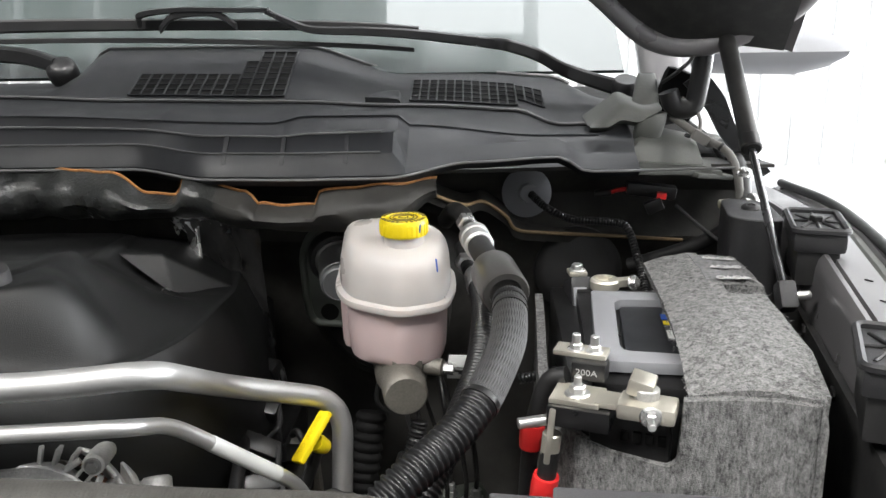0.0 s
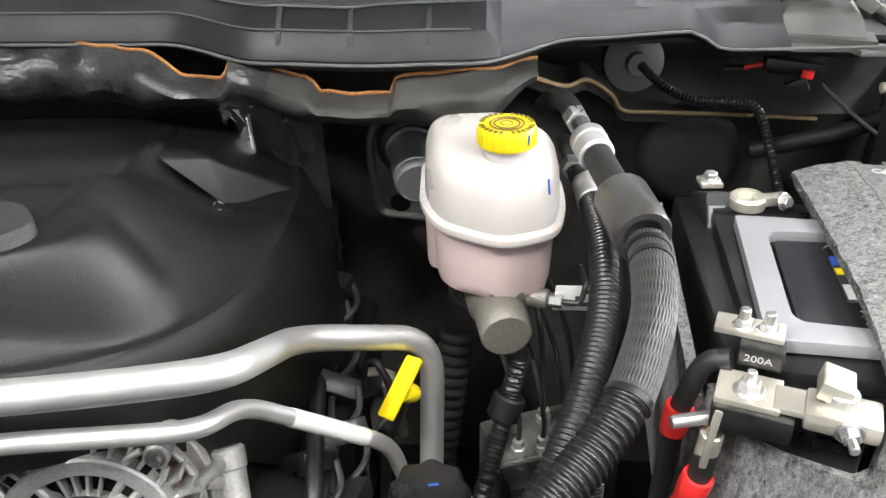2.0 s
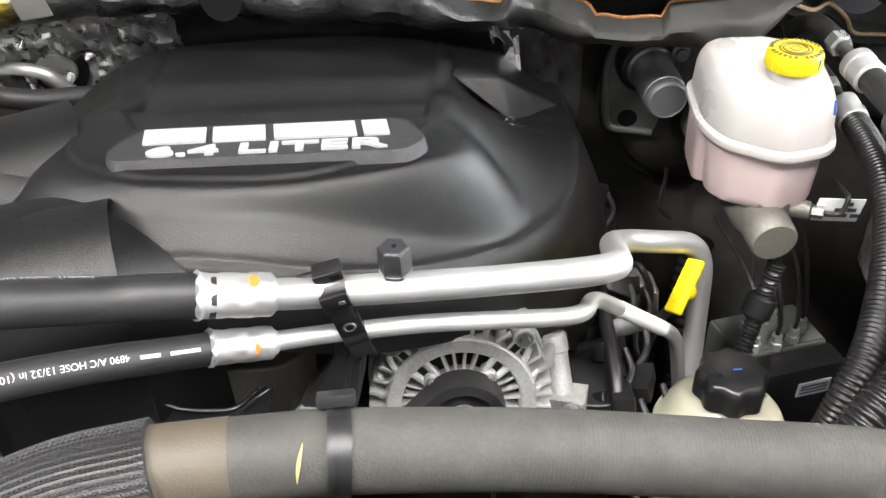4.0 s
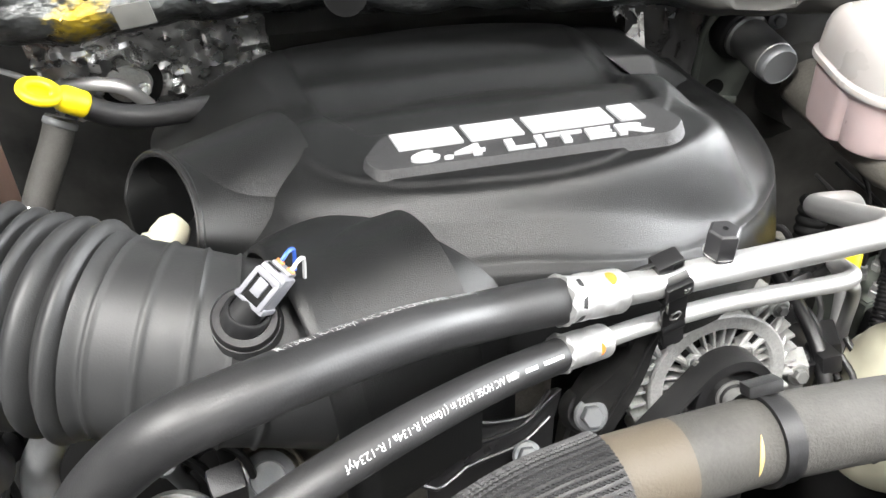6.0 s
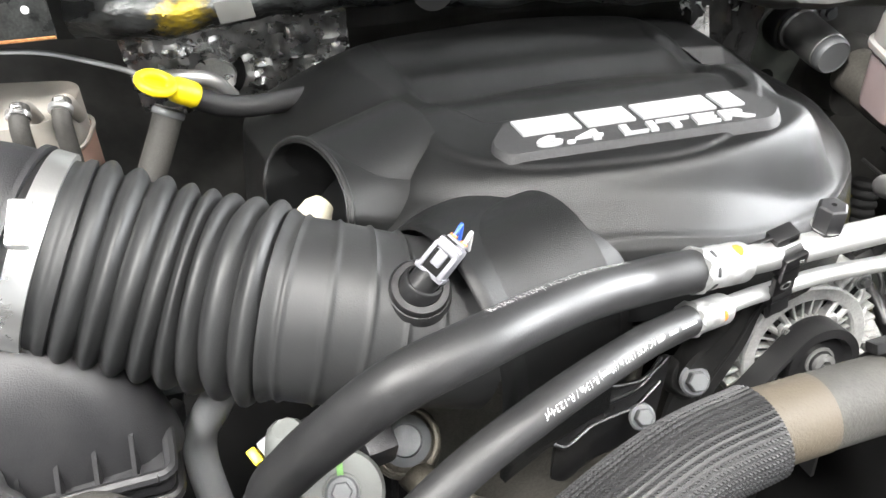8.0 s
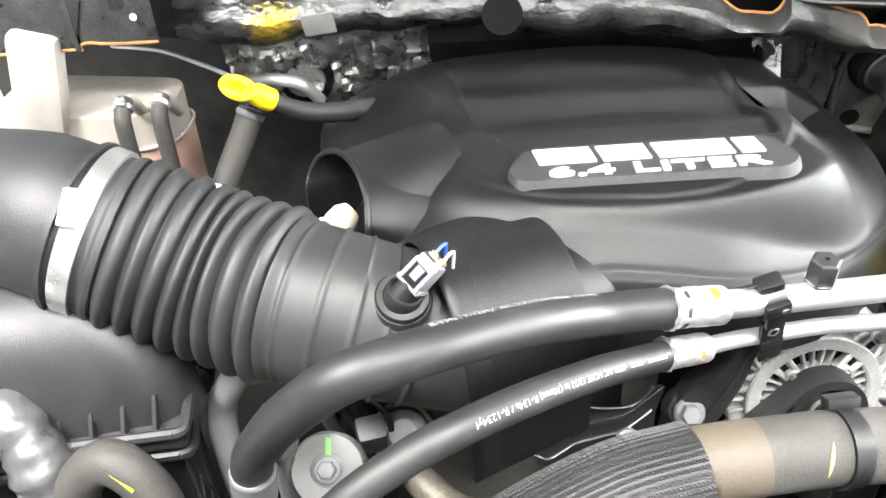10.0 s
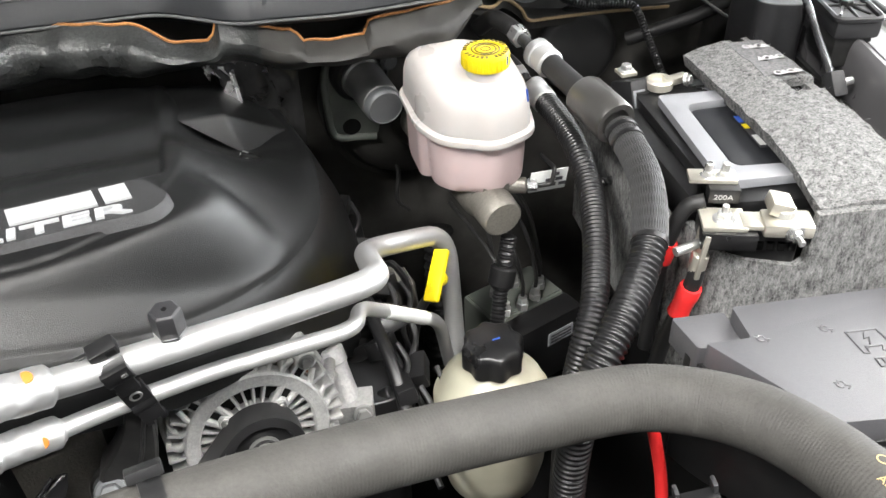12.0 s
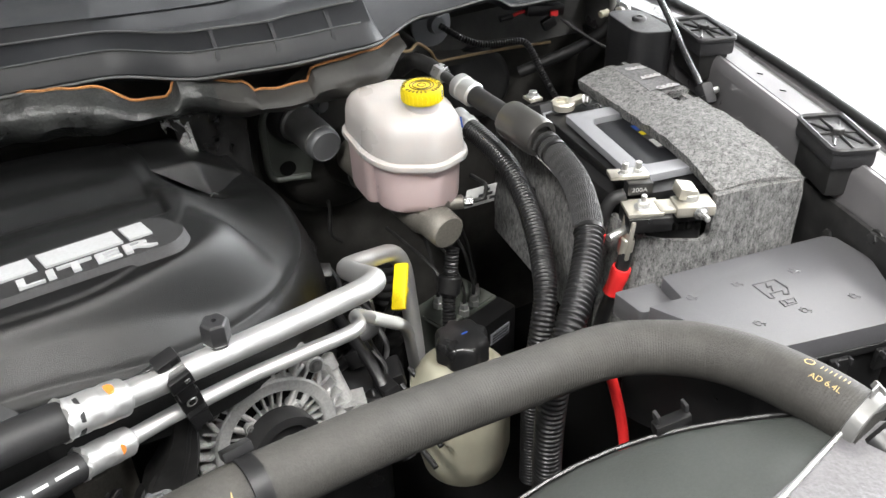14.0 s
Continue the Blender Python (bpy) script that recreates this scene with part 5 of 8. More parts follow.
part("ring_web", loft([[Vector((-0.8045 + 0.0105 * math.cos(a), 0.775 + 0.008 * math.sin(a), 1.3155 - 0.005 * math.cos(a) + o)) for a in [2 * math.pi * k / 20 for k in range(20)]] for o in (0.0, 0.002)]), M_YELLOW, of)
part("tube", tube(spline([(-0.778, 0.794, 1.292), (-0.755, 0.803, 1.278), (-0.725, 0.815, 1.270), (-0.69, 0.84, 1.262), (-0.66, 0.87, 1.25)]), 0.0105, 14), M_RUBBER, of)
fh = thing("filler_hose", (-0.81, 0.76, 1.15), "dark rubber hose with a steel clamp behind the duct", "hose")
part("hose", tube(spline([(-0.805, 0.803, 1.280), (-0.814, 0.790, 1.258), (-0.830, 0.762, 1.222), (-0.845, 0.742, 1.18)]), 0.0135, 18), M_RADHOSE, fh)
part("clamp", lathe([(0.0145, 0), (0.0155, 0.003), (0.0155, 0.010), (0.0145, 0.013)], (-0.832, 0.759, 1.217), (-0.3, -0.5, -0.8)), M_STEEL, fh)
part("upper_clamp", lathe([(0.0142, 0), (0.0150, 0.001), (0.0150, 0.005), (0.0142, 0.006)], (-0.8055, 0.8015, 1.278), (-0.35, -0.5, -0.8)), M_ZINC, fh)
hp = thing("heater_pipe", (-0.80, 0.93, 1.25), "bent silver refrigerant pipe at the firewall", "pipe")
part("pipe", tube(bent([(-0.860, 0.955, 1.236), (-0.82, 0.93, 1.250), (-0.785, 0.928, 1.246), (-0.770, 0.945, 1.215)], 0.016), 0.0075, 12), M_ALU, hp)
part("thin_pipe", tube(spline([(-1.05, 1.02, 1.250), (-0.9715, 0.979, 1.2633), (-0.8975, 0.9067, 1.2823), (-0.8375, 0.8528, 1.2893), (-0.80, 0.83, 1.27)]), 0.0028, 10), M_ALU, hp)
part("rear_collar", lathe([(0.034, 0), (0.035, 0.006), (0.026, 0.010), (0, 0.0105)], (-0.790, 0.968, 1.236), (0, -1, 0.15)), M_HOLE, hp)
part("union_block", loft([[(-0.790 + 0.021 * math.cos(a) * (1.25 if math.cos(a) > 0 else 1), 0.957 + o + 0.1 * 0.02 * math.sin(a), 1.237 + 0.019 * math.sin(a)) for a in [2 * math.pi * k / 24 for k in range(24)]] for o in (0.0, -0.006, -0.008)]), M_CAST, hp)
hexbolt("bolt", (-0.772, 0.948, 1.232), (0, -1, 0.15), 0.005, hp)

# ---- refrigerant lines ----
PIPE_BIG = [(-0.405, 0.481, 1.3135), (-0.385, 0.4875, 1.3100), (-0.31, 0.516, 1.2970), (-0.25, 0.533, 1.2925), (-0.187, 0.541, 1.2975), (-0.181, 0.672, 1.226), (-0.090, 0.738, 1.180), (-0.092, 0.700, 1.05), (-0.10, 0.69, 0.98)]
PIPE_SMALL = [(-0.408, 0.478, 1.277), (-0.380, 0.496, 1.2690), (-0.352, 0.506, 1.2665), (-0.31, 0.5245, 1.2590), (-0.208, 0.540, 1.2570), (-0.198, 0.592, 1.232), (-0.118, 0.663, 1.136), (-0.105, 0.68, 1.06)]


def crimp(parent, a, b, r, dot):
    """A crimped collar from a to b, its rows of pressed pockets set off against one another."""
    a, b = Vector(a), Vector(b)
    h = (b - a).length
    d, u, v = axes(b - a)
    rings = []
    for i in range(49):
        f = i / 48
        base_r = r * (1.14 - 0.10 * smoothstep(0.03, 0.09, f) - 0.02 * smoothstep(0.80, 0.86, f) - 0.30 * smoothstep(0.90, 1.0, f))
        ring_ = []
        for k in range(48):
            th = 2 * math.pi * k / 48
            dip = 0.0
            for j, c in enumerate((0.22, 0.40, 0.58, 0.76)):
                w = 1 - smoothstep(0.045, 0.085, abs(f - c))
                dip = max(dip, w * smoothstep(-0.9, 0.9, math.cos(7 * th + math.pi * (j % 2))))
            rr = base_r * (1 - 0.035 * dip) + 0.0006 * (f < 0.04) * math.sin(9 * th)
            ring_.append(a + d * (h * f + 0.0012 * (f < 0.02) * math.sin(9 * th)) + (u * math.cos(th) + v * math.sin(th)) * rr)
        rings.append(ring_)
    c = part("crimp_collar", loft(rings), M_ALU, parent, smooth=35)
    n = Vector(dot).normalized()
    part("paint_dot", lathe([(0.0048, -0.001), (0.0044, 0.0004), (0.002, 0.0008), (0, 0.0008)], a.lerp(b, 0.74) + n * r * 1.04, n, 14), M_DOT, c, "orange paint dot")
    return c


ac1 = thing("suction_line", (-0.43, 0.49, 1.2), "thick silver refrigerant pipe with a black rubber hose", "refrigerant line", "refrigerant lines")
part("pipe", tube(bent(PIPE_BIG, 0.035), 0.0098, 20), M_ALU, ac1)
crimp(ac1, (-0.436, 0.4655, 1.3235), (-0.394, 0.4845, 1.3115), 0.0130, (0.0, -0.25, 0.97))
HOSE1 = even(spline([(-0.426, 0.470, 1.3205), (-0.452, 0.4595, 1.327), (-0.48, 0.447, 1.333), (-0.515, 0.420, 1.351), (-0.55, 0.391, 1.366), (-0.585, 0.363, 1.377), (-0.62, 0.348, 1.373), (-0.65, 0.349, 1.345), (-0.675, 0.362, 1.305), (-0.694, 0.376, 1.262), (-0.701, 0.382, 1.20)], 16), 0.004)
part("hose", tube(HOSE1, 0.0135, 24), M_RUBBER, ac1)
part("hose_fitting", lathe([(0.0145, 0), (0.0155, 0.002), (0.0145, 0.006), (0.0155, 0.010), (0.0145, 0.014), (0.0155, 0.018), (0.0145, 0.03), (0.01, 0.034)], (-0.6945, 0.3765, 1.258), (-0.13, 0.1, -1), 24), M_ZINC, ac1)
prt = part("charge_port", lathe([(0.0075, -0.008), (0.0075, 0.006), (0.0105, 0.007)], (-0.3265, 0.512, 1.3065), (0, -0.05, 1), 20), M_ALU, ac1)
part("port_cap", lathe([(0.0095, 0.004), (0.0105, 0.006), (0.0105, 0.022), (0.0098, 0.0235), (0.0085, 0.0245), (0.002, 0.0248), (0.0018, 0.021), (0, 0.021)], (-0.3265, 0.512, 1.3065), (0, -0.05, 1), 6), M_LID, prt, "black hexagonal port cap", smooth=25)
ac2 = thing("liquid_line", (-0.43, 0.47, 1.2), "thin silver refrigerant pipe with a printed black hose", "refrigerant line", "refrigerant lines")
part("pipe", tube(bent(PIPE_SMALL, 0.022), 0.0062, 18), M_ALU, ac2)
crimp(ac2, (-0.434, 0.4615, 1.2865), (-0.400, 0.4830, 1.2740), 0.0104, (0.0, -0.9, 0.43))
HOSE2 = even(spline([(-0.426, 0.4665, 1.2835), (-0.455, 0.4445, 1.2950), (-0.48, 0.422, 1.308), (-0.515, 0.389, 1.324), (-0.55, 0.360, 1.332), (-0.585, 0.338, 1.327), (-0.62, 0.318, 1.310), (-0.655, 0.303, 1.27), (-0.675, 0.295, 1.22)], 16), 0.003)
part("hose", tube(HOSE2, 0.0102, 22), M_RUBBER, ac2)
part("hose_print", on_tube("4890 A/C HOSE 13/32 in (10mm) R-134a / R-1234yf", 0.0055, HOSE2, 0.0102, 0.060, -38, False), M_WHITEPRINT, ac2, "white printed lettering")
for k0, k1 in ((0.020, 0.038), (0.042, 0.054)):
    F2, own = frames_along(HOSE2), bmesh.new()
    i, j = int(k0 / 0.003), max(int(k0 / 0.003) + 2, int(k1 / 0.003))
    rows = [[HOSE2[k] + (F2[k][1] * math.cos(a) + F2[k][2] * math.sin(a)) * 0.0106 for k in range(i, j + 1)] for a in (radians(-56), radians(-50), radians(-44))]
    part("print_bar", sheet(rows, 0.0002), M_WHITEPRINT, ac2)
part("hose_print", on_tube("R-134a / R-1234yf  A/C SUCTION HOSE  (16mm)", 0.0060, HOSE1, 0.0135, 0.190, 14, True), M_WHITEPRINT, ac1, "white printed lettering")
la, lb = Vector(PIPE_SMALL[5]), Vector(PIPE_SMALL[6])
part("pipe_label", tube([la.lerp(lb, 0.28), la.lerp(lb, 0.8)], 0.0066, 18), M_WHITE, ac2, "white label wrapped on the pipe")
for f0, f1, up_ in ((0.34, 0.52, 0.4), (0.40, 0.50, -0.2), (0.66, 0.72, 0.3)):
    o_ = Vector((-0.35, -0.8, up_)).normalized() * 0.0064
    part("print_bar", tube([la.lerp(lb, f0) + o_, la.lerp(lb, f1) + o_], 0.0009, 6), M_INK, ac2)

br = thing("line_bracket", (-0.362, 0.50, 1.25), "black plastic clip clamping both refrigerant lines", "bracket")
BM = pose(-0.3575, 0.5015, 1.2815, 100, 0, 17) @ pose(0, 0, 0, 0, 0, 13)


def clip_box(at, size, bevel=0.0015, turn=(0, 0, 0)):
    own = box(at, size, turn, bevel)
    bmesh.ops.transform(own, matrix=BM, verts=own.verts)
    return own


def clip_arc(c, r, a0, a1, wide):
    """A curved strap round a pipe that runs along the clip's x axis."""
    rows = []
    for k in range(17):
        a = radians(a0 + (a1 - a0) * k / 16)
        rows.append([BM @ Vector((w, c[0] + r * math.cos(a), c[1] + r * math.sin(a))) for w in (-wide / 2, -wide / 6, wide / 6, wide / 2)])
    return sheet(rows, 0.0028)


part("upper_strap", clip_arc((0.0255, 0.0), 0.0118, 20, 260, 0.017), M_PLASTIC, br)
part("hinge_block", clip_box((0, 0.040, -0.004), (0.018, 0.008, 0.012)), M_PLASTIC, br)
part("hinge_slot", clip_box((0.004, 0.0405, 0.0022), (0.006, 0.004, 0.0006), 0), M_HOLE, br)
part("wire_tab", clip_box((-0.016, 0.041, -0.006), (0.018, 0.002, 0.003), 0.0008, (0, -14, 12)), M_PLASTIC, br)
part("crown", clip_box((0, 0.030, 0.0110), (0.0172, 0.011, 0.004), 0.001), M_PLASTIC, br)
part("crown_mark", clip_box((0.004, 0.029, 0.0133), (0.004, 0.003, 0.0004), 0), M_STEEL, br)
part("waist", clip_box((0, 0.014, 0.009), (0.0135, 0.014, 0.004), 0.0012), M_PLASTIC, br)
part("face_plate", clip_box((0, 0.000, 0.0060), (0.0170, 0.020, 0.005), 0.0018), M_PLASTIC, br)
part("lower_strap", clip_arc((-0.0155, 0.0), 0.0088, 5, 180, 0.016), M_PLASTIC, br)
part("skirt", clip_box((0, -0.022, 0.0065), (0.0150, 0.020, 0.004), 0.0015, (-8, 0, 0)), M_PLASTIC, br)
for dx in (-0.005, 0.005):
    part("skirt_tooth", clip_box((dx, -0.035, 0.0045), (0.005, 0.009, 0.003), 0.0008, (-8, 0, 0)), M_PLASTIC, br)
part("bolt_eye", lathe([(0.0040, 0), (0.0044, 0.0006), (0.0040, 0.0012), (0.0030, 0.0012), (0.0027, 0.0004), (0, 0.0004)], BM @ Vector((0, 0.0, 0.0083)), BM.to_3x3() @ Vector((0, 0, 1)), 18), M_DULLGREY, br)
part("eye_bore", lathe([(0.0025, 0), (0.0025, 0.0006), (0, 0.0006)], BM @ Vector((0, 0.0, 0.0088)), BM.to_3x3() @ Vector((0, 0, 1)), 14), M_HOLE, br)

# ---- alternator ----
al = thing("alternator", (-0.285, 0.60, 1.08), "cast aluminium alternator with slotted cooling rim and black pulley", "alternator")
AC = Vector((-0.2925, 0.549, 1.1645))
AX = Vector((0.16, -0.966, 0.19)).normalized()
aa, au, av = axes(AX)
AT = Matrix((au, av, aa)).transposed().to_4x4()


def alt(r, deg, h):
    return AC + aa * h + (au * math.cos(radians(deg)) + av * math.sin(radians(deg))) * r


def alt_bar(name, r, deg, h, size, turn=None, bevel=0.001):
    """A cast bar on the alternator's face, lying along its radius unless turned."""
    own = box((0, 0, 0), size, bevel=bevel)
    bmesh.ops.transform(own, matrix=Matrix.Translation(alt(r, deg, h)) @ AT @ pose(0, 0, 0, 0, 0, deg if turn is None else turn), verts=own.verts)
    return part(name, own, M_CAST, al)


def local_slot(dg, r):
    """A near-black patch on an arm, standing in for a shaded pocket between its ribs."""
    own = box((0, 0, 0), (0.0085, 0.0052, 0.001), bevel=0.0003)
    bmesh.ops.transform(own, matrix=Matrix.Translation(alt(r, dg, 0.0053)) @ AT @ pose(0, 0, 0, 0, 0, dg), verts=own.verts)
    return own


def ring_band(r0, r1, h0, h1):
    return lathe([(r0, h0), (r1, h0), (r1, h1 - 0.0015), (r1 - 0.0015, h1), (r0 + 0.0015, h1), (r0, h1 - 0.0015), (r0, h0)], AC, AX, 64)


part("housing", lathe([(0.058, -0.13), (0.064, -0.12), (0.064, -0.046), (0.0575, -0.042), (0.0575, -0.006)], AC, AX, 48), M_CASTDARK, al)
part("winding_band", lathe([(0.0578, -0.034), (0.0588, -0.032), (0.0588, -0.012), (0.0578, -0.010)], AC, AX, 48), M_COPPER, al)
# near-black disc paints the shade inside the housing behind the spokes
part("inner_dark", lathe([(0.054, -0.004), (0.054, -0.003), (0, -0.0028)], AC, AX, 40), M_HOLE, al)
part("front_ring", ring_band(0.0440, 0.0560, -0.004, 0.0085), M_CAST, al, smooth=30)
part("bearing_ring", ring_band(0.022, 0.0285, -0.002, 0.009), M_CAST, al, smooth=30)
ARMS = (47, 133, 227, 313)
for dg in range(0, 360, 12):
    if min(abs((dg - d + 180) % 360 - 180) for d in ARMS) > 13:
        alt_bar("spoke", 0.0368, dg, 0.001, (0.018, 0.0022, 0.008), bevel=0.0008)
for k in range(36):
    if min(abs((10 * k - d + 180) % 360 - 180) for d in ARMS) > 12:
        alt_bar("fin", 0.0620, 10 * k, -0.008, (0.0130, 0.0030, 0.024), bevel=0.0012)
part("rim_ring", ring_band(0.0640, 0.0685, -0.020, -0.013), M_CAST, al)
part("rear_ring", ring_band(0.058, 0.070, -0.044, -0.034), M_CAST, al)
for dg in ARMS:
    for o in (-1, 1):
        # two ribs run beside each other from the bearing to the lug, with a pocket between them
        a_, b_ = alt(0.0290, dg + 9 * o, 0.006), alt(0.0475, dg + 8.5 * o, 0.006)
        c_, d_ = alt(0.0560, dg + 13 * o, 0.004), alt(0.0665, dg + 8 * o, 0.002)
        part("boss_rib", tube([a_, b_], 0.0027, 8), M_CAST, al)
        part("boss_rib", tube(spline([b_, c_, d_], 6), 0.0025, 8), M_CAST, al)
    alt_bar("boss_web", 0.0480, dg, 0.001, (0.042, 0.0105, 0.008), bevel=0.002)
    part("boss_pocket", local_slot(dg, 0.0405), M_HOLE, al)
    part("boss_pocket", local_slot(dg, 0.0595), M_HOLE, al)
    part("inner_boss", lathe([(0.0062, -0.004), (0.0062, 0.0085), (0.0052, 0.0098), (0, 0.0098)], alt(0.0305, dg, 0), AX, 18), M_CAST, al)
    hexbolt("bolt", alt(0.0305, dg, 0.0098), AX, 0.0030, al, M_DULLGREY)
    part("lug", rod(alt(0.0695, dg, -0.032), alt(0.0695, dg, 0.006), 0.0082), M_CAST, al)
    hexbolt("bolt", alt(0.0695, dg, 0.006), AX, 0.0042, al, M_DULLGREY)
for dg in (8, 20, 172, 160):
    part("side_rib", tube(spline([alt(0.0535, dg - 6, 0.004), alt(0.0600, dg, 0.002), alt(0.0665, dg - 4, -0.006), alt(0.0680, dg - 9, -0.014)], 6), 0.0023, 8), M_CAST, al)
mt, ml = Vector((-0.227, 0.620, 1.170)), Vector((-0.2165, 0.590, 1.124))
part("mount_tube", rod(mt, ml, 0.0118, 24), M_CAST, al)
part("mount_collar", rod(mt, mt.lerp(ml, 0.30), 0.0132, 24), M_CAST, al)
part("mount_lug", loft([[ml + Vector((x, y, z)) for x, y in ((-0.012, -0.010), (0.018, -0.014), (0.022, 0.008), (-0.012, 0.012))] for z in (0.012, 0.0, -0.05)]), M_CAST, al, smooth=30)
for h, f in ((-0.010, 0.15), (-0.028, 0.45), (-0.040, 0.75)):
    part("mount_web", tube([alt(0.066, 20 - 28 * f, h), mt.lerp(ml, f)], 0.0050, 10), M_CAST, al)
hexbolt("bolt", (-0.2075, 0.5735, 1.130), (0.1, -0.9, 0.4), 0.0062, al, M_DULLGREY)
part("pulley", lathe([(0.026, 0.006), (0.0305, 0.010), (0.0295, 0.012), (0.0295, 0.028), (0.0305, 0.030), (0.0305, 0.032), (0.0245, 0.033), (0.022, 0.026), (0.011, 0.026), (0.010, 0.030), (0, 0.030)], AC, AX, 44), M_PLASTIC, al)
part("pulley_nut", lathe([(0.0125, 0.0262), (0.0125, 0.028), (0.009, 0.0285), (0.009, 0.034), (0.005, 0.035), (0.0045, 0.030), (0, 0.030)], AC, AX, 20), M_DULLGREY, al, smooth=25)

# ---- upper radiator hose ----
rh = thing("radiator_hose", (-0.2, 0.40, 1.2), "thick dusty rubber radiator hose crossing the bay", "hose")
RH = even(spline([(-0.435, 0.366, 1.291), (-0.38, 0.380, 1.289), (-0.33, 0.392, 1.285), (-0.23, 0.413, 1.270), (-0.13, 0.426, 1.256), (-0.05, 0.428, 1.252), (-0.008, 0.412, 1.254), (0.022, 0.382, 1.260), (0.040, 0.345, 1.265), (0.051, 0.30, 1.270), (0.060, 0.262, 1.268)], 14), 0.004)
part("hose", tube(even(RH, 0.0007), lambda s: 0.0222 + 0.00013 * math.sin(s * 2600) * smoothstep(0.16, 0.24, s), 40), M_RADHOSE, rh)
SL = even(spline([(-0.62, 0.262, 1.235), (-0.55, 0.310, 1.268), (-0.48, 0.348, 1.287), (-0.428, 0.367, 1.291)], 16), 0.0012)
part("sleeve", tube(SL, 0.0262, 64), M_SLEEVE, rh, "ribbed black hose sleeve")
F = frames_along(SL)
for s in (1, -1):
    for k in range(44):
        pts, d = [], 0.0
        for i in range(len(SL)):
            d += (SL[i] - SL[i - 1]).length if i else 0
            a = 2 * math.pi * (k + 0.25 * s * math.sin(d * 1300)) / 44
            pts.append(SL[i] + (F[i][1] * math.cos(a) + F[i][2] * math.sin(a)) * (0.0263 + 0.0003 * s * math.cos(d * 1300)))
        part("strand", tube(pts, 0.0007, 4), M_WEAVE, rh)
i0 = min(range(len(RH)), key=lambda i: abs(RH[i].x + 0.338))
part("tan_wrap", tube(RH[1:int(0.048 / 0.004)], 0.0226, 36), M_TAPE, rh, "tan wrap next to the sleeve")
cl = part("clip_band", tube(RH[i0 - 2:i0 + 2], 0.0236, 36), M_PLASTIC, rh, "black plastic clip band")
part("clip_head", box(tuple(RH[i0] + Vector((-0.004, 0.014, 0.024))), (0.020, 0.010, 0.007), (-25, 0, 12), 0.0015), M_PLASTIC, cl)
part("clip_edge", tube(RH[i0 - 2:i0], 0.0246, 36), M_PLASTIC, cl)
part("chalk_mark", tube(spline([RH[i0 - 5] + Vector((0.002 + 0.0022 * a, -0.0222 * math.cos(a), 0.0222 * math.sin(a))) * 1.006 for a in (0.15, 0.3, 0.5, 0.7, 0.9, 1.1)]), lambda s: 0.0002 + 0.0010 * math.sin(min(1.0, s / 0.021) * math.pi), 6), M_CREAMPRINT, rh, "cream chalk streak")
s_logo = length(RH) - 0.060
part("capacity_print", on_tube("AD 6.4L", 0.0062, RH, 0.0222, s_logo + 0.014, 22), M_CREAMPRINT, rh, "cream printed lettering AD 6.4L")
part("maker_mark", on_tube("O", 0.010, RH, 0.0222, s_logo + 0.004, -2), M_CREAMPRINT, rh, "cream printed mark")
for k in range(7):
    part("number_bar", on_tube("I", 0.006, RH, 0.0222, s_logo + 0.016 + 0.0030 * k, -6), M_CREAMPRINT, rh)
sc = part("spring_clamp", lathe([(0.0238, 0), (0.0248, 0.001), (0.0248, 0.010), (0.0238, 0.011)], (0.0585, 0.274, 1.268), (0.2, -0.97, -0.12), 32), M_DULLGREY, rh, "grey spring clamp")
part("clamp_ear", box((0.062, 0.270, 1.2945), (0.011, 0.002, 0.009), (0, 0, 15), 0.0008), M_DULLGREY, sc)
part("clamp_ear", box((0.074, 0.274, 1.288), (0.003, 0.014, 0.006), (0, 30, -15), 0.0008), M_DULLGREY, sc)

# ---- fan shroud and radiator corner ----
fs = thing("fan_shroud", (0.0, 0.25, 1.0), "smooth grey-green plastic fan shroud edge beside the radiator", "fan shroud")
rows = []
for f in [k / 10 for k in range(11)]:
    x = -0.22 + 0.275 * f
    rows.append([(x, 0.345 - 0.05 * f ** 2 + 0.02 * math.sin(math.pi * f), 1.195 + 0.055 * f - 0.06), (x, 0.350 - 0.05 * f ** 2 + 0.02 * math.sin(math.pi * f), 1.195 + 0.055 * f), (x, 0.335 - 0.05 * f ** 2 + 0.02 * math.sin(math.pi * f), 1.212 + 0.05 * f), (x + 0.0, 0.29 - 0.03 * f, 1.225 + 0.04 * f), (x, 0.235 - 0.01 * f, 1.24 + 0.03 * f)])
part("shroud_lip", sheet(rows, 0.003), M_SHROUD, fs)
part("edge_bead", tube([Vector(r[1]) + Vector((0, 0.002, 0.001)) for r in rows], 0.0020, 8), M_PLASTIC, fs)
ck = part("harness_clip", box((-0.035, 0.352, 1.236), (0.030, 0.010, 0.012), (0, -10, -8), 0.002), M_PLASTIC, fs, "black harness clip")
part("clip_ear", box((-0.047, 0.356, 1.244), (0.003, 0.008, 0.008), (0, -10, -8), 0.0008), M_LID, ck)
part("clip_ear", box((-0.024, 0.353, 1.248), (0.003, 0.008, 0.008), (0, -10, -8), 0.0008), M_LID, ck)
rad = thing("radiator_tank", (0.05, 0.22, 0.9), "dusty grained grey radiator end tank with a bright seam", "radiator")
part("tank", loft([[(-0.25, 0.10, z), (0.10, 0.10, z), (0.10, 0.245, z), (0.06, 0.272, z), (-0.25, 0.20, z)] for z in (0.95, 1.262, 1.268)]), M_TANK, rad)
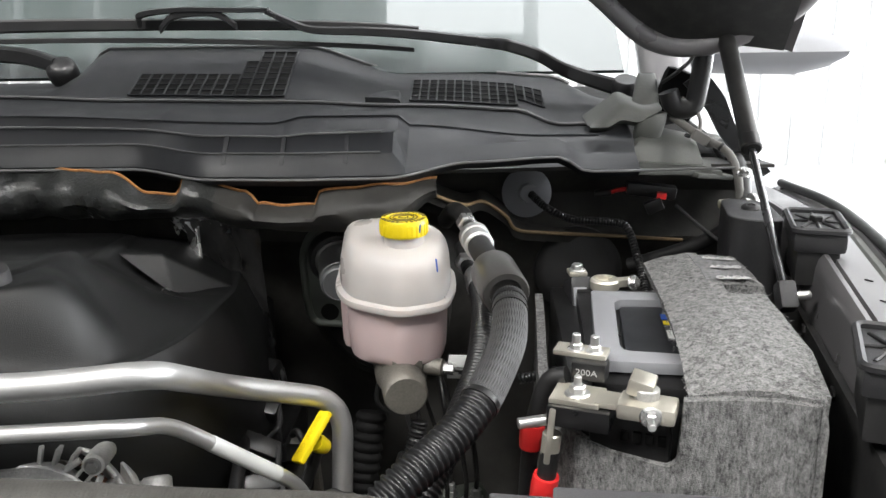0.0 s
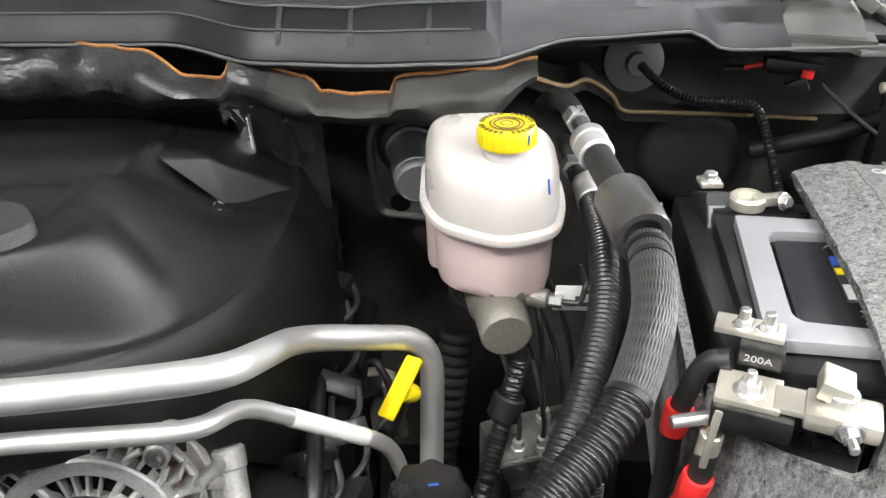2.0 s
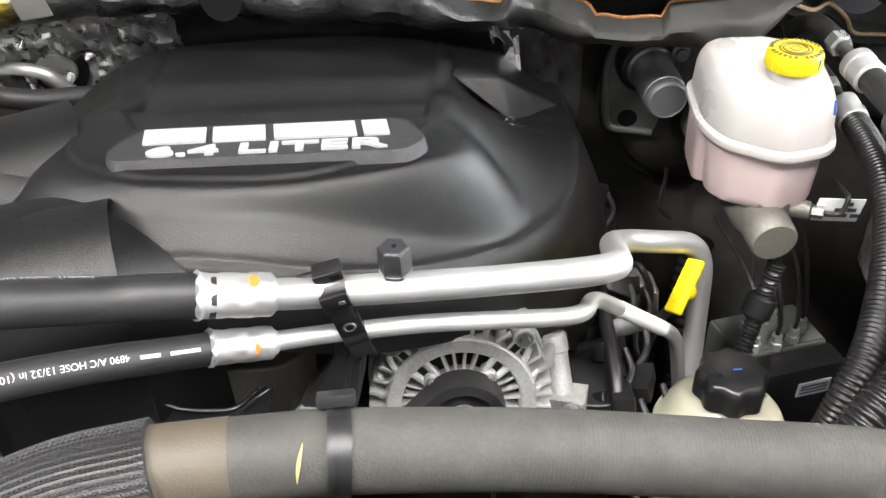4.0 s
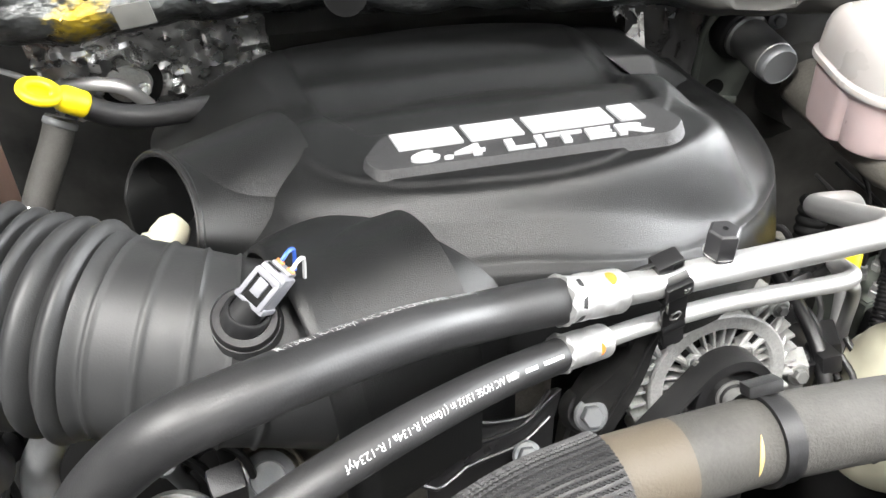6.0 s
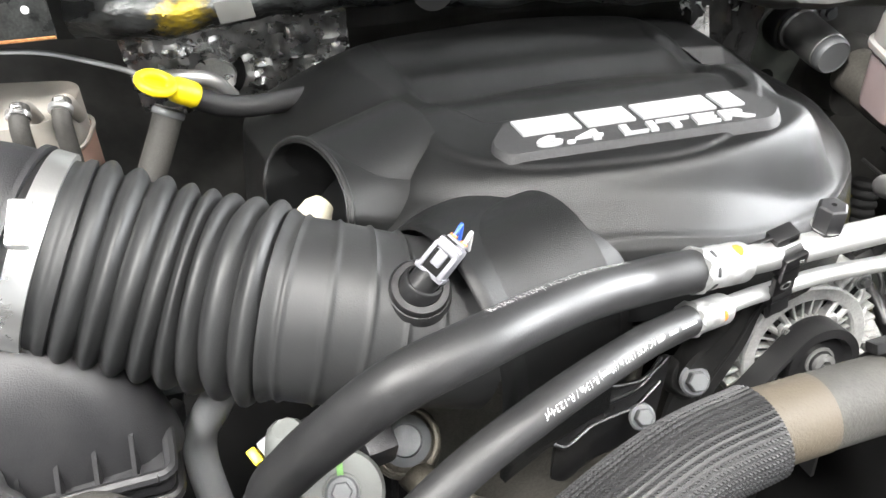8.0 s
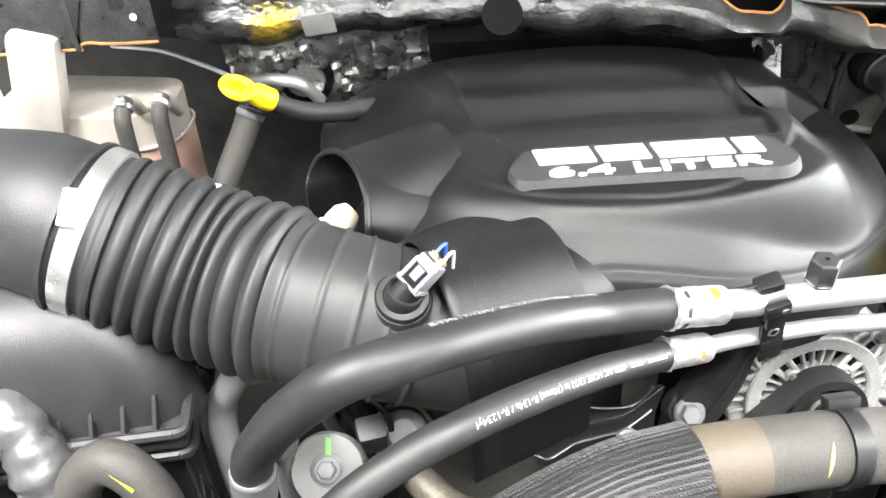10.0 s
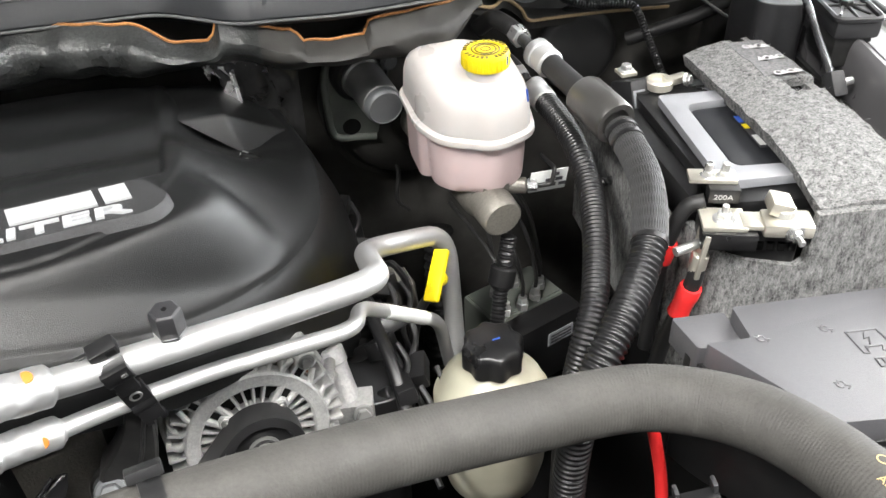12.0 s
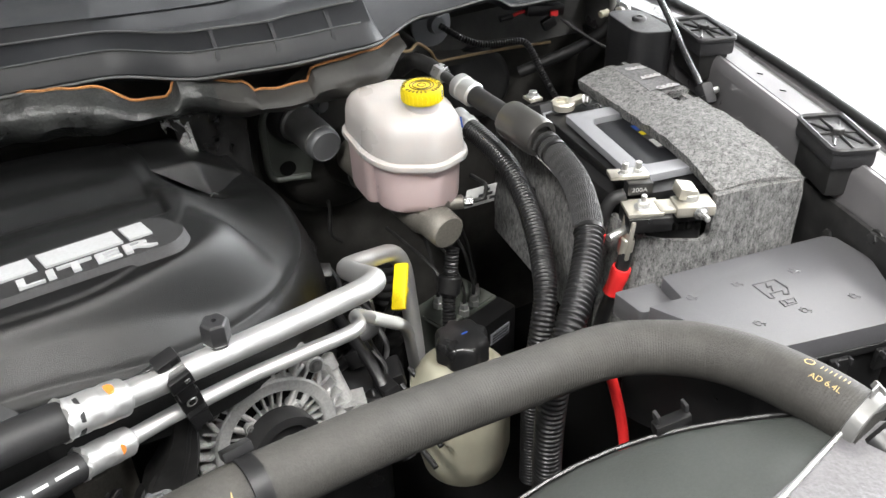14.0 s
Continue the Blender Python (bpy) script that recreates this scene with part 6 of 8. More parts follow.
part("seam", tube([Vector((0.064, 0.276, 1.27)), Vector((-0.06, 0.238, 1.27)), Vector((-0.25, 0.203, 1.268))], 0.002, 8), M_STEEL, rad)
part("outlet_neck", rod((0.062, 0.262, 1.262), (0.074, 0.20, 1.24), 0.019), M_PLASTIC, rad)

# ---- brake fluid reservoir on the master cylinder ----
bmas = thing("brake_master_cylinder", (-0.04, 0.80, 1.15), "grey cast brake master cylinder below its reservoir", "master cylinder")
ma, mb_ = Vector((-0.031, 0.737, 1.183)), Vector((-0.068, 0.95, 1.205))
md = (mb_ - ma).normalized()
part("bore", lathe([(0.0190, 0), (0.0208, 0.002), (0.0215, 0.02), (0.0215, 0.03), (0.0255, 0.042), (0.028, 0.20)], ma, md, 36), M_CASTDARK, bmas)
part("outlet_boss", rod((-0.02, 0.775, 1.198), (0.003, 0.768, 1.198), 0.0085), M_CASTDARK, bmas)
part("outlet_boss", rod((-0.03, 0.775, 1.20), (-0.056, 0.772, 1.203), 0.0075), M_CASTDARK, bmas)
part("top_lug", box((-0.035, 0.79, 1.205), (0.03, 0.06, 0.02), (0, 0, 8), 0.004), M_CASTDARK, bmas)
part("union_nut", rod((0.003, 0.768, 1.198), (0.014, 0.765, 1.198), 0.006, 6), M_STEEL, bmas)
part("brake_pipe", tube(bent([(0.012, 0.765, 1.198), (0.028, 0.762, 1.198), (0.032, 0.765, 1.215), (0.03, 0.80, 1.21)], 0.006), 0.0024, 10), M_DARKSTEEL, bmas)
rs = thing("brake_reservoir", (-0.045, 0.80, 1.20), "milky white brake fluid reservoir with pink fluid and a yellow cap", "fluid reservoir")
RP = rounded([(-0.083, 0.770), (-0.036, 0.748), (0.005, 0.763), (0.011, 0.80), (0.009, 0.84), (-0.022, 0.872), (-0.065, 0.882), (-0.102, 0.864), (-0.098, 0.80)], 0.014, 6)
RC = Vector((-0.045, 0.81))


def grown(outline, d):
    return [((Vector(p) - RC).normalized() * d + Vector(p))[:] for p in outline]


sec = [(-0.004, 1.264), (-0.001, 1.270), (0.0, 1.276), (-0.0015, 1.296), (-0.004, 1.305), (-0.008, 1.3115), (-0.013, 1.3155), (-0.021, 1.3175), (-0.034, 1.3185)]
top = part("upper_half", loft([[(x, y, z + 0.10 * (y - 0.80)) for x, y in grown(RP, d)] for d, z in sec]), M_MILKY, rs)
part("weld_flange", loft([[(x, y, z + 0.10 * (y - 0.80)) for x, y in grown(RP, d)] for d, z in ((0.001, 1.2625), (0.0040, 1.263), (0.0050, 1.2655), (0.0045, 1.2695), (0.001, 1.271))]), M_MILKY, rs)
front_plan = rounded([(-0.092, 0.790), (-0.078, 0.770), (-0.036, 0.753), (0.002, 0.767), (0.008, 0.80), (0.003, 0.842), (-0.05, 0.848), (-0.088, 0.835)], 0.013, 6)
FC = Vector((-0.042, 0.800))
part("fluid_chamber", loft([[(FC.x + (x - FC.x) * k, FC.y + (y - FC.y) * k, z) for x, y in front_plan] for k, z in ((0.60, 1.1985), (0.80, 1.200), (0.92, 1.204), (0.96, 1.212), (0.985, 1.235), (1.0, 1.263))]), M_FLUID, rs, "lower chamber tinted by pink fluid")
part("rear_chamber", loft([[(x, y, z) for x, y in grown(RP, d)] for d, z in ((-0.026, 1.226), (-0.015, 1.228), (-0.009, 1.234), (-0.005, 1.246), (-0.003, 1.268))]), M_FLUID, rs)
rear_plan = rounded([(-0.099, 0.800), (-0.066, 0.795), (-0.046, 0.862), (-0.066, 0.879), (-0.100, 0.862)], 0.012, 6)
part("rear_chamber", loft([[(-0.078 + (x + 0.078) * k, 0.84 + (y - 0.84) * k, z) for x, y in rear_plan] for k, z in ((0.70, 1.203), (0.90, 1.205), (0.96, 1.212), (1.0, 1.262))]), M_FLUID, rs)
part("neck", lathe([(0.019, 1.312), (0.019, 1.330)], (-0.033, 0.792, 0), (0, 0, 1), 30), M_MILKY, rs)
cap = part("cap", lathe([(0.0205, 1.3245), (0.0222, 1.3255), (0.0225, 1.3380), (0.0212, 1.3405), (0.017, 1.341), (0.0165, 1.3395), (0.008, 1.3395), (0.0075, 1.341), (0, 1.341)], (-0.033, 0.792, 0), (0, 0, 1), 40), M_YELLOW, rs, "yellow screw cap with dark print")
for k in range(28):
    a = 2 * math.pi * k / 28
    part("grip", box((-0.033 + 0.0223 * math.cos(a), 0.792 + 0.0223 * math.sin(a), 1.3318), (0.0016, 0.0022, 0.0105), (0, 0, math.degrees(a)), 0.0004), M_YELLOW, cap)
    if k % 7:
        part("print_bar", box((-0.033 + 0.0195 * math.cos(a), 0.792 + 0.0195 * math.sin(a), 1.3412), (0.0036, 0.0022, 0.0006), (0, 0, math.degrees(a)), 0), M_YELLOWDK, cap)
for r in (0.0045, 0.0098, 0.013):
    pts = [Vector((-0.033 + r * math.cos(2 * math.pi * k / 28), 0.792 + r * math.sin(2 * math.pi * k / 28), 1.3410)) for k in range(29)]
    part("print_ring", tube(pts, 0.0007, 4, False), M_YELLOWDK, cap)
part("ink_mark", tube([Vector((-0.0020, 0.7620, 1.309)), Vector((-0.0008, 0.7605, 1.297))], 0.0009, 6), M_BLUE, rs)
part("ink_mark", tube([Vector((-0.0165, 0.7765, 1.338)), Vector((-0.0175, 0.7755, 1.330))], 0.0009, 6), M_BLUE, rs)

# ---- hydraulic accumulator with its bracket, at the bulkhead ----
ha = thing("accumulator", (-0.118, 0.95, 1.2), "dull grey cylinder held by a dark bracket plate at the bulkhead", "accumulator")
h0, h1 = Vector((-0.113, 0.900, 1.238)), Vector((-0.135, 1.02, 1.250))
part("cylinder", lathe([(0.0, 0.0), (0.0185, 0.0), (0.0205, 0.0015), (0.0212, 0.004), (0.0212, 0.010), (0.0222, 0.011), (0.0228, 0.062), (0.0255, 0.064), (0.0258, 0.068), (0.0245, 0.070), (0.026, 0.10), (0.026, 0.12)], h0, h1 - h0, 40), M_DULLGREY, ha, "dull grey metal cylinder")
part("end_rim", lathe([(0.0180, -0.0004), (0.0186, -0.0012), (0.0204, 0.0006), (0.0214, 0.004), (0.0213, 0.009)], h0, h1 - h0, 40), M_ZINC, ha, "bright end rim")
part("rubber_ring", lathe([(0.0262, 0.068), (0.030, 0.069), (0.0335, 0.074), (0.0335, 0.088), (0.028, 0.094)], h0, h1 - h0, 36), M_RUBBER, ha)
out_ = rounded([(-0.168, 1.262), (-0.152, 1.290), (-0.085, 1.286), (-0.100, 1.215), (-0.110, 1.163), (-0.164, 1.172)], 0.008, 4)
own = loft([[(x, 0.985 - 0.12 * (z - 1.22) + o, z - 0.010) for x, z in out_] for o in (0.0, 0.005)])
pl = part("plate", own, M_PLATE, ha, "dark stamped bracket plate")
part("plate_flange", tube(spline([(-0.145, 0.970, 1.285), (-0.160, 0.974, 1.268), (-0.168, 0.980, 1.245), (-0.168, 0.984, 1.21), (-0.166, 0.988, 1.175), (-0.158, 0.990, 1.160), (-0.135, 0.990, 1.157), (-0.112, 0.990, 1.154)]), 0.0045, 10), M_PLATE, pl)
part("plate_hole", lathe([(0.011, 0), (0.011, 0.001), (0, 0.0011)], (-0.141, 0.9885, 1.173), (0, -1, -0.1), 24), M_HOLE, pl)
part("plate_bolt", lathe([(0.009, 0), (0.010, 0.004), (0.006, 0.006), (0.006, 0.012), (0, 0.012)], (-0.095, 0.966, 1.262), (0, -1, 0.1), 18), M_ZINC, pl)
part("edge_wire", tube(spline([(-0.10, 1.015, 1.13), (-0.085, 1.01, 1.09), (-0.09, 1.0, 1.05), (-0.075, 1.0, 1.03)]), 0.003, 8), M_DARKSTEEL, ha)

# ---- pressure lines with damper and corrugated loom hoses ----
dm = thing("pressure_damper", (0.055, 0.75, 1.25), "black cylindrical damper sleeve on the power steering line", "damper")
d0, d1 = Vector((0.060, 0.690, 1.297)), Vector((0.046, 0.765, 1.304))
dd = (d1 - d0).normalized()
part("sleeve", lathe([(0.0135, 0.010), (0.0142, 0.0055), (0.0195, 0.005), (0.0208, 0.008), (0.0208, 0.055), (0.0198, 0.058), (0.0125, 0.0585)], d0, dd, 36), M_DAMPER, dm)
part("hose", rod(d0 + dd * 0.05, d0 + dd * 0.125, 0.0115, 24), M_RUBBER, dm)
part("crimp", lathe([(0.0125, 0.118), (0.0145, 0.120), (0.0145, 0.130), (0.0135, 0.131), (0.0135, 0.137), (0.0150, 0.138), (0.0150, 0.147), (0.0125, 0.150), (0.007, 0.152)], d0, dd, 28), M_ALU, dm)
part("line", rod(d0 + dd * 0.15, d0 + dd * 0.20, 0.0062, 14), M_DARKSTEEL, dm)
part("nut", lathe([(0.0085, 0.176), (0.0108, 0.177), (0.0108, 0.190), (0.0085, 0.191)], d0, dd, 6), M_STEEL, dm, smooth=25)
part("elbow", tube(spline([d0 + dd * 0.185, d0 + dd * 0.21, d0 + dd * 0.23 + Vector((-0.006, 0, -0.002)), d0 + dd * 0.25 + Vector((-0.012, 0.0, -0.02))]), 0.0095, 14), M_DARKSTEEL, dm)
e2 = Vector((0.028, 0.835, 1.268))
part("second_nut", lathe([(0.0085, 0.0), (0.0105, 0.001), (0.0105, 0.012), (0.0085, 0.013)], e2 + Vector((-0.004, 0.03, 0.008)), (0.1, -1, -0.2), 6), M_STEEL, dm, smooth=25)
part("second_elbow", tube(spline([e2 + Vector((0.0, 0.01, 0.003)), e2 + Vector((-0.005, 0.04, 0.012)), e2 + Vector((-0.008, 0.07, 0.01))]), 0.0075, 12), M_DARKSTEEL, dm)


def loom(name, pts, r, label, pitch=0.0046, depth=0.0014, smooth_to=0.0, braid=0.0):
    """A ribbed split loom along the path; the first stretch may be braided sleeve."""
    t = thing(name, pts[0], label, "loom hose", "loom hoses")
    path = spline(pts, 14)
    full = even(path, pitch / 6)
    n = int(braid / (pitch / 6))
    if n:
        b = full[:n]
        part("braided_sleeve", tube(b[::4], r * 0.98, 28), M_SLEEVE, t, "braided black sleeve")
        B = b[::3]
        F = frames_along(B)
        for s in (1, -1):
            for k in range(40):
                pts2, d = [], 0.0
                for i, (p, (tt, nn, bb)) in enumerate(zip(B, F)):
                    d += (p - B[i - 1]).length if i else 0
                    a = 2 * math.pi * k / 40 + s * d * 7
                    pts2.append(p + (nn * math.cos(a) + bb * math.sin(a)) * r * 0.985)
                part("strand", tube(pts2[::2], 0.00055, 4, False), M_BRAID, t)
        for w in (0.006, 0.018, braid - 0.004):
            i = int(w / (pitch / 6))
            part("tie", tube(full[i:i + 6], r * 1.07, 24), M_PLASTIC, t)
        full = full[n:]
    part("ribbed_loom", tube(full, lambda s: r - depth + depth * min(1, max(0, 1.3 * math.sin(2 * math.pi * s / pitch) + 0.5)), 26), M_LOOM, t, smooth=60)
    return t


loom("loom_hose", [(0.0615, 0.692, 1.294), (0.0605, 0.66, 1.289), (0.0575, 0.63, 1.283), (0.049, 0.60, 1.275), (0.034, 0.566, 1.262), (0.012, 0.538, 1.247), (-0.012, 0.512, 1.236), (-0.034, 0.493, 1.220), (-0.05, 0.482, 1.19), (-0.06, 0.475, 1.12), (-0.06, 0.47, 1.0)], 0.0140,
     "thick black loom hose with a braided upper stretch", 0.0052, 0.0021, braid=0.135)
th = loom("loom_hose", [(0.038, 0.83, 1.262), (0.0415, 0.79, 1.259), (0.042, 0.76, 1.256), (0.041, 0.73, 1.251), (0.038, 0.70, 1.241), (0.032, 0.67, 1.231), (0.023, 0.64, 1.221), (0.012, 0.61, 1.207), (-0.002, 0.58, 1.193), (-0.018, 0.56, 1.165), (-0.03, 0.55, 1.1), (-0.035, 0.54, 0.98)], 0.0122,
          "thin black corrugated loom hose", 0.0042, 0.0013)
part("crimp", lathe([(0.0115, 0.0), (0.0130, 0.001), (0.0130, 0.010), (0.0122, 0.011), (0.0122, 0.018), (0.0135, 0.019), (0.0135, 0.028), (0.0115, 0.03)], (0.036, 0.848, 1.265), (0.12, -0.95, -0.15), 26), M_ALU, th)

# ---- yellow fluid dipstick handle beside the pipes ----
dy = thing("dipstick", (-0.112, 0.69, 1.12), "yellow bar handle engine oil dipstick beside the pipes", "dipstick")
own = box((0, 0, 0), (0.016, 0.006, 0.052), bevel=0.0025)
pa, pb = Vector((-0.1235, 0.672, 1.150)), Vector((-0.1005, 0.711, 1.183))
q = (pb - pa).to_track_quat("Z", "X").to_matrix().to_4x4()
bmesh.ops.transform(own, matrix=Matrix.Translation((pa + pb) / 2) @ q @ pose(0, 0, 0, 0, 0, 70), verts=own.verts)
hd = part("handle", own, M_YELLOW, dy)
HM = Matrix.Translation((pa + pb) / 2) @ q @ pose(0, 0, 0, 0, 0, 70)
hz, hn_ = (HM.to_3x3() @ Vector((0, 0, -1))).normalized(), (HM.to_3x3() @ Vector((0, 1, 0))).normalized()
hn_ = hn_ if hn_.y < 0 else -hn_
hm = Matrix((hz, hn_.cross(hz), hn_)).transposed().to_4x4()
hm.translation = (pa + pb) / 2 + hn_ * 0.0028 - hz * 0.019 - hn_.cross(hz) * 0.0030
part("moulded_lettering", lettering("ENGINE OIL", 0.0070, hm, 0.0004, 0.038), M_YELLOWSHADE, hd, "moulded lettering ENGINE OIL")
part("grip_boss", lathe([(0.0075, -0.006), (0.0085, 0), (0.007, 0.010)], (-0.108, 0.70, 1.155), (0.3, 0.5, -0.5), 18), M_YELLOW, dy)
part("tube", tube(spline([(-0.108, 0.702, 1.152), (-0.115, 0.71, 1.13), (-0.13, 0.72, 1.08), (-0.14, 0.73, 0.95)]), 0.005, 10), M_DARKSTEEL, dy)

# ---- power steering reservoir ----
ps = thing("steering_fluid_reservoir", (-0.085, 0.60, 1.0), "cream plastic power steering reservoir with a black fluted cap", "fluid reservoir")
PC = (-0.084, 0.603, 0)
part("bottle", lathe([(0.03, 0.965), (0.045, 0.98), (0.051, 1.01), (0.051, 1.080), (0.055, 1.083), (0.055, 1.090), (0.051, 1.093), (0.047, 1.106), (0.034, 1.120), (0.023, 1.126), (0.021, 1.130)], PC, (0, 0, 1), 40), M_CREAM, ps)
own = bmesh.new()
sec = []
for r, z in ((0.0245, 1.128), (0.0268, 1.130), (0.0268, 1.149), (0.0250, 1.154), (0.0225, 1.1555)):
    sec.append([(PC[0] + (r + 0.0017 * math.cos(8 * a)) * math.cos(a), PC[1] + (r + 0.0017 * math.cos(8 * a)) * math.sin(a), z) for a in [2 * math.pi * k / 64 for k in range(64)]])
cp = part("cap", loft(sec), M_PLASTIC, ps, "black fluted cap")
part("cap_mark", box((PC[0] + 0.003, PC[1] + 0.0, 1.1562), (0.007, 0.0014, 0.0006), (0, 0, 10), 0), M_BLUE, cp)


# ---- brake control module ----
am = thing("brake_control_module", (0.03, 0.80, 0.9), "dark metal brake control module with steel unions", "control module")
ab_ = pose(0.006, 0.788, 0.995, 0, 0, 20)


def local_box(m, at, size, bevel=0.002, turn=(0, 0, 0)):
    own = box(at, size, turn, bevel)
    bmesh.ops.transform(own, matrix=m, verts=own.verts)
    return own


part("block", local_box(ab_, (0, 0.010, 0.0), (0.10, 0.062, 0.07), 0.004), M_PLATE, am)
part("top_plate", local_box(ab_, (0, 0.010, 0.0355), (0.092, 0.056, 0.002), 0.0008), M_PLATE, am)
part("valve_driver", local_box(ab_, (0.0, -0.0365, -0.012), (0.104, 0.03, 0.092), 0.004), M_PLASTIC, am)
part("sticker", local_box(ab_, (0.020, -0.0522, 0.006), (0.036, 0.001, 0.018), 0), M_GREYPLASTIC, am)
for k in range(3):
    part("print_bar", local_box(ab_, (0.020, -0.0530, 0.0105 - 0.0045 * k), (0.030, 0.0006, 0.0022), 0), M_INK, am)
for k, (dx, dy_) in enumerate(((-0.03, -0.012), (-0.008, -0.016), (0.014, -0.012), (0.03, 0.0), (-0.02, 0.018), (0.008, 0.02))):
    p = ab_ @ Vector((dx, dy_, 0.035))
    part("union", lathe([(0.0072, 0), (0.0072, 0.009), (0.0055, 0.010), (0.0055, 0.017), (0.003, 0.018)], p, (0, 0, 1), 6), M_ALU, am, smooth=25)
    part("line", tube(spline([p + Vector((0, 0, 0.015)), p + Vector((0, 0.004, 0.04)), p + Vector((-0.01, 0.03, 0.07 + 0.01 * k)), p + Vector((-0.03, 0.12, 0.08 + 0.012 * k))]), 0.0024, 8), M_DARKSTEEL, am)
tg = thing("warning_tag", (0.02, 0.76, 1.19), "white paper tag with dark print tied to a brake pipe", "tag")
part("paper", box((0.028, 0.772, 1.197), (0.042, 0.0012, 0.026), (8, 4, 6), 0.0004), M_WHITE, tg)
for k in range(9):
    part("print_bar", box((0.014 + 0.0036 * k, 0.7705, 1.204 - 0.006 * (k % 3)), (0.008, 0.0004, 0.0040), (8, 4, 6), 0), M_INK, tg)
hl = thing("wiring_loom", (-0.02, 0.72, 1.0), "dark ribbed wiring loom below the master cylinder", "wiring loom")
part("loom", tube(even(spline([(-0.020, 0.752, 1.15), (-0.034, 0.735, 1.09), (-0.052, 0.70, 1.03), (-0.065, 0.68, 0.95)]), 0.0012), lambda s: 0.0078 + 0.001 * math.sin(s * 1500), 14), M_PLASTIC, hl)
part("grommet", lathe([(0.012, 0), (0.014, 0.002), (0.014, 0.02), (0.010, 0.024)], (-0.027, 0.744, 1.118), (-0.3, -0.3, -0.9)), M_PLASTIC, hl)

sb_ = thing("steering_shaft_boot", (-0.045, 0.78, 0.9), "black ribbed rubber boot below the master cylinder", "boot")
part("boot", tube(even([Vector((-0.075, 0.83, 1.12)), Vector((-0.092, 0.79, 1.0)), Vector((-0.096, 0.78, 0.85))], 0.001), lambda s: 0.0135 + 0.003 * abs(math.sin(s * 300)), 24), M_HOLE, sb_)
bl = thing("drive_belt", (-0.33, 0.53, 1.1), "dull black ribbed drive belt round the alternator pulley", "belt")
run = Vector((-0.70, 0.0, -0.72))
run = (run - aa * run.dot(aa)).normalized()
out_ = run.cross(aa).normalized()
out_ = out_ if out_.z > 0 else -out_
pts = [AC + aa * 0.021 + (out_ * math.cos(a) - run * math.sin(a)) * 0.0318 for a in [math.pi * k / 18 for k in range(19)]]
pts = [pts[0] + run * d for d in (0.16, 0.12, 0.08, 0.04)] + pts + [pts[-1] + Vector((0.0, 0.0, -0.05)), pts[-1] + Vector((0.006, 0.0, -0.12))]
part("belt", sheet([[p + aa * h for p in pts] for h in (0.011, 0.0035, -0.0035, -0.011)], 0.003), M_RUBBER, bl, smooth=60)
ah = thing("alternator_bracket", (-0.40, 0.52, 1.1), "black cast arm holding the alternator and lines", "bracket")
edge_r = spline([(-0.3494, 0.515, 1.2491), (-0.3544, 0.515, 1.2354), (-0.3577, 0.515, 1.2097), (-0.365, 0.515, 1.1808), (-0.3777, 0.515, 1.1422), (-0.3858, 0.515, 1.0956)], 6)
edge_l = spline([(-0.3707, 0.513, 1.2500), (-0.3765, 0.513, 1.2300), (-0.388, 0.513, 1.2097), (-0.4014, 0.513, 1.1912), (-0.4116, 0.513, 1.1512), (-0.4137, 0.513, 1.0965)], 6)
part("arm", loft([[a, a.lerp(b, 0.06) + Vector((0, -0.003, 0)), a.lerp(b, 0.94) + Vector((0, -0.003, 0)), b, b + Vector((0, 0.018, 0)), a + Vector((0, 0.018, 0))] for a, b in zip(edge_l, edge_r)]), M_DARKSTEEL, ah, smooth=30)
part("arm_rib", tube([a.lerp(b, 0.66) + Vector((0, -0.003, 0)) for a, b in zip(edge_l, edge_r)], 0.0016, 8), M_DARKSTEEL, ah)
part("arm_rib", tube([b + Vector((-0.001, 0.001, 0)) for b in edge_r], 0.0016, 8), M_DARKSTEEL, ah)
part("bolt_boss", lathe([(0.018, -0.012), (0.0155, -0.001), (0.0140, 0.0005), (0, 0.0005)], (-0.3965, 0.5135, 1.1745), (0.05, -0.8, 0.6), 24), M_DARKSTEEL, ah)

rc = thing("red_cable", (0.005, 0.465, 1.05), "red starter cable below the radiator hose", "cable")
part("cable", tube(spline([(-0.005, 0.482, 1.20), (0.004, 0.466, 1.155), (0.012, 0.455, 1.10), (0.018, 0.45, 1.02), (0.02, 0.45, 0.92)]), 0.0052, 12), M_RED, rc)

# ---- battery in its felt jacket ----
bt = thing("battery", (0.17, 0.70, 1.08), "black battery with a grey carry handle frame", "battery")


def quad_prism(c, z0, z1, bevel):
    return prism(c, z0, z1, bevel)


part("case", quad_prism([(0.105, 0.585), (0.235, 0.555), (0.262, 0.835), (0.112, 0.855)], 1.08, 1.25, 0.004), M_PLASTIC, bt)
part("lid", quad_prism([(0.118, 0.600), (0.225, 0.58), (0.25, 0.80), (0.132, 0.81)], 1.25, 1.262, 0.003), M_PLASTIC, bt)
part("handle_frame", prism(rounded([(0.124, 0.615), (0.197, 0.606), (0.196, 0.626), (0.150, 0.634), (0.146, 0.642), (0.158, 0.742), (0.164, 0.750), (0.205, 0.748), (0.207, 0.768), (0.142, 0.776)], 0.004, 3), 1.264, 1.273, 0.002), M_GREYPLASTIC, bt, "grey plastic handle frame")
part("top_panel", prism(rounded([(0.150, 0.638), (0.21, 0.628), (0.222, 0.742), (0.163, 0.746)], 0.006, 3), 1.262, 1.268, 0.0015), M_COWL, bt)
lb = part("warning_label", box((0.196, 0.690, 1.2695), (0.010, 0.060, 0.0008), (0, 0, -6), 0), M_INK, bt)
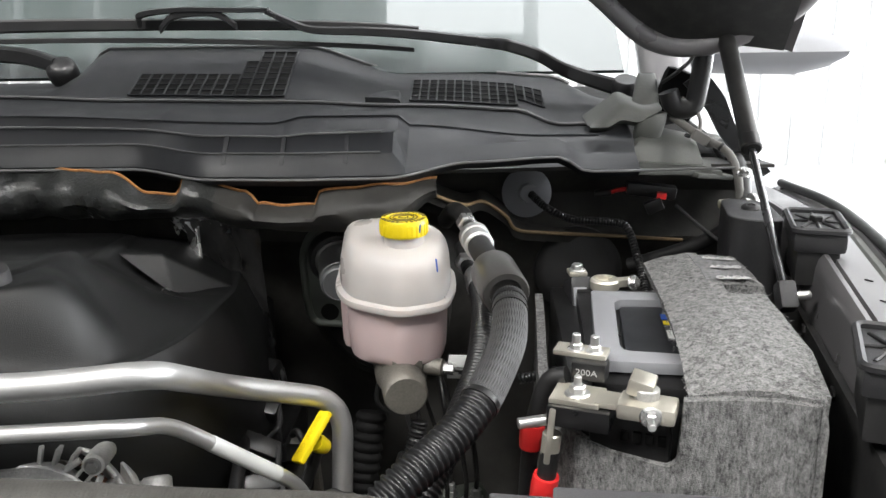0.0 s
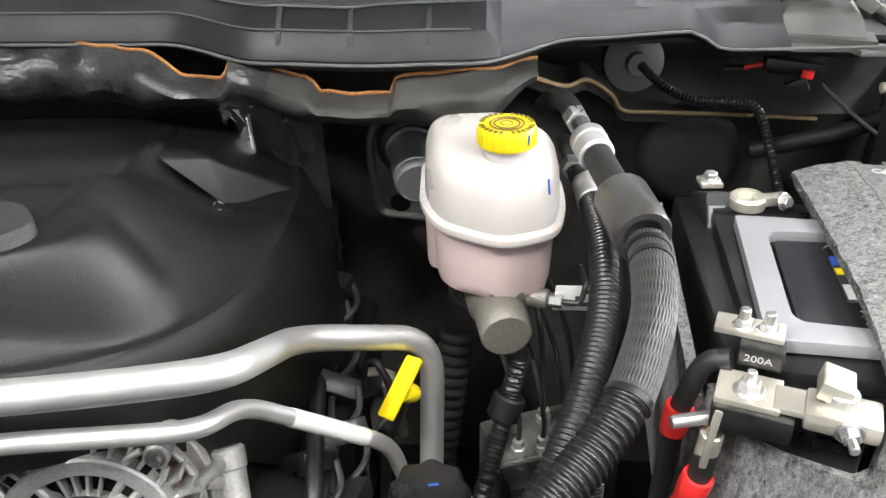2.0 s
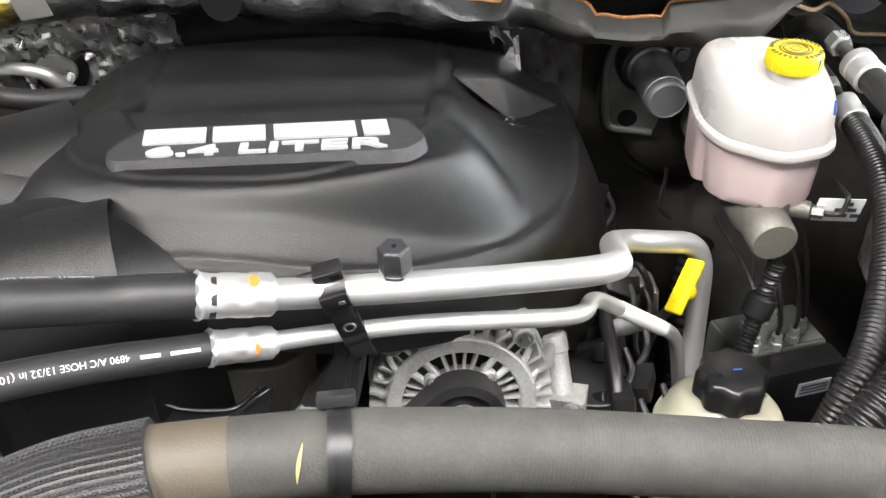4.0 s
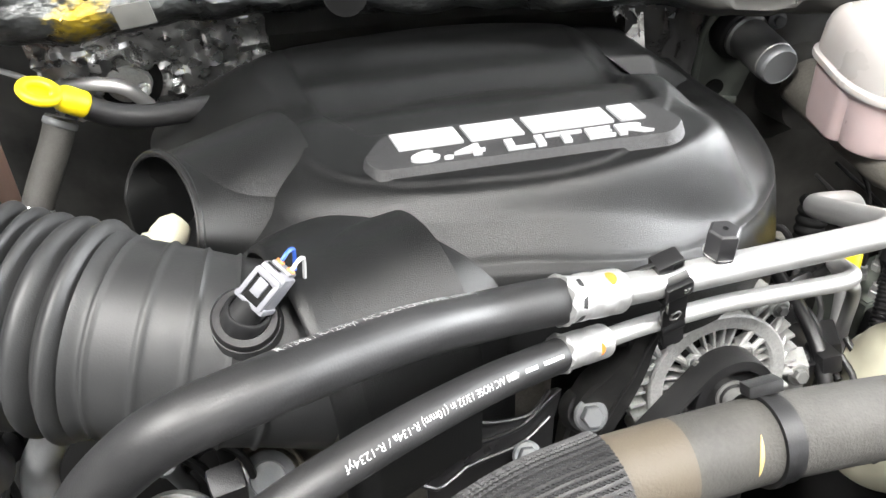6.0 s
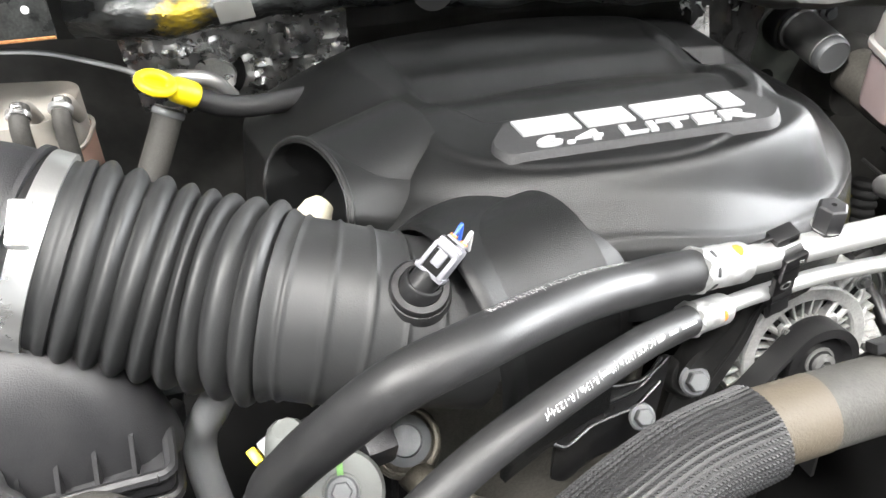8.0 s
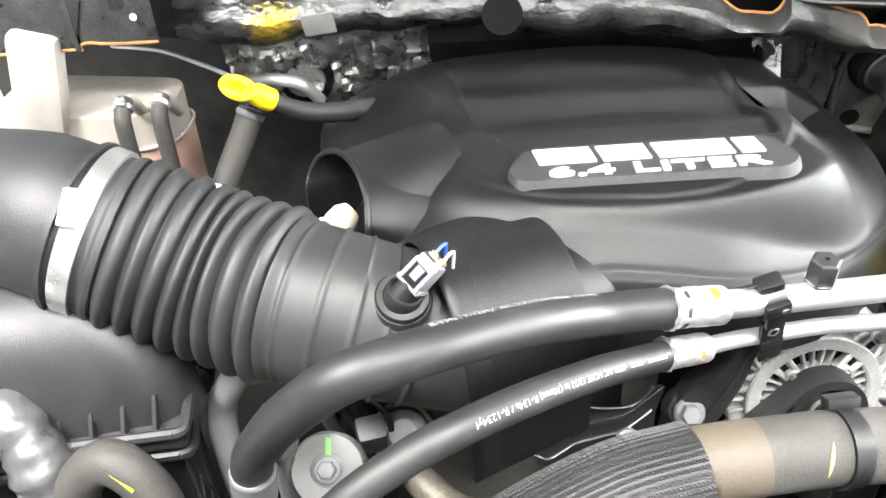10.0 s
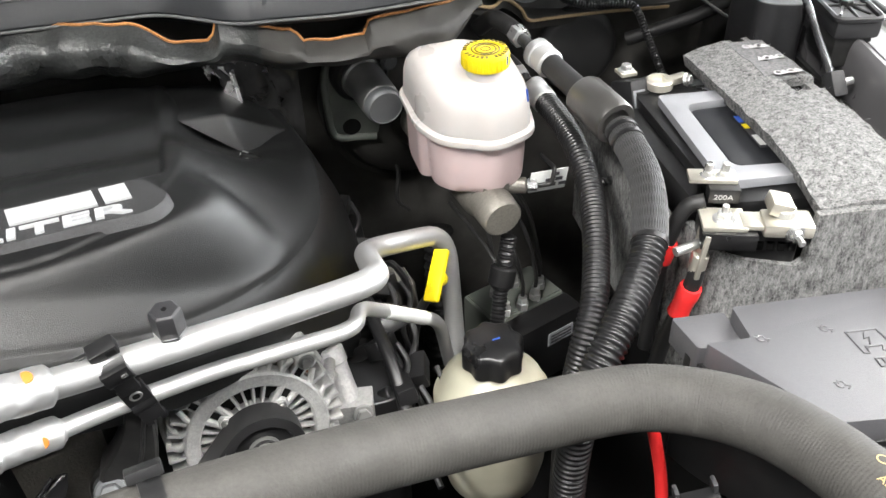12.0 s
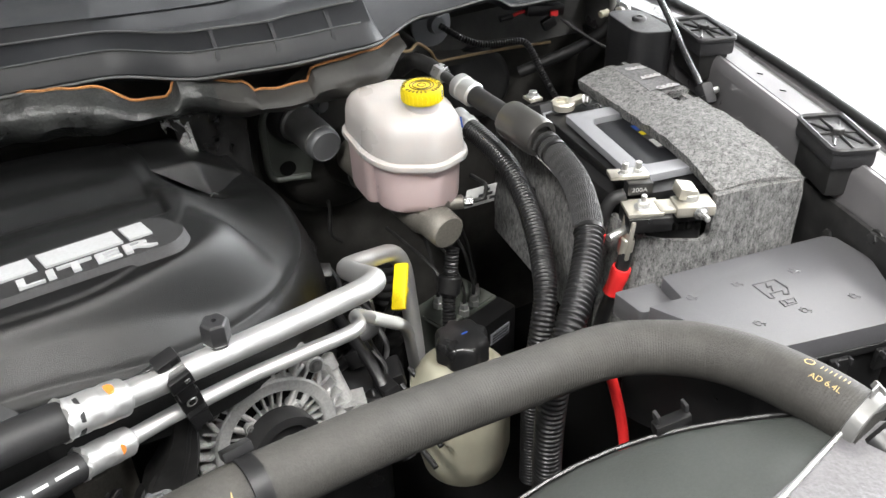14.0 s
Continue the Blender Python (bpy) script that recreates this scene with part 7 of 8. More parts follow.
part("label_patch", box((0.197, 0.712, 1.2705), (0.008, 0.012, 0.0006), (0, 0, -6), 0), M_BLUE, lb)
part("label_patch", box((0.196, 0.698, 1.2705), (0.008, 0.008, 0.0006), (0, 0, -6), 0), M_YELLOW, lb)
part("label_patch", box((0.194, 0.672, 1.2705), (0.008, 0.018, 0.0006), (0, 0, -6), 0), M_WHITE, lb)
# front terminal with fuse block
ft = thing("battery_terminal", (0.12, 0.575, 1.25), "tinned battery terminal clamp with a fuse link block", "battery terminal", "battery terminals")
TT = pose(0.128, 0.5705, 1.262, 0, 0, -20)
part("bus_plate", local_box(TT, (-0.024, 0.0, 0.0), (0.036, 0.030, 0.004), 0.001), M_BRASS, ft)
part("bridge", local_box(TT, (0.0, -0.002, 0.001), (0.02, 0.022, 0.004), 0.001), M_BRASS, ft)
part("clamp", local_box(TT, (0.026, -0.003, 0.0), (0.040, 0.026, 0.012), 0.003), M_BRASS, ft)
part("clamp_top", local_box(TT, (0.020, 0.006, 0.013), (0.018, 0.022, 0.012), 0.002, (0, 12, 0)), M_BRASS, ft)
part("post", lathe([(0.0095, -0.008), (0.009, 0.012), (0.008, 0.013), (0, 0.013)], TT @ Vector((0.024, 0.002, 0)), (0, 0, 1), 24), M_CAST, ft)
part("insulator", local_box(TT, (-0.020, -0.002, -0.010), (0.045, 0.034, 0.016), 0.002), M_PLASTIC, ft)
hexbolt("nut", TT @ Vector((-0.024, -0.002, 0.002)), (0, 0, 1), 0.0062, ft)
part("stud", rod(TT @ Vector((-0.024, -0.002, 0.004)), TT @ Vector((-0.024, -0.002, 0.016)), 0.0028, 10), M_STEEL, ft)
hexbolt("clamp_bolt", TT @ Vector((0.030, -0.016, 0.0)), TT.to_3x3() @ Vector((0.2, -1, -0.1)), 0.0055, ft)
part("clamp_stud", rod(TT @ Vector((0.030, -0.02, 0.0)), TT @ Vector((0.033, -0.030, -0.001)), 0.003, 10), M_STEEL, ft)
fb = part("fuse_link", local_box(TT, (-0.021, 0.026, 0.010), (0.026, 0.016, 0.014), 0.002), M_PLASTIC, ft)
part("rating_lettering", lettering("200A", 0.0065, TT @ pose(-0.030, 0.0175, 0.008, 90, 0, 0), 0.0001, 0.016), M_WHITEPRINT, fb, "printed 200A")
part("upper_plate", local_box(TT, (-0.030, 0.036, 0.019), (0.040, 0.018, 0.004), 0.001), M_BRASS, ft)
for dx in (-0.034, -0.02):
    part("upper_stud", rod(TT @ Vector((dx, 0.035, 0.019)), TT @ Vector((dx, 0.035, 0.033)), 0.0033, 10), M_STEEL, ft)
    hexbolt("upper_nut", TT @ Vector((dx, 0.035, 0.020)), (0, 0, 1), 0.0048, ft)
part("side_stud", rod((0.092, 0.577, 1.245), (0.062, 0.572, 1.243), 0.0042, 14), M_STEEL, ft)
part("side_lug", box((0.086, 0.574, 1.236), (0.005, 0.02, 0.045), (0, 5, -10), 0.002), M_BRASS, ft)
# rear terminal with current sensor
rt_ = thing("battery_terminal", (0.16, 0.815, 1.26), "plated rear terminal clamp with a current sensor", "battery terminal", "battery terminals")
part("clamp_ring", lathe([(0.008, 0), (0.014, 0.0), (0.0145, 0.002), (0.0145, 0.008), (0.0125, 0.010), (0.0085, 0.010), (0.008, 0.006)], (0.160, 0.808, 1.264), (0, 0, 1), 28), M_BRASS, rt_)
part("clamp_bar", box((0.178, 0.808, 1.270), (0.028, 0.011, 0.008), (0, 0, 12), 0.002), M_BRASS, rt_)
hexbolt("clamp_bolt", (0.186, 0.800, 1.272), (0.5, -0.8, 0.3), 0.005, rt_)
part("link_plate", box((0.150, 0.818, 1.262), (0.04, 0.03, 0.005), (0, 0, 10), 0.001), M_DARKSTEEL, rt_)
sb = part("current_sensor", box((0.136, 0.822, 1.250), (0.020, 0.045, 0.036), (-25, 0, 4), 0.003), M_LID, rt_, "dark current sensor body")
part("sensor_label", box((0.136, 0.800, 1.257), (0.013, 0.001, 0.02), (-25, 0, 4), 0), M_GREYPLASTIC, sb)
part("sensor_washer", box((0.137, 0.840, 1.270), (0.018, 0.018, 0.004), (0, 0, 4), 0.001), M_BRASS, sb)
hexbolt("sensor_nut", (0.137, 0.840, 1.272), (0, 0, 1), 0.0058, sb)
part("plug", box((0.138, 0.795, 1.243), (0.012, 0.012, 0.016), (-30, 0, 0), 0.002), M_BLUE, rt_)
part("red_wire", rod((0.138, 0.792, 1.238), (0.136, 0.785, 1.226), 0.0035), M_RED, rt_)
part("loom", tube(even(spline([(0.136, 0.785, 1.226), (0.125, 0.765, 1.208), (0.10, 0.755, 1.198), (0.075, 0.76, 1.19)]), 0.0012), lambda s: 0.0048 + 0.0006 * math.sin(s * 1800), 12), M_PLASTIC, rt_)

# cables with red boots
for nm, pts, r, boot in (("battery_cable", [(0.100, 0.600, 1.268), (0.088, 0.605, 1.262), (0.080, 0.608, 1.24), (0.074, 0.61, 1.20), (0.07, 0.61, 1.1)], 0.0068, (0.30, 0.44)),
                         ("battery_cable", [(0.086, 0.572, 1.222), (0.084, 0.572, 1.205), (0.080, 0.575, 1.18), (0.07, 0.58, 1.13), (0.06, 0.58, 1.05)], 0.0072, (0.12, 0.33))):
    c = thing(nm, pts[0], "black battery cable wrapped with red tape at its end", "cable", "battery cables")
    path = even(spline(pts, 14), 0.003)
    part("cable", tube(path, r, 16), M_RUBBER, c)
    i, j = int(len(path) * boot[0]), int(len(path) * boot[1])
    part("red_tape", tube(path[i:j], lambda s: r * 1.34 + 0.0005 * math.sin(s * 210), 16), M_RED, c, "wrinkled red tape")
part("lug_barrel", rod((0.087, 0.572, 1.236), (0.085, 0.572, 1.214), 0.007), M_BRASS, c)

# the felt jacket
fj = thing("battery_jacket", (0.20, 0.67, 1.08), "grey fibre felt battery jacket with a white printed warning label", "battery jacket")
FL = spline([(0.203, 0.842, 1.280), (0.199, 0.775, 1.2815), (0.193, 0.702, 1.285), (0.187, 0.645, 1.287), (0.182, 0.598, 1.282), (0.178, 0.556, 1.272)], 8)
FRr = spline([(0.285, 0.835, 1.288), (0.284, 0.775, 1.290), (0.280, 0.70, 1.290), (0.275, 0.64, 1.292), (0.268, 0.585, 1.290), (0.258, 0.524, 1.283)], 8)
rows = []
for a, b in zip(FL, FRr):
    row = [a + Vector((0.004, 0, -0.014))]
    for k in range(9):
        f = k / 8
        p = a.lerp(b, f) + Vector((0, 0, 0.006 * math.sin(math.pi * f)))
        p.z += 0.0025 * noise.noise((p.x * 60, p.y * 60, 1))
        row.append(p)
    row.append(b + Vector((0.004, 0, -0.02)))
    row.append(b + Vector((0.005, 0, -0.12)))
    rows.append(row)
nr = 14
part("top_flap", sheet([r[:7] for r in rows[:nr + 2]], 0.009), M_FELT, fj, smooth=60)
part("label_flap", sheet([[p + Vector((0.002 * k, 0, -0.002)) for k, p in enumerate(r[6:11])] for r in rows[:nr - 1]], 0.009), M_FELT, fj, smooth=60)
part("front_flap", sheet(rows[nr + 1:], 0.009), M_FELT, fj, smooth=60)
def felt_wall(plan, z0, tops):
    """An upright felt wall along a plan line, with its own top height at each place."""
    rows = []
    for f in [k / 8 for k in range(9)]:
        rows.append([(x + 0.0015 * noise.noise((x * 50, y * 50, f * 5)), y + 0.0015 * noise.noise((x * 50, y * 50, f * 5 + 9)), z0 + (zt - z0) * f) for (x, y), zt in zip(plan, tops)])
    return sheet(rows, 0.008)


plan = [(0.090, 0.610), (0.093, 0.594), (0.100, 0.583), (0.112, 0.5755), (0.130, 0.5675), (0.150, 0.5595), (0.166, 0.553), (0.1715, 0.551), (0.174, 0.550), (0.20, 0.540), (0.23, 0.529), (0.252, 0.522), (0.260, 0.527), (0.263, 0.54)]
tops = [1.242, 1.241, 1.235, 1.227, 1.222, 1.220, 1.219, 1.224, 1.271, 1.277, 1.281, 1.281, 1.282, 1.283]
part("front_wall", felt_wall(plan, 1.08, tops), M_FELT, fj, smooth=60)
plan = [(0.090, 0.61), (0.092, 0.66), (0.096, 0.72), (0.100, 0.78), (0.105, 0.86)]
part("side_wall", felt_wall(plan, 1.08, [1.232, 1.238, 1.24, 1.242, 1.24]), M_FELT, fj, smooth=60)
plan = [(0.265, 0.535), (0.278, 0.60), (0.285, 0.70), (0.29, 0.78), (0.29, 0.86)]
part("side_wall", felt_wall(plan, 1.08, [1.282, 1.286, 1.285, 1.282, 1.28]), M_FELT, fj, smooth=60)
part("tray_cover", prism(rounded([(0.114, 0.5785), (0.168, 0.5575), (0.176, 0.580), (0.12, 0.600)], 0.004), 1.200, 1.250, 0.002), M_PLASTIC, fj, "black plastic tray edge")
for k in range(4):
    f = 0.45 + 0.15 * k
    part("tray_slot", box((0.114 + 0.054 * f, 0.5775 - 0.021 * f, 1.236), (0.006, 0.003, 0.008), (0, 0, -21), 0.0008), M_HOLE, fj)
lab = part("print_panel", sheet([[p + Vector((0, 0, 0.0006)) for p in r[5:10]] for r in rows[1:nr - 2]], 0.0006), M_FELTPRINT, fj, "printed warning panel")
for j in range(3):
    for k in range(4):
        p = rows[3 + 4 * j][6].lerp(rows[3 + 4 * j][8], k / 3) + Vector((0.004 - 0.001 * j, -0.002, 0.002))
        x, y, z = p
        if (j + k) % 2:
            part("symbol", prism([(x - 0.0045, y - 0.004), (x + 0.0045, y - 0.0035), (x - 0.0005, y + 0.0045)], z, z + 0.0006, 0), M_WHITEPRINT, lab)
        else:
            part("symbol", lathe([(0.0044, 0), (0.0044, 0.0006), (0.0026, 0.0007), (0.0026, 0)], (x, y, z), (0, 0, 1), 16), M_WHITEPRINT, lab)
rng = random.Random(4)
bm = bmesh.new()
edges_ = [[r[1] for r in rows], [r[9] for r in rows], rows[-1][1:10], rows[nr + 1][1:10], rows[nr - 2][6:10]]
for k in range(900):
    e = edges_[k % 5]
    i = rng.randrange(len(e) - 1)
    p = e[i].lerp(e[i + 1], rng.random()) + Vector((rng.uniform(-0.002, 0.002), rng.uniform(-0.002, 0.002), rng.uniform(-0.004, 0.0015)))
    d = Vector((rng.gauss(0, 1), rng.gauss(0, 1), rng.gauss(0.3, 0.8))).normalized() * rng.uniform(0.0025, 0.006)
    q = Vector((rng.gauss(0, 1), rng.gauss(0, 1), rng.gauss(0, 1))).normalized() * 0.00016
    bm.faces.new([bm.verts.new(v) for v in (p - q, p + q, p + d * 0.6 + q, p + d + Vector((0, 0, -0.001)))])
part("fibre_fringe", bm, M_FIBRE, fj, "loose grey felt fibres")
# a solid near-black block paints the shade of the recess here
part("vent_gap", box((0.255, 0.742, 1.272), (0.05, 0.03, 0.012), (0, 0, -8), 0.002), M_HOLE, fj, "near-black block standing in for the shaded gap between the flaps")

# ---- fuse and relay box ----
fx = thing("fuse_box", (0.17, 0.45, 1.1), "black fuse and relay box with a smooth grey lid", "fuse box")
LID = [(0.082, 0.512), (0.078, 0.477), (0.043, 0.481), (0.091, 0.387), (0.235, 0.362), (0.277, 0.442), (0.276, 0.484), (0.268, 0.492)]
lid_ = part("lid", prism(rounded(LID, 0.003, 3), 1.207, 1.229, 0.0022), M_FUSEBOX, fx, "smooth grey lid with moulded marks")
part("step", prism(rounded([(0.040, 0.527), (0.044, 0.490), (0.082, 0.480), (0.083, 0.522)], 0.003, 3), 1.190, 1.215, 0.002), M_FUSEBOX, lid_)
part("seam_lip", prism(rounded([(0.086, 0.506), (0.047, 0.475), (0.094, 0.385), (0.236, 0.360), (0.280, 0.442), (0.27, 0.490)], 0.004, 3), 1.199, 1.207, 0.001), M_PLASTIC, fx)
part("base", prism(rounded([(0.040, 0.505), (0.050, 0.478), (0.098, 0.391), (0.233, 0.368), (0.272, 0.44), (0.262, 0.484)], 0.006, 3), 1.08, 1.199, 0.003), M_PLASTIC, fx)
for lx in (0.118, 0.165, 0.212):
    ly = 0.387 - 0.174 * (lx - 0.091)
    lt = part("latch", box((lx, ly - 0.006, 1.194), (0.020, 0.005, 0.022), (0, 0, -10), 0.0015), M_PLASTIC, fx)
    part("latch_ear", box((lx - 0.008, ly - 0.010, 1.203), (0.0025, 0.006, 0.006), (0, 0, -10), 0.0006), M_LID, lt)
    part("latch_ear", box((lx + 0.008, ly - 0.010, 1.203), (0.0025, 0.006, 0.006), (0, 0, -10), 0.0006), M_LID, lt)


def raised(pts, r=0.0008):
    return tube([Vector((x, y, 1.2294)) for x, y in pts], r, 6)


part("moulded_line", raised([(0.147, 0.439), (0.147, 0.462), (0.171, 0.459), (0.172, 0.443), (0.166, 0.436), (0.162, 0.438), (0.165, 0.443), (0.152, 0.4445), (0.151, 0.438), (0.147, 0.439)]), M_FUSEBOX, lid_)
part("moulded_line", raised([(0.160, 0.458), (0.156, 0.452), (0.161, 0.4525), (0.157, 0.446)]), M_FUSEBOX, lid_)
part("moulded_line", raised([(0.151, 0.432), (0.166, 0.430), (0.163, 0.423), (0.150, 0.424), (0.151, 0.432)]), M_FUSEBOX, lid_)
part("moulded_line", raised([(0.156, 0.431), (0.155, 0.426), (0.161, 0.4255)]), M_FUSEBOX, lid_)
for cx, cy in ((0.084, 0.474), (0.135, 0.470), (0.196, 0.461), (0.112, 0.417), (0.215, 0.407), (0.161, 0.412)):
    part("moulded_line", raised([(cx + 0.003 * math.cos(a), cy + 0.003 * math.sin(a)) for a in [2 * math.pi * k / 10 for k in range(9)]], 0.0006), M_FUSEBOX, lid_)
    part("moulded_line", raised([(cx + 0.002, cy - 0.001), (cx + 0.006, cy - 0.0035), (cx + 0.003, cy - 0.005)], 0.0006), M_FUSEBOX, lid_)
    part("moulded_line", raised([(cx - 0.004, cy + 0.003), (cx - 0.001, cy + 0.001), (cx, cy + 0.0045)], 0.0005), M_FUSEBOX, lid_)

# ---- cabling at the rear corner ----
gr = thing("grommet_loom", (0.1, 1.03, 1.27), "wiring loom through a grey rubber grommet with a red plug", "wiring loom")
part("grommet", lathe([(0.030, -0.004), (0.031, 0.002), (0.024, 0.006), (0.012, 0.010), (0.011, 0.022), (0, 0.0225)], (0.100, 1.052, 1.305), (0.1, -1, 0.15), 32), M_GREYPLASTIC, gr)
WP = even(spline([(0.104, 1.03, 1.308), (0.122, 1.005, 1.296), (0.15, 0.995, 1.285), (0.19, 0.99, 1.283), (0.212, 0.98, 1.278), (0.222, 0.955, 1.245), (0.226, 0.915, 1.215), (0.23, 0.88, 1.20)]), 0.0011)
part("loom", tube(WP, lambda s: 0.0045 + 0.0006 * math.sin(s * 1700), 12), M_LOOM, gr)
part("red_wire", tube(spline([(0.190, 0.99, 1.317), (0.200, 0.988, 1.321), (0.212, 0.986, 1.323)]), 0.0026, 8), M_RED, gr)
part("wire_boot", rod((0.175, 0.992, 1.316), (0.194, 0.99, 1.318), 0.0042, 10), M_RUBBER, gr)
pg = part("plug", box((0.238, 0.983, 1.322), (0.056, 0.018, 0.015), (0, 6, -6), 0.003), M_PLASTIC, gr)
part("lever", box((0.240, 0.972, 1.306), (0.020, 0.010, 0.014), (0, -25, -6), 0.002), M_PLASTIC, pg)
part("lock", box((0.248, 0.973, 1.318), (0.011, 0.008, 0.008), (0, 6, -6), 0.0015), M_RED, pg)
part("thin_wire", tube(spline([(0.268, 0.985, 1.303), (0.29, 0.96, 1.285), (0.315, 0.94, 1.268), (0.335, 0.935, 1.265)]), 0.0022, 8), M_RUBBER, gr)
fc = thing("fender_loom", (0.34, 0.95, 1.3), "thick grey taped cable along the fender corner", "cable")
part("thin_lead", tube(spline([(0.300, 1.12, 1.385), (0.325, 1.115, 1.368), (0.338, 1.10, 1.358), (0.342, 1.065, 1.353)]), 0.0045, 10), M_RUBBER, fc)
part("cable", tube(spline([(0.342, 1.075, 1.354), (0.343, 1.03, 1.352), (0.338, 0.99, 1.348), (0.336, 0.965, 1.335), (0.333, 0.95, 1.312), (0.325, 0.955, 1.288), (0.30, 0.975, 1.262), (0.26, 1.0, 1.238), (0.225, 1.02, 1.22)]), 0.0085, 14), M_RUBBER, fc)
part("sleeve", tube([Vector((0.3425, 1.078, 1.3545)), Vector((0.343, 1.05, 1.3525)), Vector((0.3415, 1.022, 1.3512))], 0.0105, 16), M_LID, fc)
part("clip", box((0.336, 1.10, 1.359), (0.026, 0.014, 0.016), (20, 10, 40), 0.003), M_ENDCAP, fc)
part("bolt", lathe([(0.012, 0), (0.013, 0.002), (0.012, 0.005), (0.007, 0.006), (0.007, 0.012), (0, 0.012)], (0.342, 0.942, 1.314), (-1, -0.3, 0.1), 18), M_STEEL, fc)
part("stud", rod((0.318, 0.945, 1.315), (0.305, 0.945, 1.314), 0.005), M_CREAM, fc)
hexbolt("bolt", (0.322, 0.92, 1.352), (0, -0.2, 1), 0.006, fc)
gs = thing("strut_tower_cover", (0.33, 0.87, 1.2), "black moulded cover at the rear fender corner", "cover")
part("cover", prism(rounded([(0.285, 0.84), (0.335, 0.82), (0.345, 0.91), (0.30, 0.93)], 0.02, 6), 1.05, 1.325, 0.022, 5), M_LID, gs)
part("edge_rib", tube(spline([(0.291, 0.846, 1.08), (0.291, 0.846, 1.20), (0.291, 0.846, 1.285), (0.300, 0.853, 1.308), (0.316, 0.870, 1.316)]), 0.003, 8), M_LID, gs)
part("push_pin", lathe([(0.009, 0), (0.0095, 0.002), (0.007, 0.004), (0.004, 0.0042), (0.0035, 0.003), (0, 0.003)], (0.318, 0.878, 1.325), (-0.1, -0.2, 1), 20), M_PLASTIC, gs)
bb = thing("blower_boot", (0.17, 1.03, 1.2), "round black rubber boot on the bulkhead", "boot", kind="structure")
part("boot", lathe([(0.055, 0.0), (0.055, 0.02), (0.048, 0.028), (0.042, 0.030), (0, 0.032)], (0.165, 1.06, 1.205), (0, -1, 0.1), 40), M_RUBBER, bb)
bz = thing("brake_booster", (-0.06, 1.07, 1.1), "black brake booster drum on the bulkhead", "brake booster")
part("drum", lathe([(0.11, 0.0), (0.118, 0.02), (0.118, 0.05), (0.105, 0.075)], (-0.06, 1.10, 1.18), (0.17, -1, -0.08), 48), M_FIREWALL, bz)
part("front_shell", lathe([(0.105, 0.075), (0.09, 0.09), (0.05, 0.105), (0.04, 0.15)], (-0.06, 1.10, 1.18), (0.17, -1, -0.08), 48), M_FIREWALL, bz)
part("clamp_rim", lathe([(0.118, 0.045), (0.122, 0.048), (0.122, 0.056), (0.112, 0.06)], (-0.06, 1.10, 1.18), (0.17, -1, -0.08), 48), M_FIREWALL, bz)

# ---- front of the engine, below the lines ----
en = thing("engine_block", (-0.45, 0.75, 0.8), "dark engine front with cast covers", "engine")
# shade of the deep bay is put into the block's near-black colour
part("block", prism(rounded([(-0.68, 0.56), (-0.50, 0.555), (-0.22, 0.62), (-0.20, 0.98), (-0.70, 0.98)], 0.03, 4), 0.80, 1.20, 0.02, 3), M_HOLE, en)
part("timing_cover", prism(rounded([(-0.60, 0.52), (-0.42, 0.545), (-0.40, 0.60), (-0.62, 0.58)], 0.02, 4), 0.9, 1.19, 0.012, 3), M_CASTDARK, en)
hexbolt("bolt", (-0.396, 0.507, 1.179), (0.05, -0.8, 0.6), 0.0082, en, M_ZINC)
hexbolt("bolt", (-0.4456, 0.476, 1.180), (0.05, -0.7, 0.7), 0.0068, en, M_ZINC)
ip = thing("idler_pulley", (-0.658, 0.414, 1.15), "pale grey idler pulley cover with a green paint mark", "pulley")
IX = Vector((0.05, -0.62, 0.78)).normalized()
part("wheel", lathe([(0.022, -0.03), (0.0265, -0.018), (0.0268, -0.002), (0.0245, 0.002), (0.012, 0.0005), (0.0115, -0.0005), (0, -0.0005)], (-0.658, 0.410, 1.216), IX, 40), M_PALEGREY, ip)
hexbolt("bolt", Vector((-0.658, 0.410, 1.216)), IX, 0.0068, ip, M_ZINC)
part("paint_mark", box((-0.6585, 0.4205, 1.2255), (0.004, 0.016, 0.0008), (51, 0, 3), 0.0003), M_GREENMARK, ip, "green paint mark")
tn = thing("thermostat_housing", (-0.60, 0.46, 1.1), "tarnished thermostat housing with a bent pipe", "thermostat housing")
part("housing", lathe([(0.022, -0.05), (0.024, 0.0), (0.026, 0.004), (0.026, 0.012), (0.018, 0.02), (0.012, 0.022)], (-0.617, 0.488, 1.160), (0.1, -0.6, 0.75), 28), M_TARNISH, tn)
part("cap", lathe([(0.018, 0.0), (0.0185, 0.004), (0.012, 0.006), (0.011, 0.0045), (0, 0.0045)], (-0.6165, 0.478, 1.176), (0.1, -0.6, 0.75), 26), M_ZINC, tn, "dull plated cap")
part("cap_ring", tube([Vector((-0.6165, 0.480, 1.174)) + Vector((math.cos(a), 0.78 * math.sin(a), 0.62 * math.sin(a))) * 0.0235 for a in [2 * math.pi * k / 28 for k in range(29)]], 0.0026, 8, False), M_TARNISH, tn)
part("pipe", tube(spline([(-0.612, 0.470, 1.150), (-0.598, 0.446, 1.158), (-0.570, 0.428, 1.150), (-0.52, 0.43, 1.135), (-0.45, 0.45, 1.12)]), 0.013, 18), M_TARNISH, tn)
part("sensor", box((-0.635, 0.452, 1.205), (0.022, 0.02, 0.03), (20, 0, 20), 0.004), M_LID, tn)
hh = thing("heater_hose", (-0.735, 0.45, 1.1), "dark grey bent heater pipe beside the air box", "pipe")
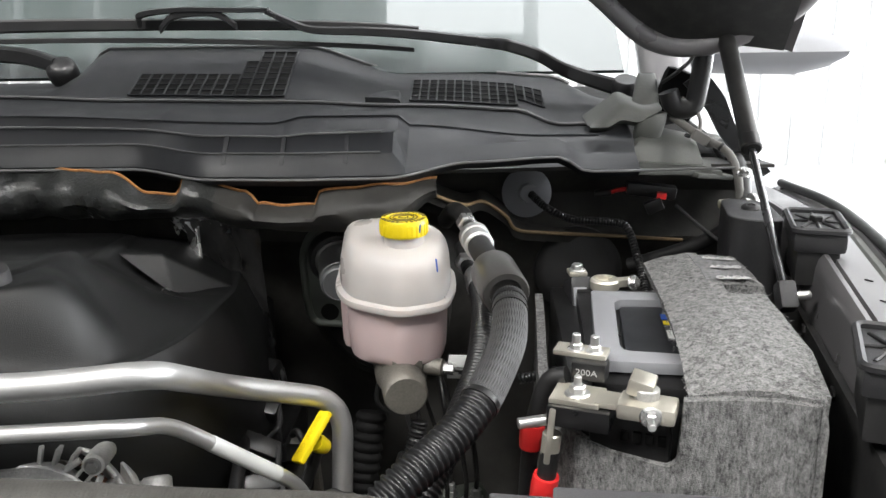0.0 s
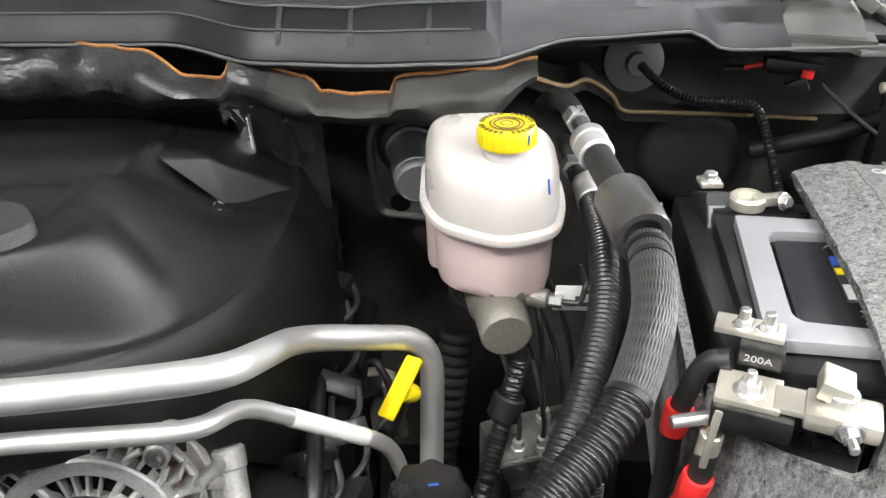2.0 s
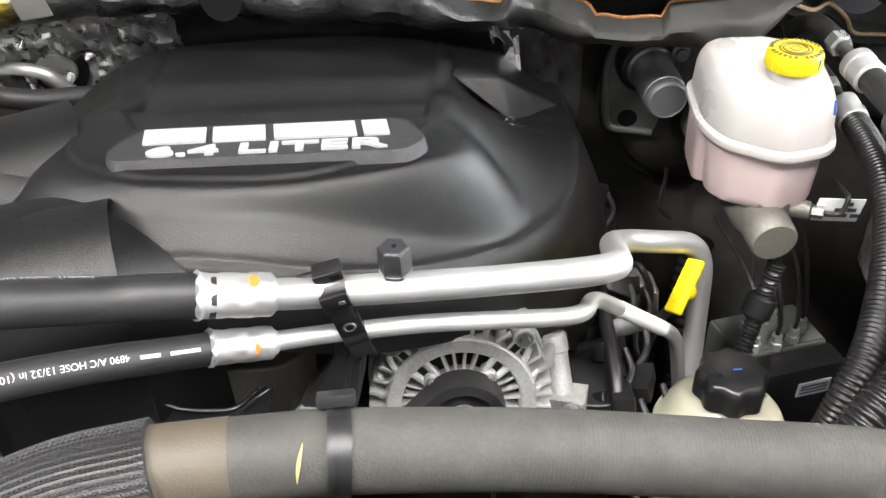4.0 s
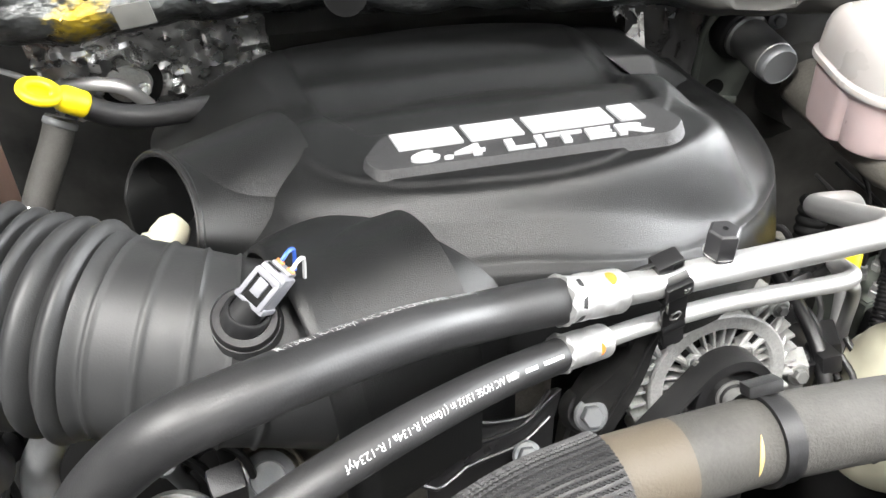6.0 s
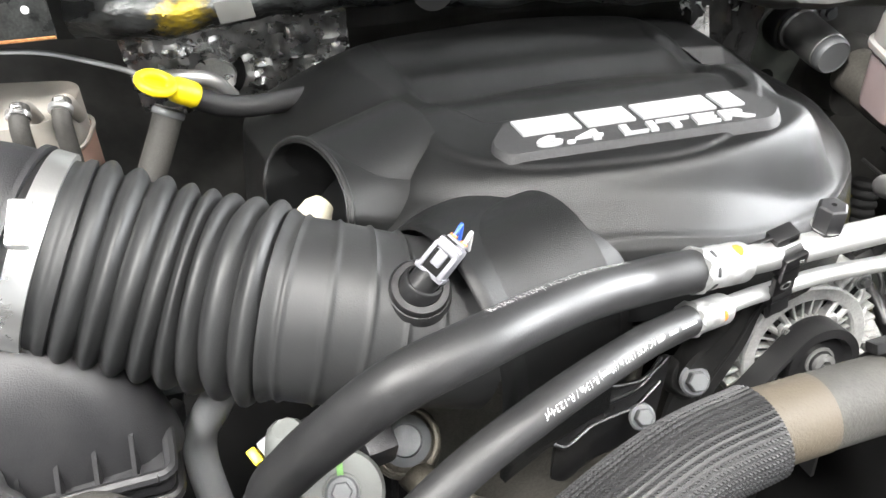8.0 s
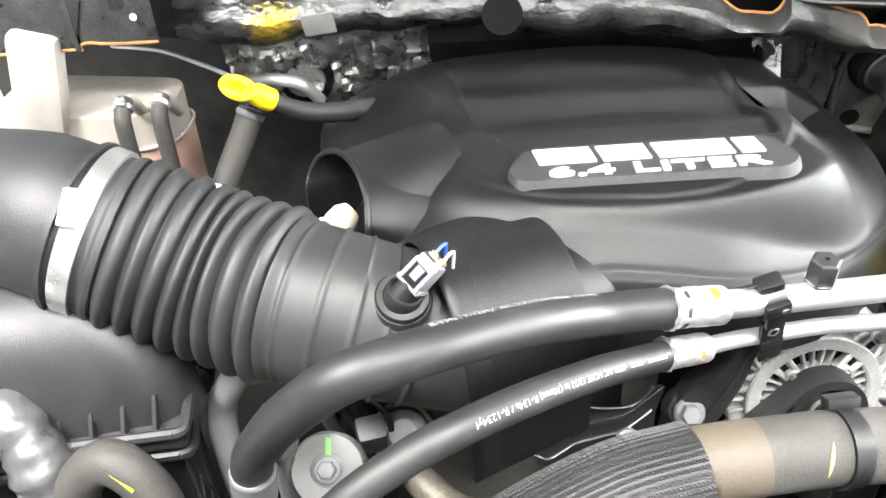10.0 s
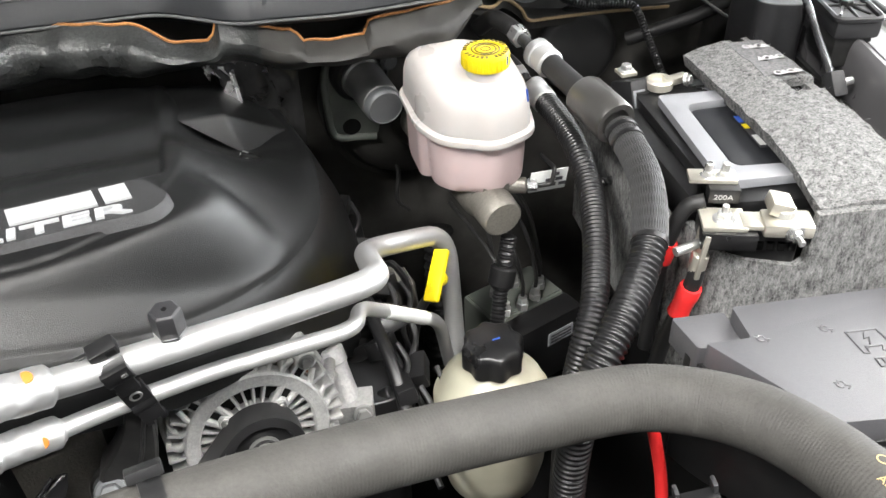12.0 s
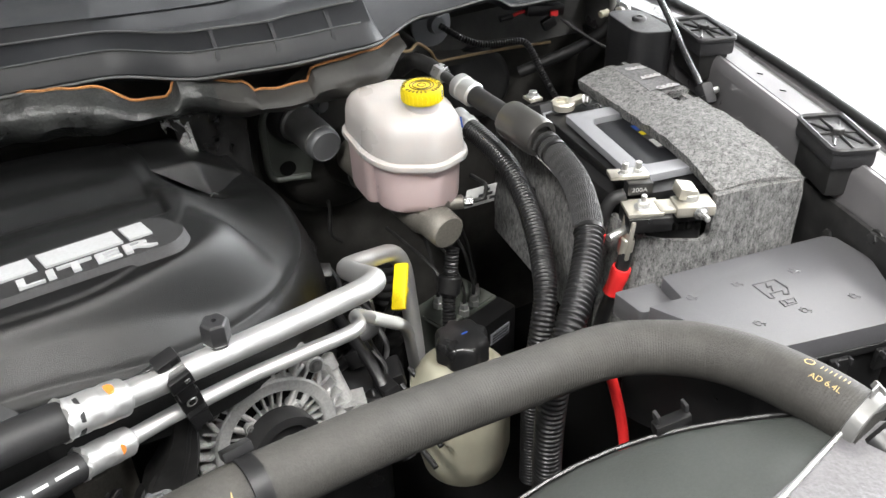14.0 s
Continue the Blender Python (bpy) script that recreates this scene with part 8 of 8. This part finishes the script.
part("pipe", tube(spline([(-0.720, 0.505, 1.262), (-0.737, 0.478, 1.236), (-0.754, 0.474, 1.203), (-0.750, 0.458, 1.16), (-0.732, 0.44, 1.05)]), 0.0115, 16), M_PIPEGREY, hh)
gk = thing("hose_knob", (-0.684, 0.412, 1.25), "pale grey plastic plug beside the suction hose", "plug")
part("knob", loft([[(-0.684 + r * math.cos(2 * math.pi * k / 10 + 0.3) + 0.10 * (z - 1.28), 0.410 + r * math.sin(2 * math.pi * k / 10 + 0.3), z) for k in range(10)] for r, z in ((0.011, 1.235), (0.013, 1.24), (0.013, 1.268), (0.0112, 1.276), (0.008, 1.279))]), M_PALEGREY, gk)
part("stem", rod((-0.688, 0.412, 1.238), (-0.692, 0.42, 1.16), 0.008), M_PIPEGREY, gk)
dc = thing("duct_clip", (-0.774, 0.50, 1.22), "small bright steel clip below the intake duct", "clip")
part("leaf", loft([[(-0.796, 0.492, 1.224), (-0.752, 0.486, 1.238), (-0.750, 0.506, 1.242), (-0.790, 0.512, 1.232)], [(-0.796, 0.492, 1.2265), (-0.752, 0.486, 1.2405), (-0.750, 0.506, 1.2445), (-0.790, 0.512, 1.2345)]]), M_ZINC, dc)
part("rivet", lathe([(0.0035, 0), (0.003, 0.0015), (0, 0.0018)], (-0.790, 0.499, 1.230), (-0.2, -0.3, 0.9), 12), M_STEEL, dc)
part("foot", box((-0.772, 0.50, 1.215), (0.012, 0.010, 0.026), (0, 14, 0), 0.002), M_DARKSTEEL, dc)

# ---- injectors and plugs along the valve cover ----
for k, (x, y, z, w) in enumerate(((-0.185, 0.84, 1.165, 0.03), (-0.178, 0.78, 1.150, 0.034), (-0.170, 0.73, 1.135, 0.036), (-0.160, 0.69, 1.12, 0.04), (-0.175, 0.66, 1.12, 0.03), (-0.15, 0.76, 1.11, 0.03), (-0.145, 0.64, 1.10, 0.034), (-0.165, 0.61, 1.11, 0.03))):
    ic = thing("injector_plug", (x, y, z), "black wiring plug on the valve cover", "plug", "valve cover plugs")
    part("shell", box((x, y, z), (w, 0.018, 0.018), (20 + 9 * k, 14 * (k % 3), -25 + 17 * k), 0.003), M_PLASTIC, ic)
    part("collar", rod((x - 0.012, y, z), (x - 0.03, y + 0.004, z - 0.012), 0.007), M_PLASTIC, ic)
    part("wire", tube(spline([(x + w / 2, y, z), (x + 0.02, y - 0.02, z - 0.01), (x + 0.005, y - 0.05, z - 0.02), (x + 0.01, y - 0.09, z - 0.03)]), 0.003, 8), M_RUBBER, ic)
part("valve_cover", prism(rounded([(-0.25, 0.60), (-0.165, 0.60), (-0.155, 0.90), (-0.24, 0.92)], 0.02), 0.95, 1.11, 0.02, 3), M_PLASTIC, en)
part("coil_rail", tube(spline([(-0.195, 0.90, 1.17), (-0.19, 0.80, 1.155), (-0.18, 0.70, 1.14), (-0.17, 0.62, 1.12), (-0.165, 0.56, 1.06)]), 0.0065, 12), M_LOOM, en)
# ---- wrapped loom and hose beside the air box ----
wl = thing("wrapped_loom", (-0.80, 0.30, 1.15), "loom bundle wrapped in crinkled dark plastic film", "wiring loom")
part("wrap", tube(even(spline([(-0.93, 0.425, 1.268), (-0.895, 0.418, 1.268), (-0.865, 0.402, 1.262), (-0.845, 0.385, 1.235), (-0.84, 0.37, 1.19)]), 0.002), lambda s: 0.020 + 0.0016 * math.sin(s * 130) + 0.0009 * math.sin(s * 410 + 1), 22), M_FILM, wl)
part("tail", tube(even(spline([(-0.885, 0.40, 1.262), (-0.895, 0.375, 1.25), (-0.90, 0.35, 1.22)]), 0.002), lambda s: 0.014 + 0.0012 * math.sin(s * 170), 18), M_FILM, wl)
cv = thing("vent_hose", (-0.76, 0.33, 1.15), "grey brown rubber vent hose with a yellow stripe", "hose")
part("hose", tube(spline([(-0.825, 0.372, 1.19), (-0.817, 0.376, 1.232), (-0.79, 0.377, 1.258), (-0.765, 0.372, 1.238), (-0.755, 0.368, 1.18)]), 0.015, 20), M_RADHOSE, cv)
part("stripe", tube(spline([(-0.782, 0.364, 1.263), (-0.775, 0.362, 1.258), (-0.768, 0.360, 1.252)]), 0.0014, 6), M_YELLOW, cv)

# ---- wiring and bracket on the front of the engine ----
ew = thing("knock_sensor_lead", (-0.69, 0.47, 1.18), "grey plug with a yellow lock on a black engine lead", "connector")
ek = part("plug", box((-0.700, 0.463, 1.203), (0.024, 0.018, 0.020), (25, -20, 30), 0.003), M_GREYPLASTIC, ew, "grey connector housing")
part("lock", box((-0.716, 0.458, 1.198), (0.007, 0.012, 0.012), (25, -20, 30), 0.0015), M_YELLOW, ek, "yellow locking tab")
part("seal", box((-0.704, 0.455, 1.189), (0.014, 0.010, 0.006), (25, -20, 30), 0.0015), M_BLUE, ek, "blue seal")
part("lead", tube(spline([(-0.690, 0.468, 1.210), (-0.672, 0.472, 1.215), (-0.655, 0.470, 1.203), (-0.648, 0.468, 1.18), (-0.655, 0.47, 1.14), (-0.66, 0.48, 1.06)]), 0.0035, 8), M_LOOM, ew)
part("lead", tube(spline([(-0.668, 0.478, 1.19), (-0.655, 0.482, 1.205), (-0.64, 0.480, 1.21), (-0.628, 0.478, 1.195), (-0.625, 0.478, 1.15), (-0.63, 0.48, 1.06)]), 0.003, 8), M_LOOM, ew)
part("cap", lathe([(0.006, -0.06), (0.006, 0.0), (0.0085, 0.002), (0.0085, 0.008), (0.006, 0.010), (0, 0.010)], (-0.672, 0.466, 1.212), (0.0, -0.4, 0.9), 18), M_ZINC, ew, "pale metal cap")
tb = thing("timing_bracket", (-0.47, 0.50, 1.10), "black ribbed plastic shield in front of the engine", "shield")
rowA = spline([(-0.5102, 0.4578, 1.194), (-0.5023, 0.4666, 1.2075), (-0.4924, 0.4764, 1.2213), (-0.476, 0.4804, 1.211), (-0.4554, 0.4874, 1.2034), (-0.4404, 0.4939, 1.2018), (-0.427, 0.5037, 1.2109)], 6)
rowB = spline([(-0.5102, 0.4578, 1.194), (-0.4928, 0.4679, 1.1988), (-0.4847, 0.4717, 1.1987), (-0.4641, 0.4806, 1.1964), (-0.447, 0.4886, 1.1961), (-0.4316, 0.4985, 1.2029), (-0.4204, 0.5057, 1.2078)], 6)
rowC = spline([(-0.5164, 0.4527, 1.1882), (-0.5058, 0.455, 1.181), (-0.4916, 0.463, 1.1843), (-0.4853, 0.4667, 1.1862), (-0.4646, 0.476, 1.1845), (-0.4474, 0.484, 1.184), (-0.4273, 0.4967, 1.1927)], 6)
back_ = Vector((0.002, 0.004, -0.0025))
part("panel", sheet([[p + back_ for p in rowA], [(p + q) / 2 + back_ * 1.6 for p, q in zip(rowA, rowB)], [p + back_ for p in rowB], [(p + q) / 2 + back_ * 1.3 for p, q in zip(rowB, rowC)], [p + back_ for p in rowC], [p + Vector((0.004, 0.012, -0.05)) for p in rowC]], 0.003), M_PLASTIC, tb, smooth=60)
for line_ in (rowA, rowB, rowC):
    part("edge_rib", tube(line_, 0.0016, 8), M_PLASTIC, tb)

# ---- harness between the engine and the booster ----
hn = thing("engine_harness", (-0.20, 0.82, 1.0), "black engine harness with plugs beside the cover", "wiring loom")
HP = even(spline([(-0.196, 0.865, 1.155), (-0.200, 0.85, 1.15), (-0.205, 0.815, 1.14), (-0.198, 0.78, 1.09), (-0.20, 0.75, 1.03), (-0.19, 0.73, 0.95)]), 0.0011)
part("loom", tube(HP, lambda s: 0.0068 + 0.0008 * math.sin(s * 1500) + 0.0012 * math.sin(s * 55), 14), M_LOOM, hn)
part("wire", tube(spline([(-0.190, 0.87, 1.15), (-0.185, 0.85, 1.16), (-0.172, 0.82, 1.14), (-0.178, 0.79, 1.10), (-0.165, 0.76, 1.02)]), 0.0028, 8), M_LOOM, hn)
part("wire", tube(spline([(-0.205, 0.82, 1.15), (-0.185, 0.80, 1.155), (-0.168, 0.79, 1.135), (-0.160, 0.775, 1.09), (-0.168, 0.76, 1.03)]), 0.0022, 8), M_LOOM, hn)
part("wire", tube(spline([(-0.150, 0.78, 1.12), (-0.140, 0.765, 1.13), (-0.128, 0.755, 1.10), (-0.135, 0.745, 1.04), (-0.13, 0.74, 0.97)]), 0.0035, 8), M_RUBBER, hn)
hk = part("plug", box((-0.203, 0.808, 1.150), (0.018, 0.026, 0.014), (20, 10, 35), 0.002), M_PLASTIC, hn, "glossy black connector")
part("latch", box((-0.206, 0.800, 1.158), (0.008, 0.016, 0.003), (20, 10, 35), 0.0008), M_LID, hk)
hk = part("plug", box((-0.176, 0.775, 1.075), (0.016, 0.026, 0.018), (35, -10, -20), 0.002), M_PLASTIC, hn, "glossy black connector")
part("latch", box((-0.176, 0.764, 1.080), (0.007, 0.004, 0.012), (35, -10, -20), 0.0008), M_LID, hk)
for k in (40, 90, 140):
    p, q = HP[k], HP[k + 5]
    part("tape_band", tube([p, p.lerp(q, 0.5), q], 0.0092, 14), M_RUBBER, hn, "black tape wrap")
part("bracket", loft([[(-0.150, 0.765, 1.06), (-0.118, 0.752, 1.06), (-0.116, 0.757, 1.06), (-0.148, 0.770, 1.06)], [(-0.152, 0.768, 1.11), (-0.122, 0.756, 1.105), (-0.120, 0.761, 1.105), (-0.150, 0.773, 1.11)], [(-0.150, 0.780, 1.122), (-0.128, 0.772, 1.118), (-0.127, 0.776, 1.114), (-0.149, 0.784, 1.118)]]), M_CASTDARK, hn, "dull metal harness bracket")
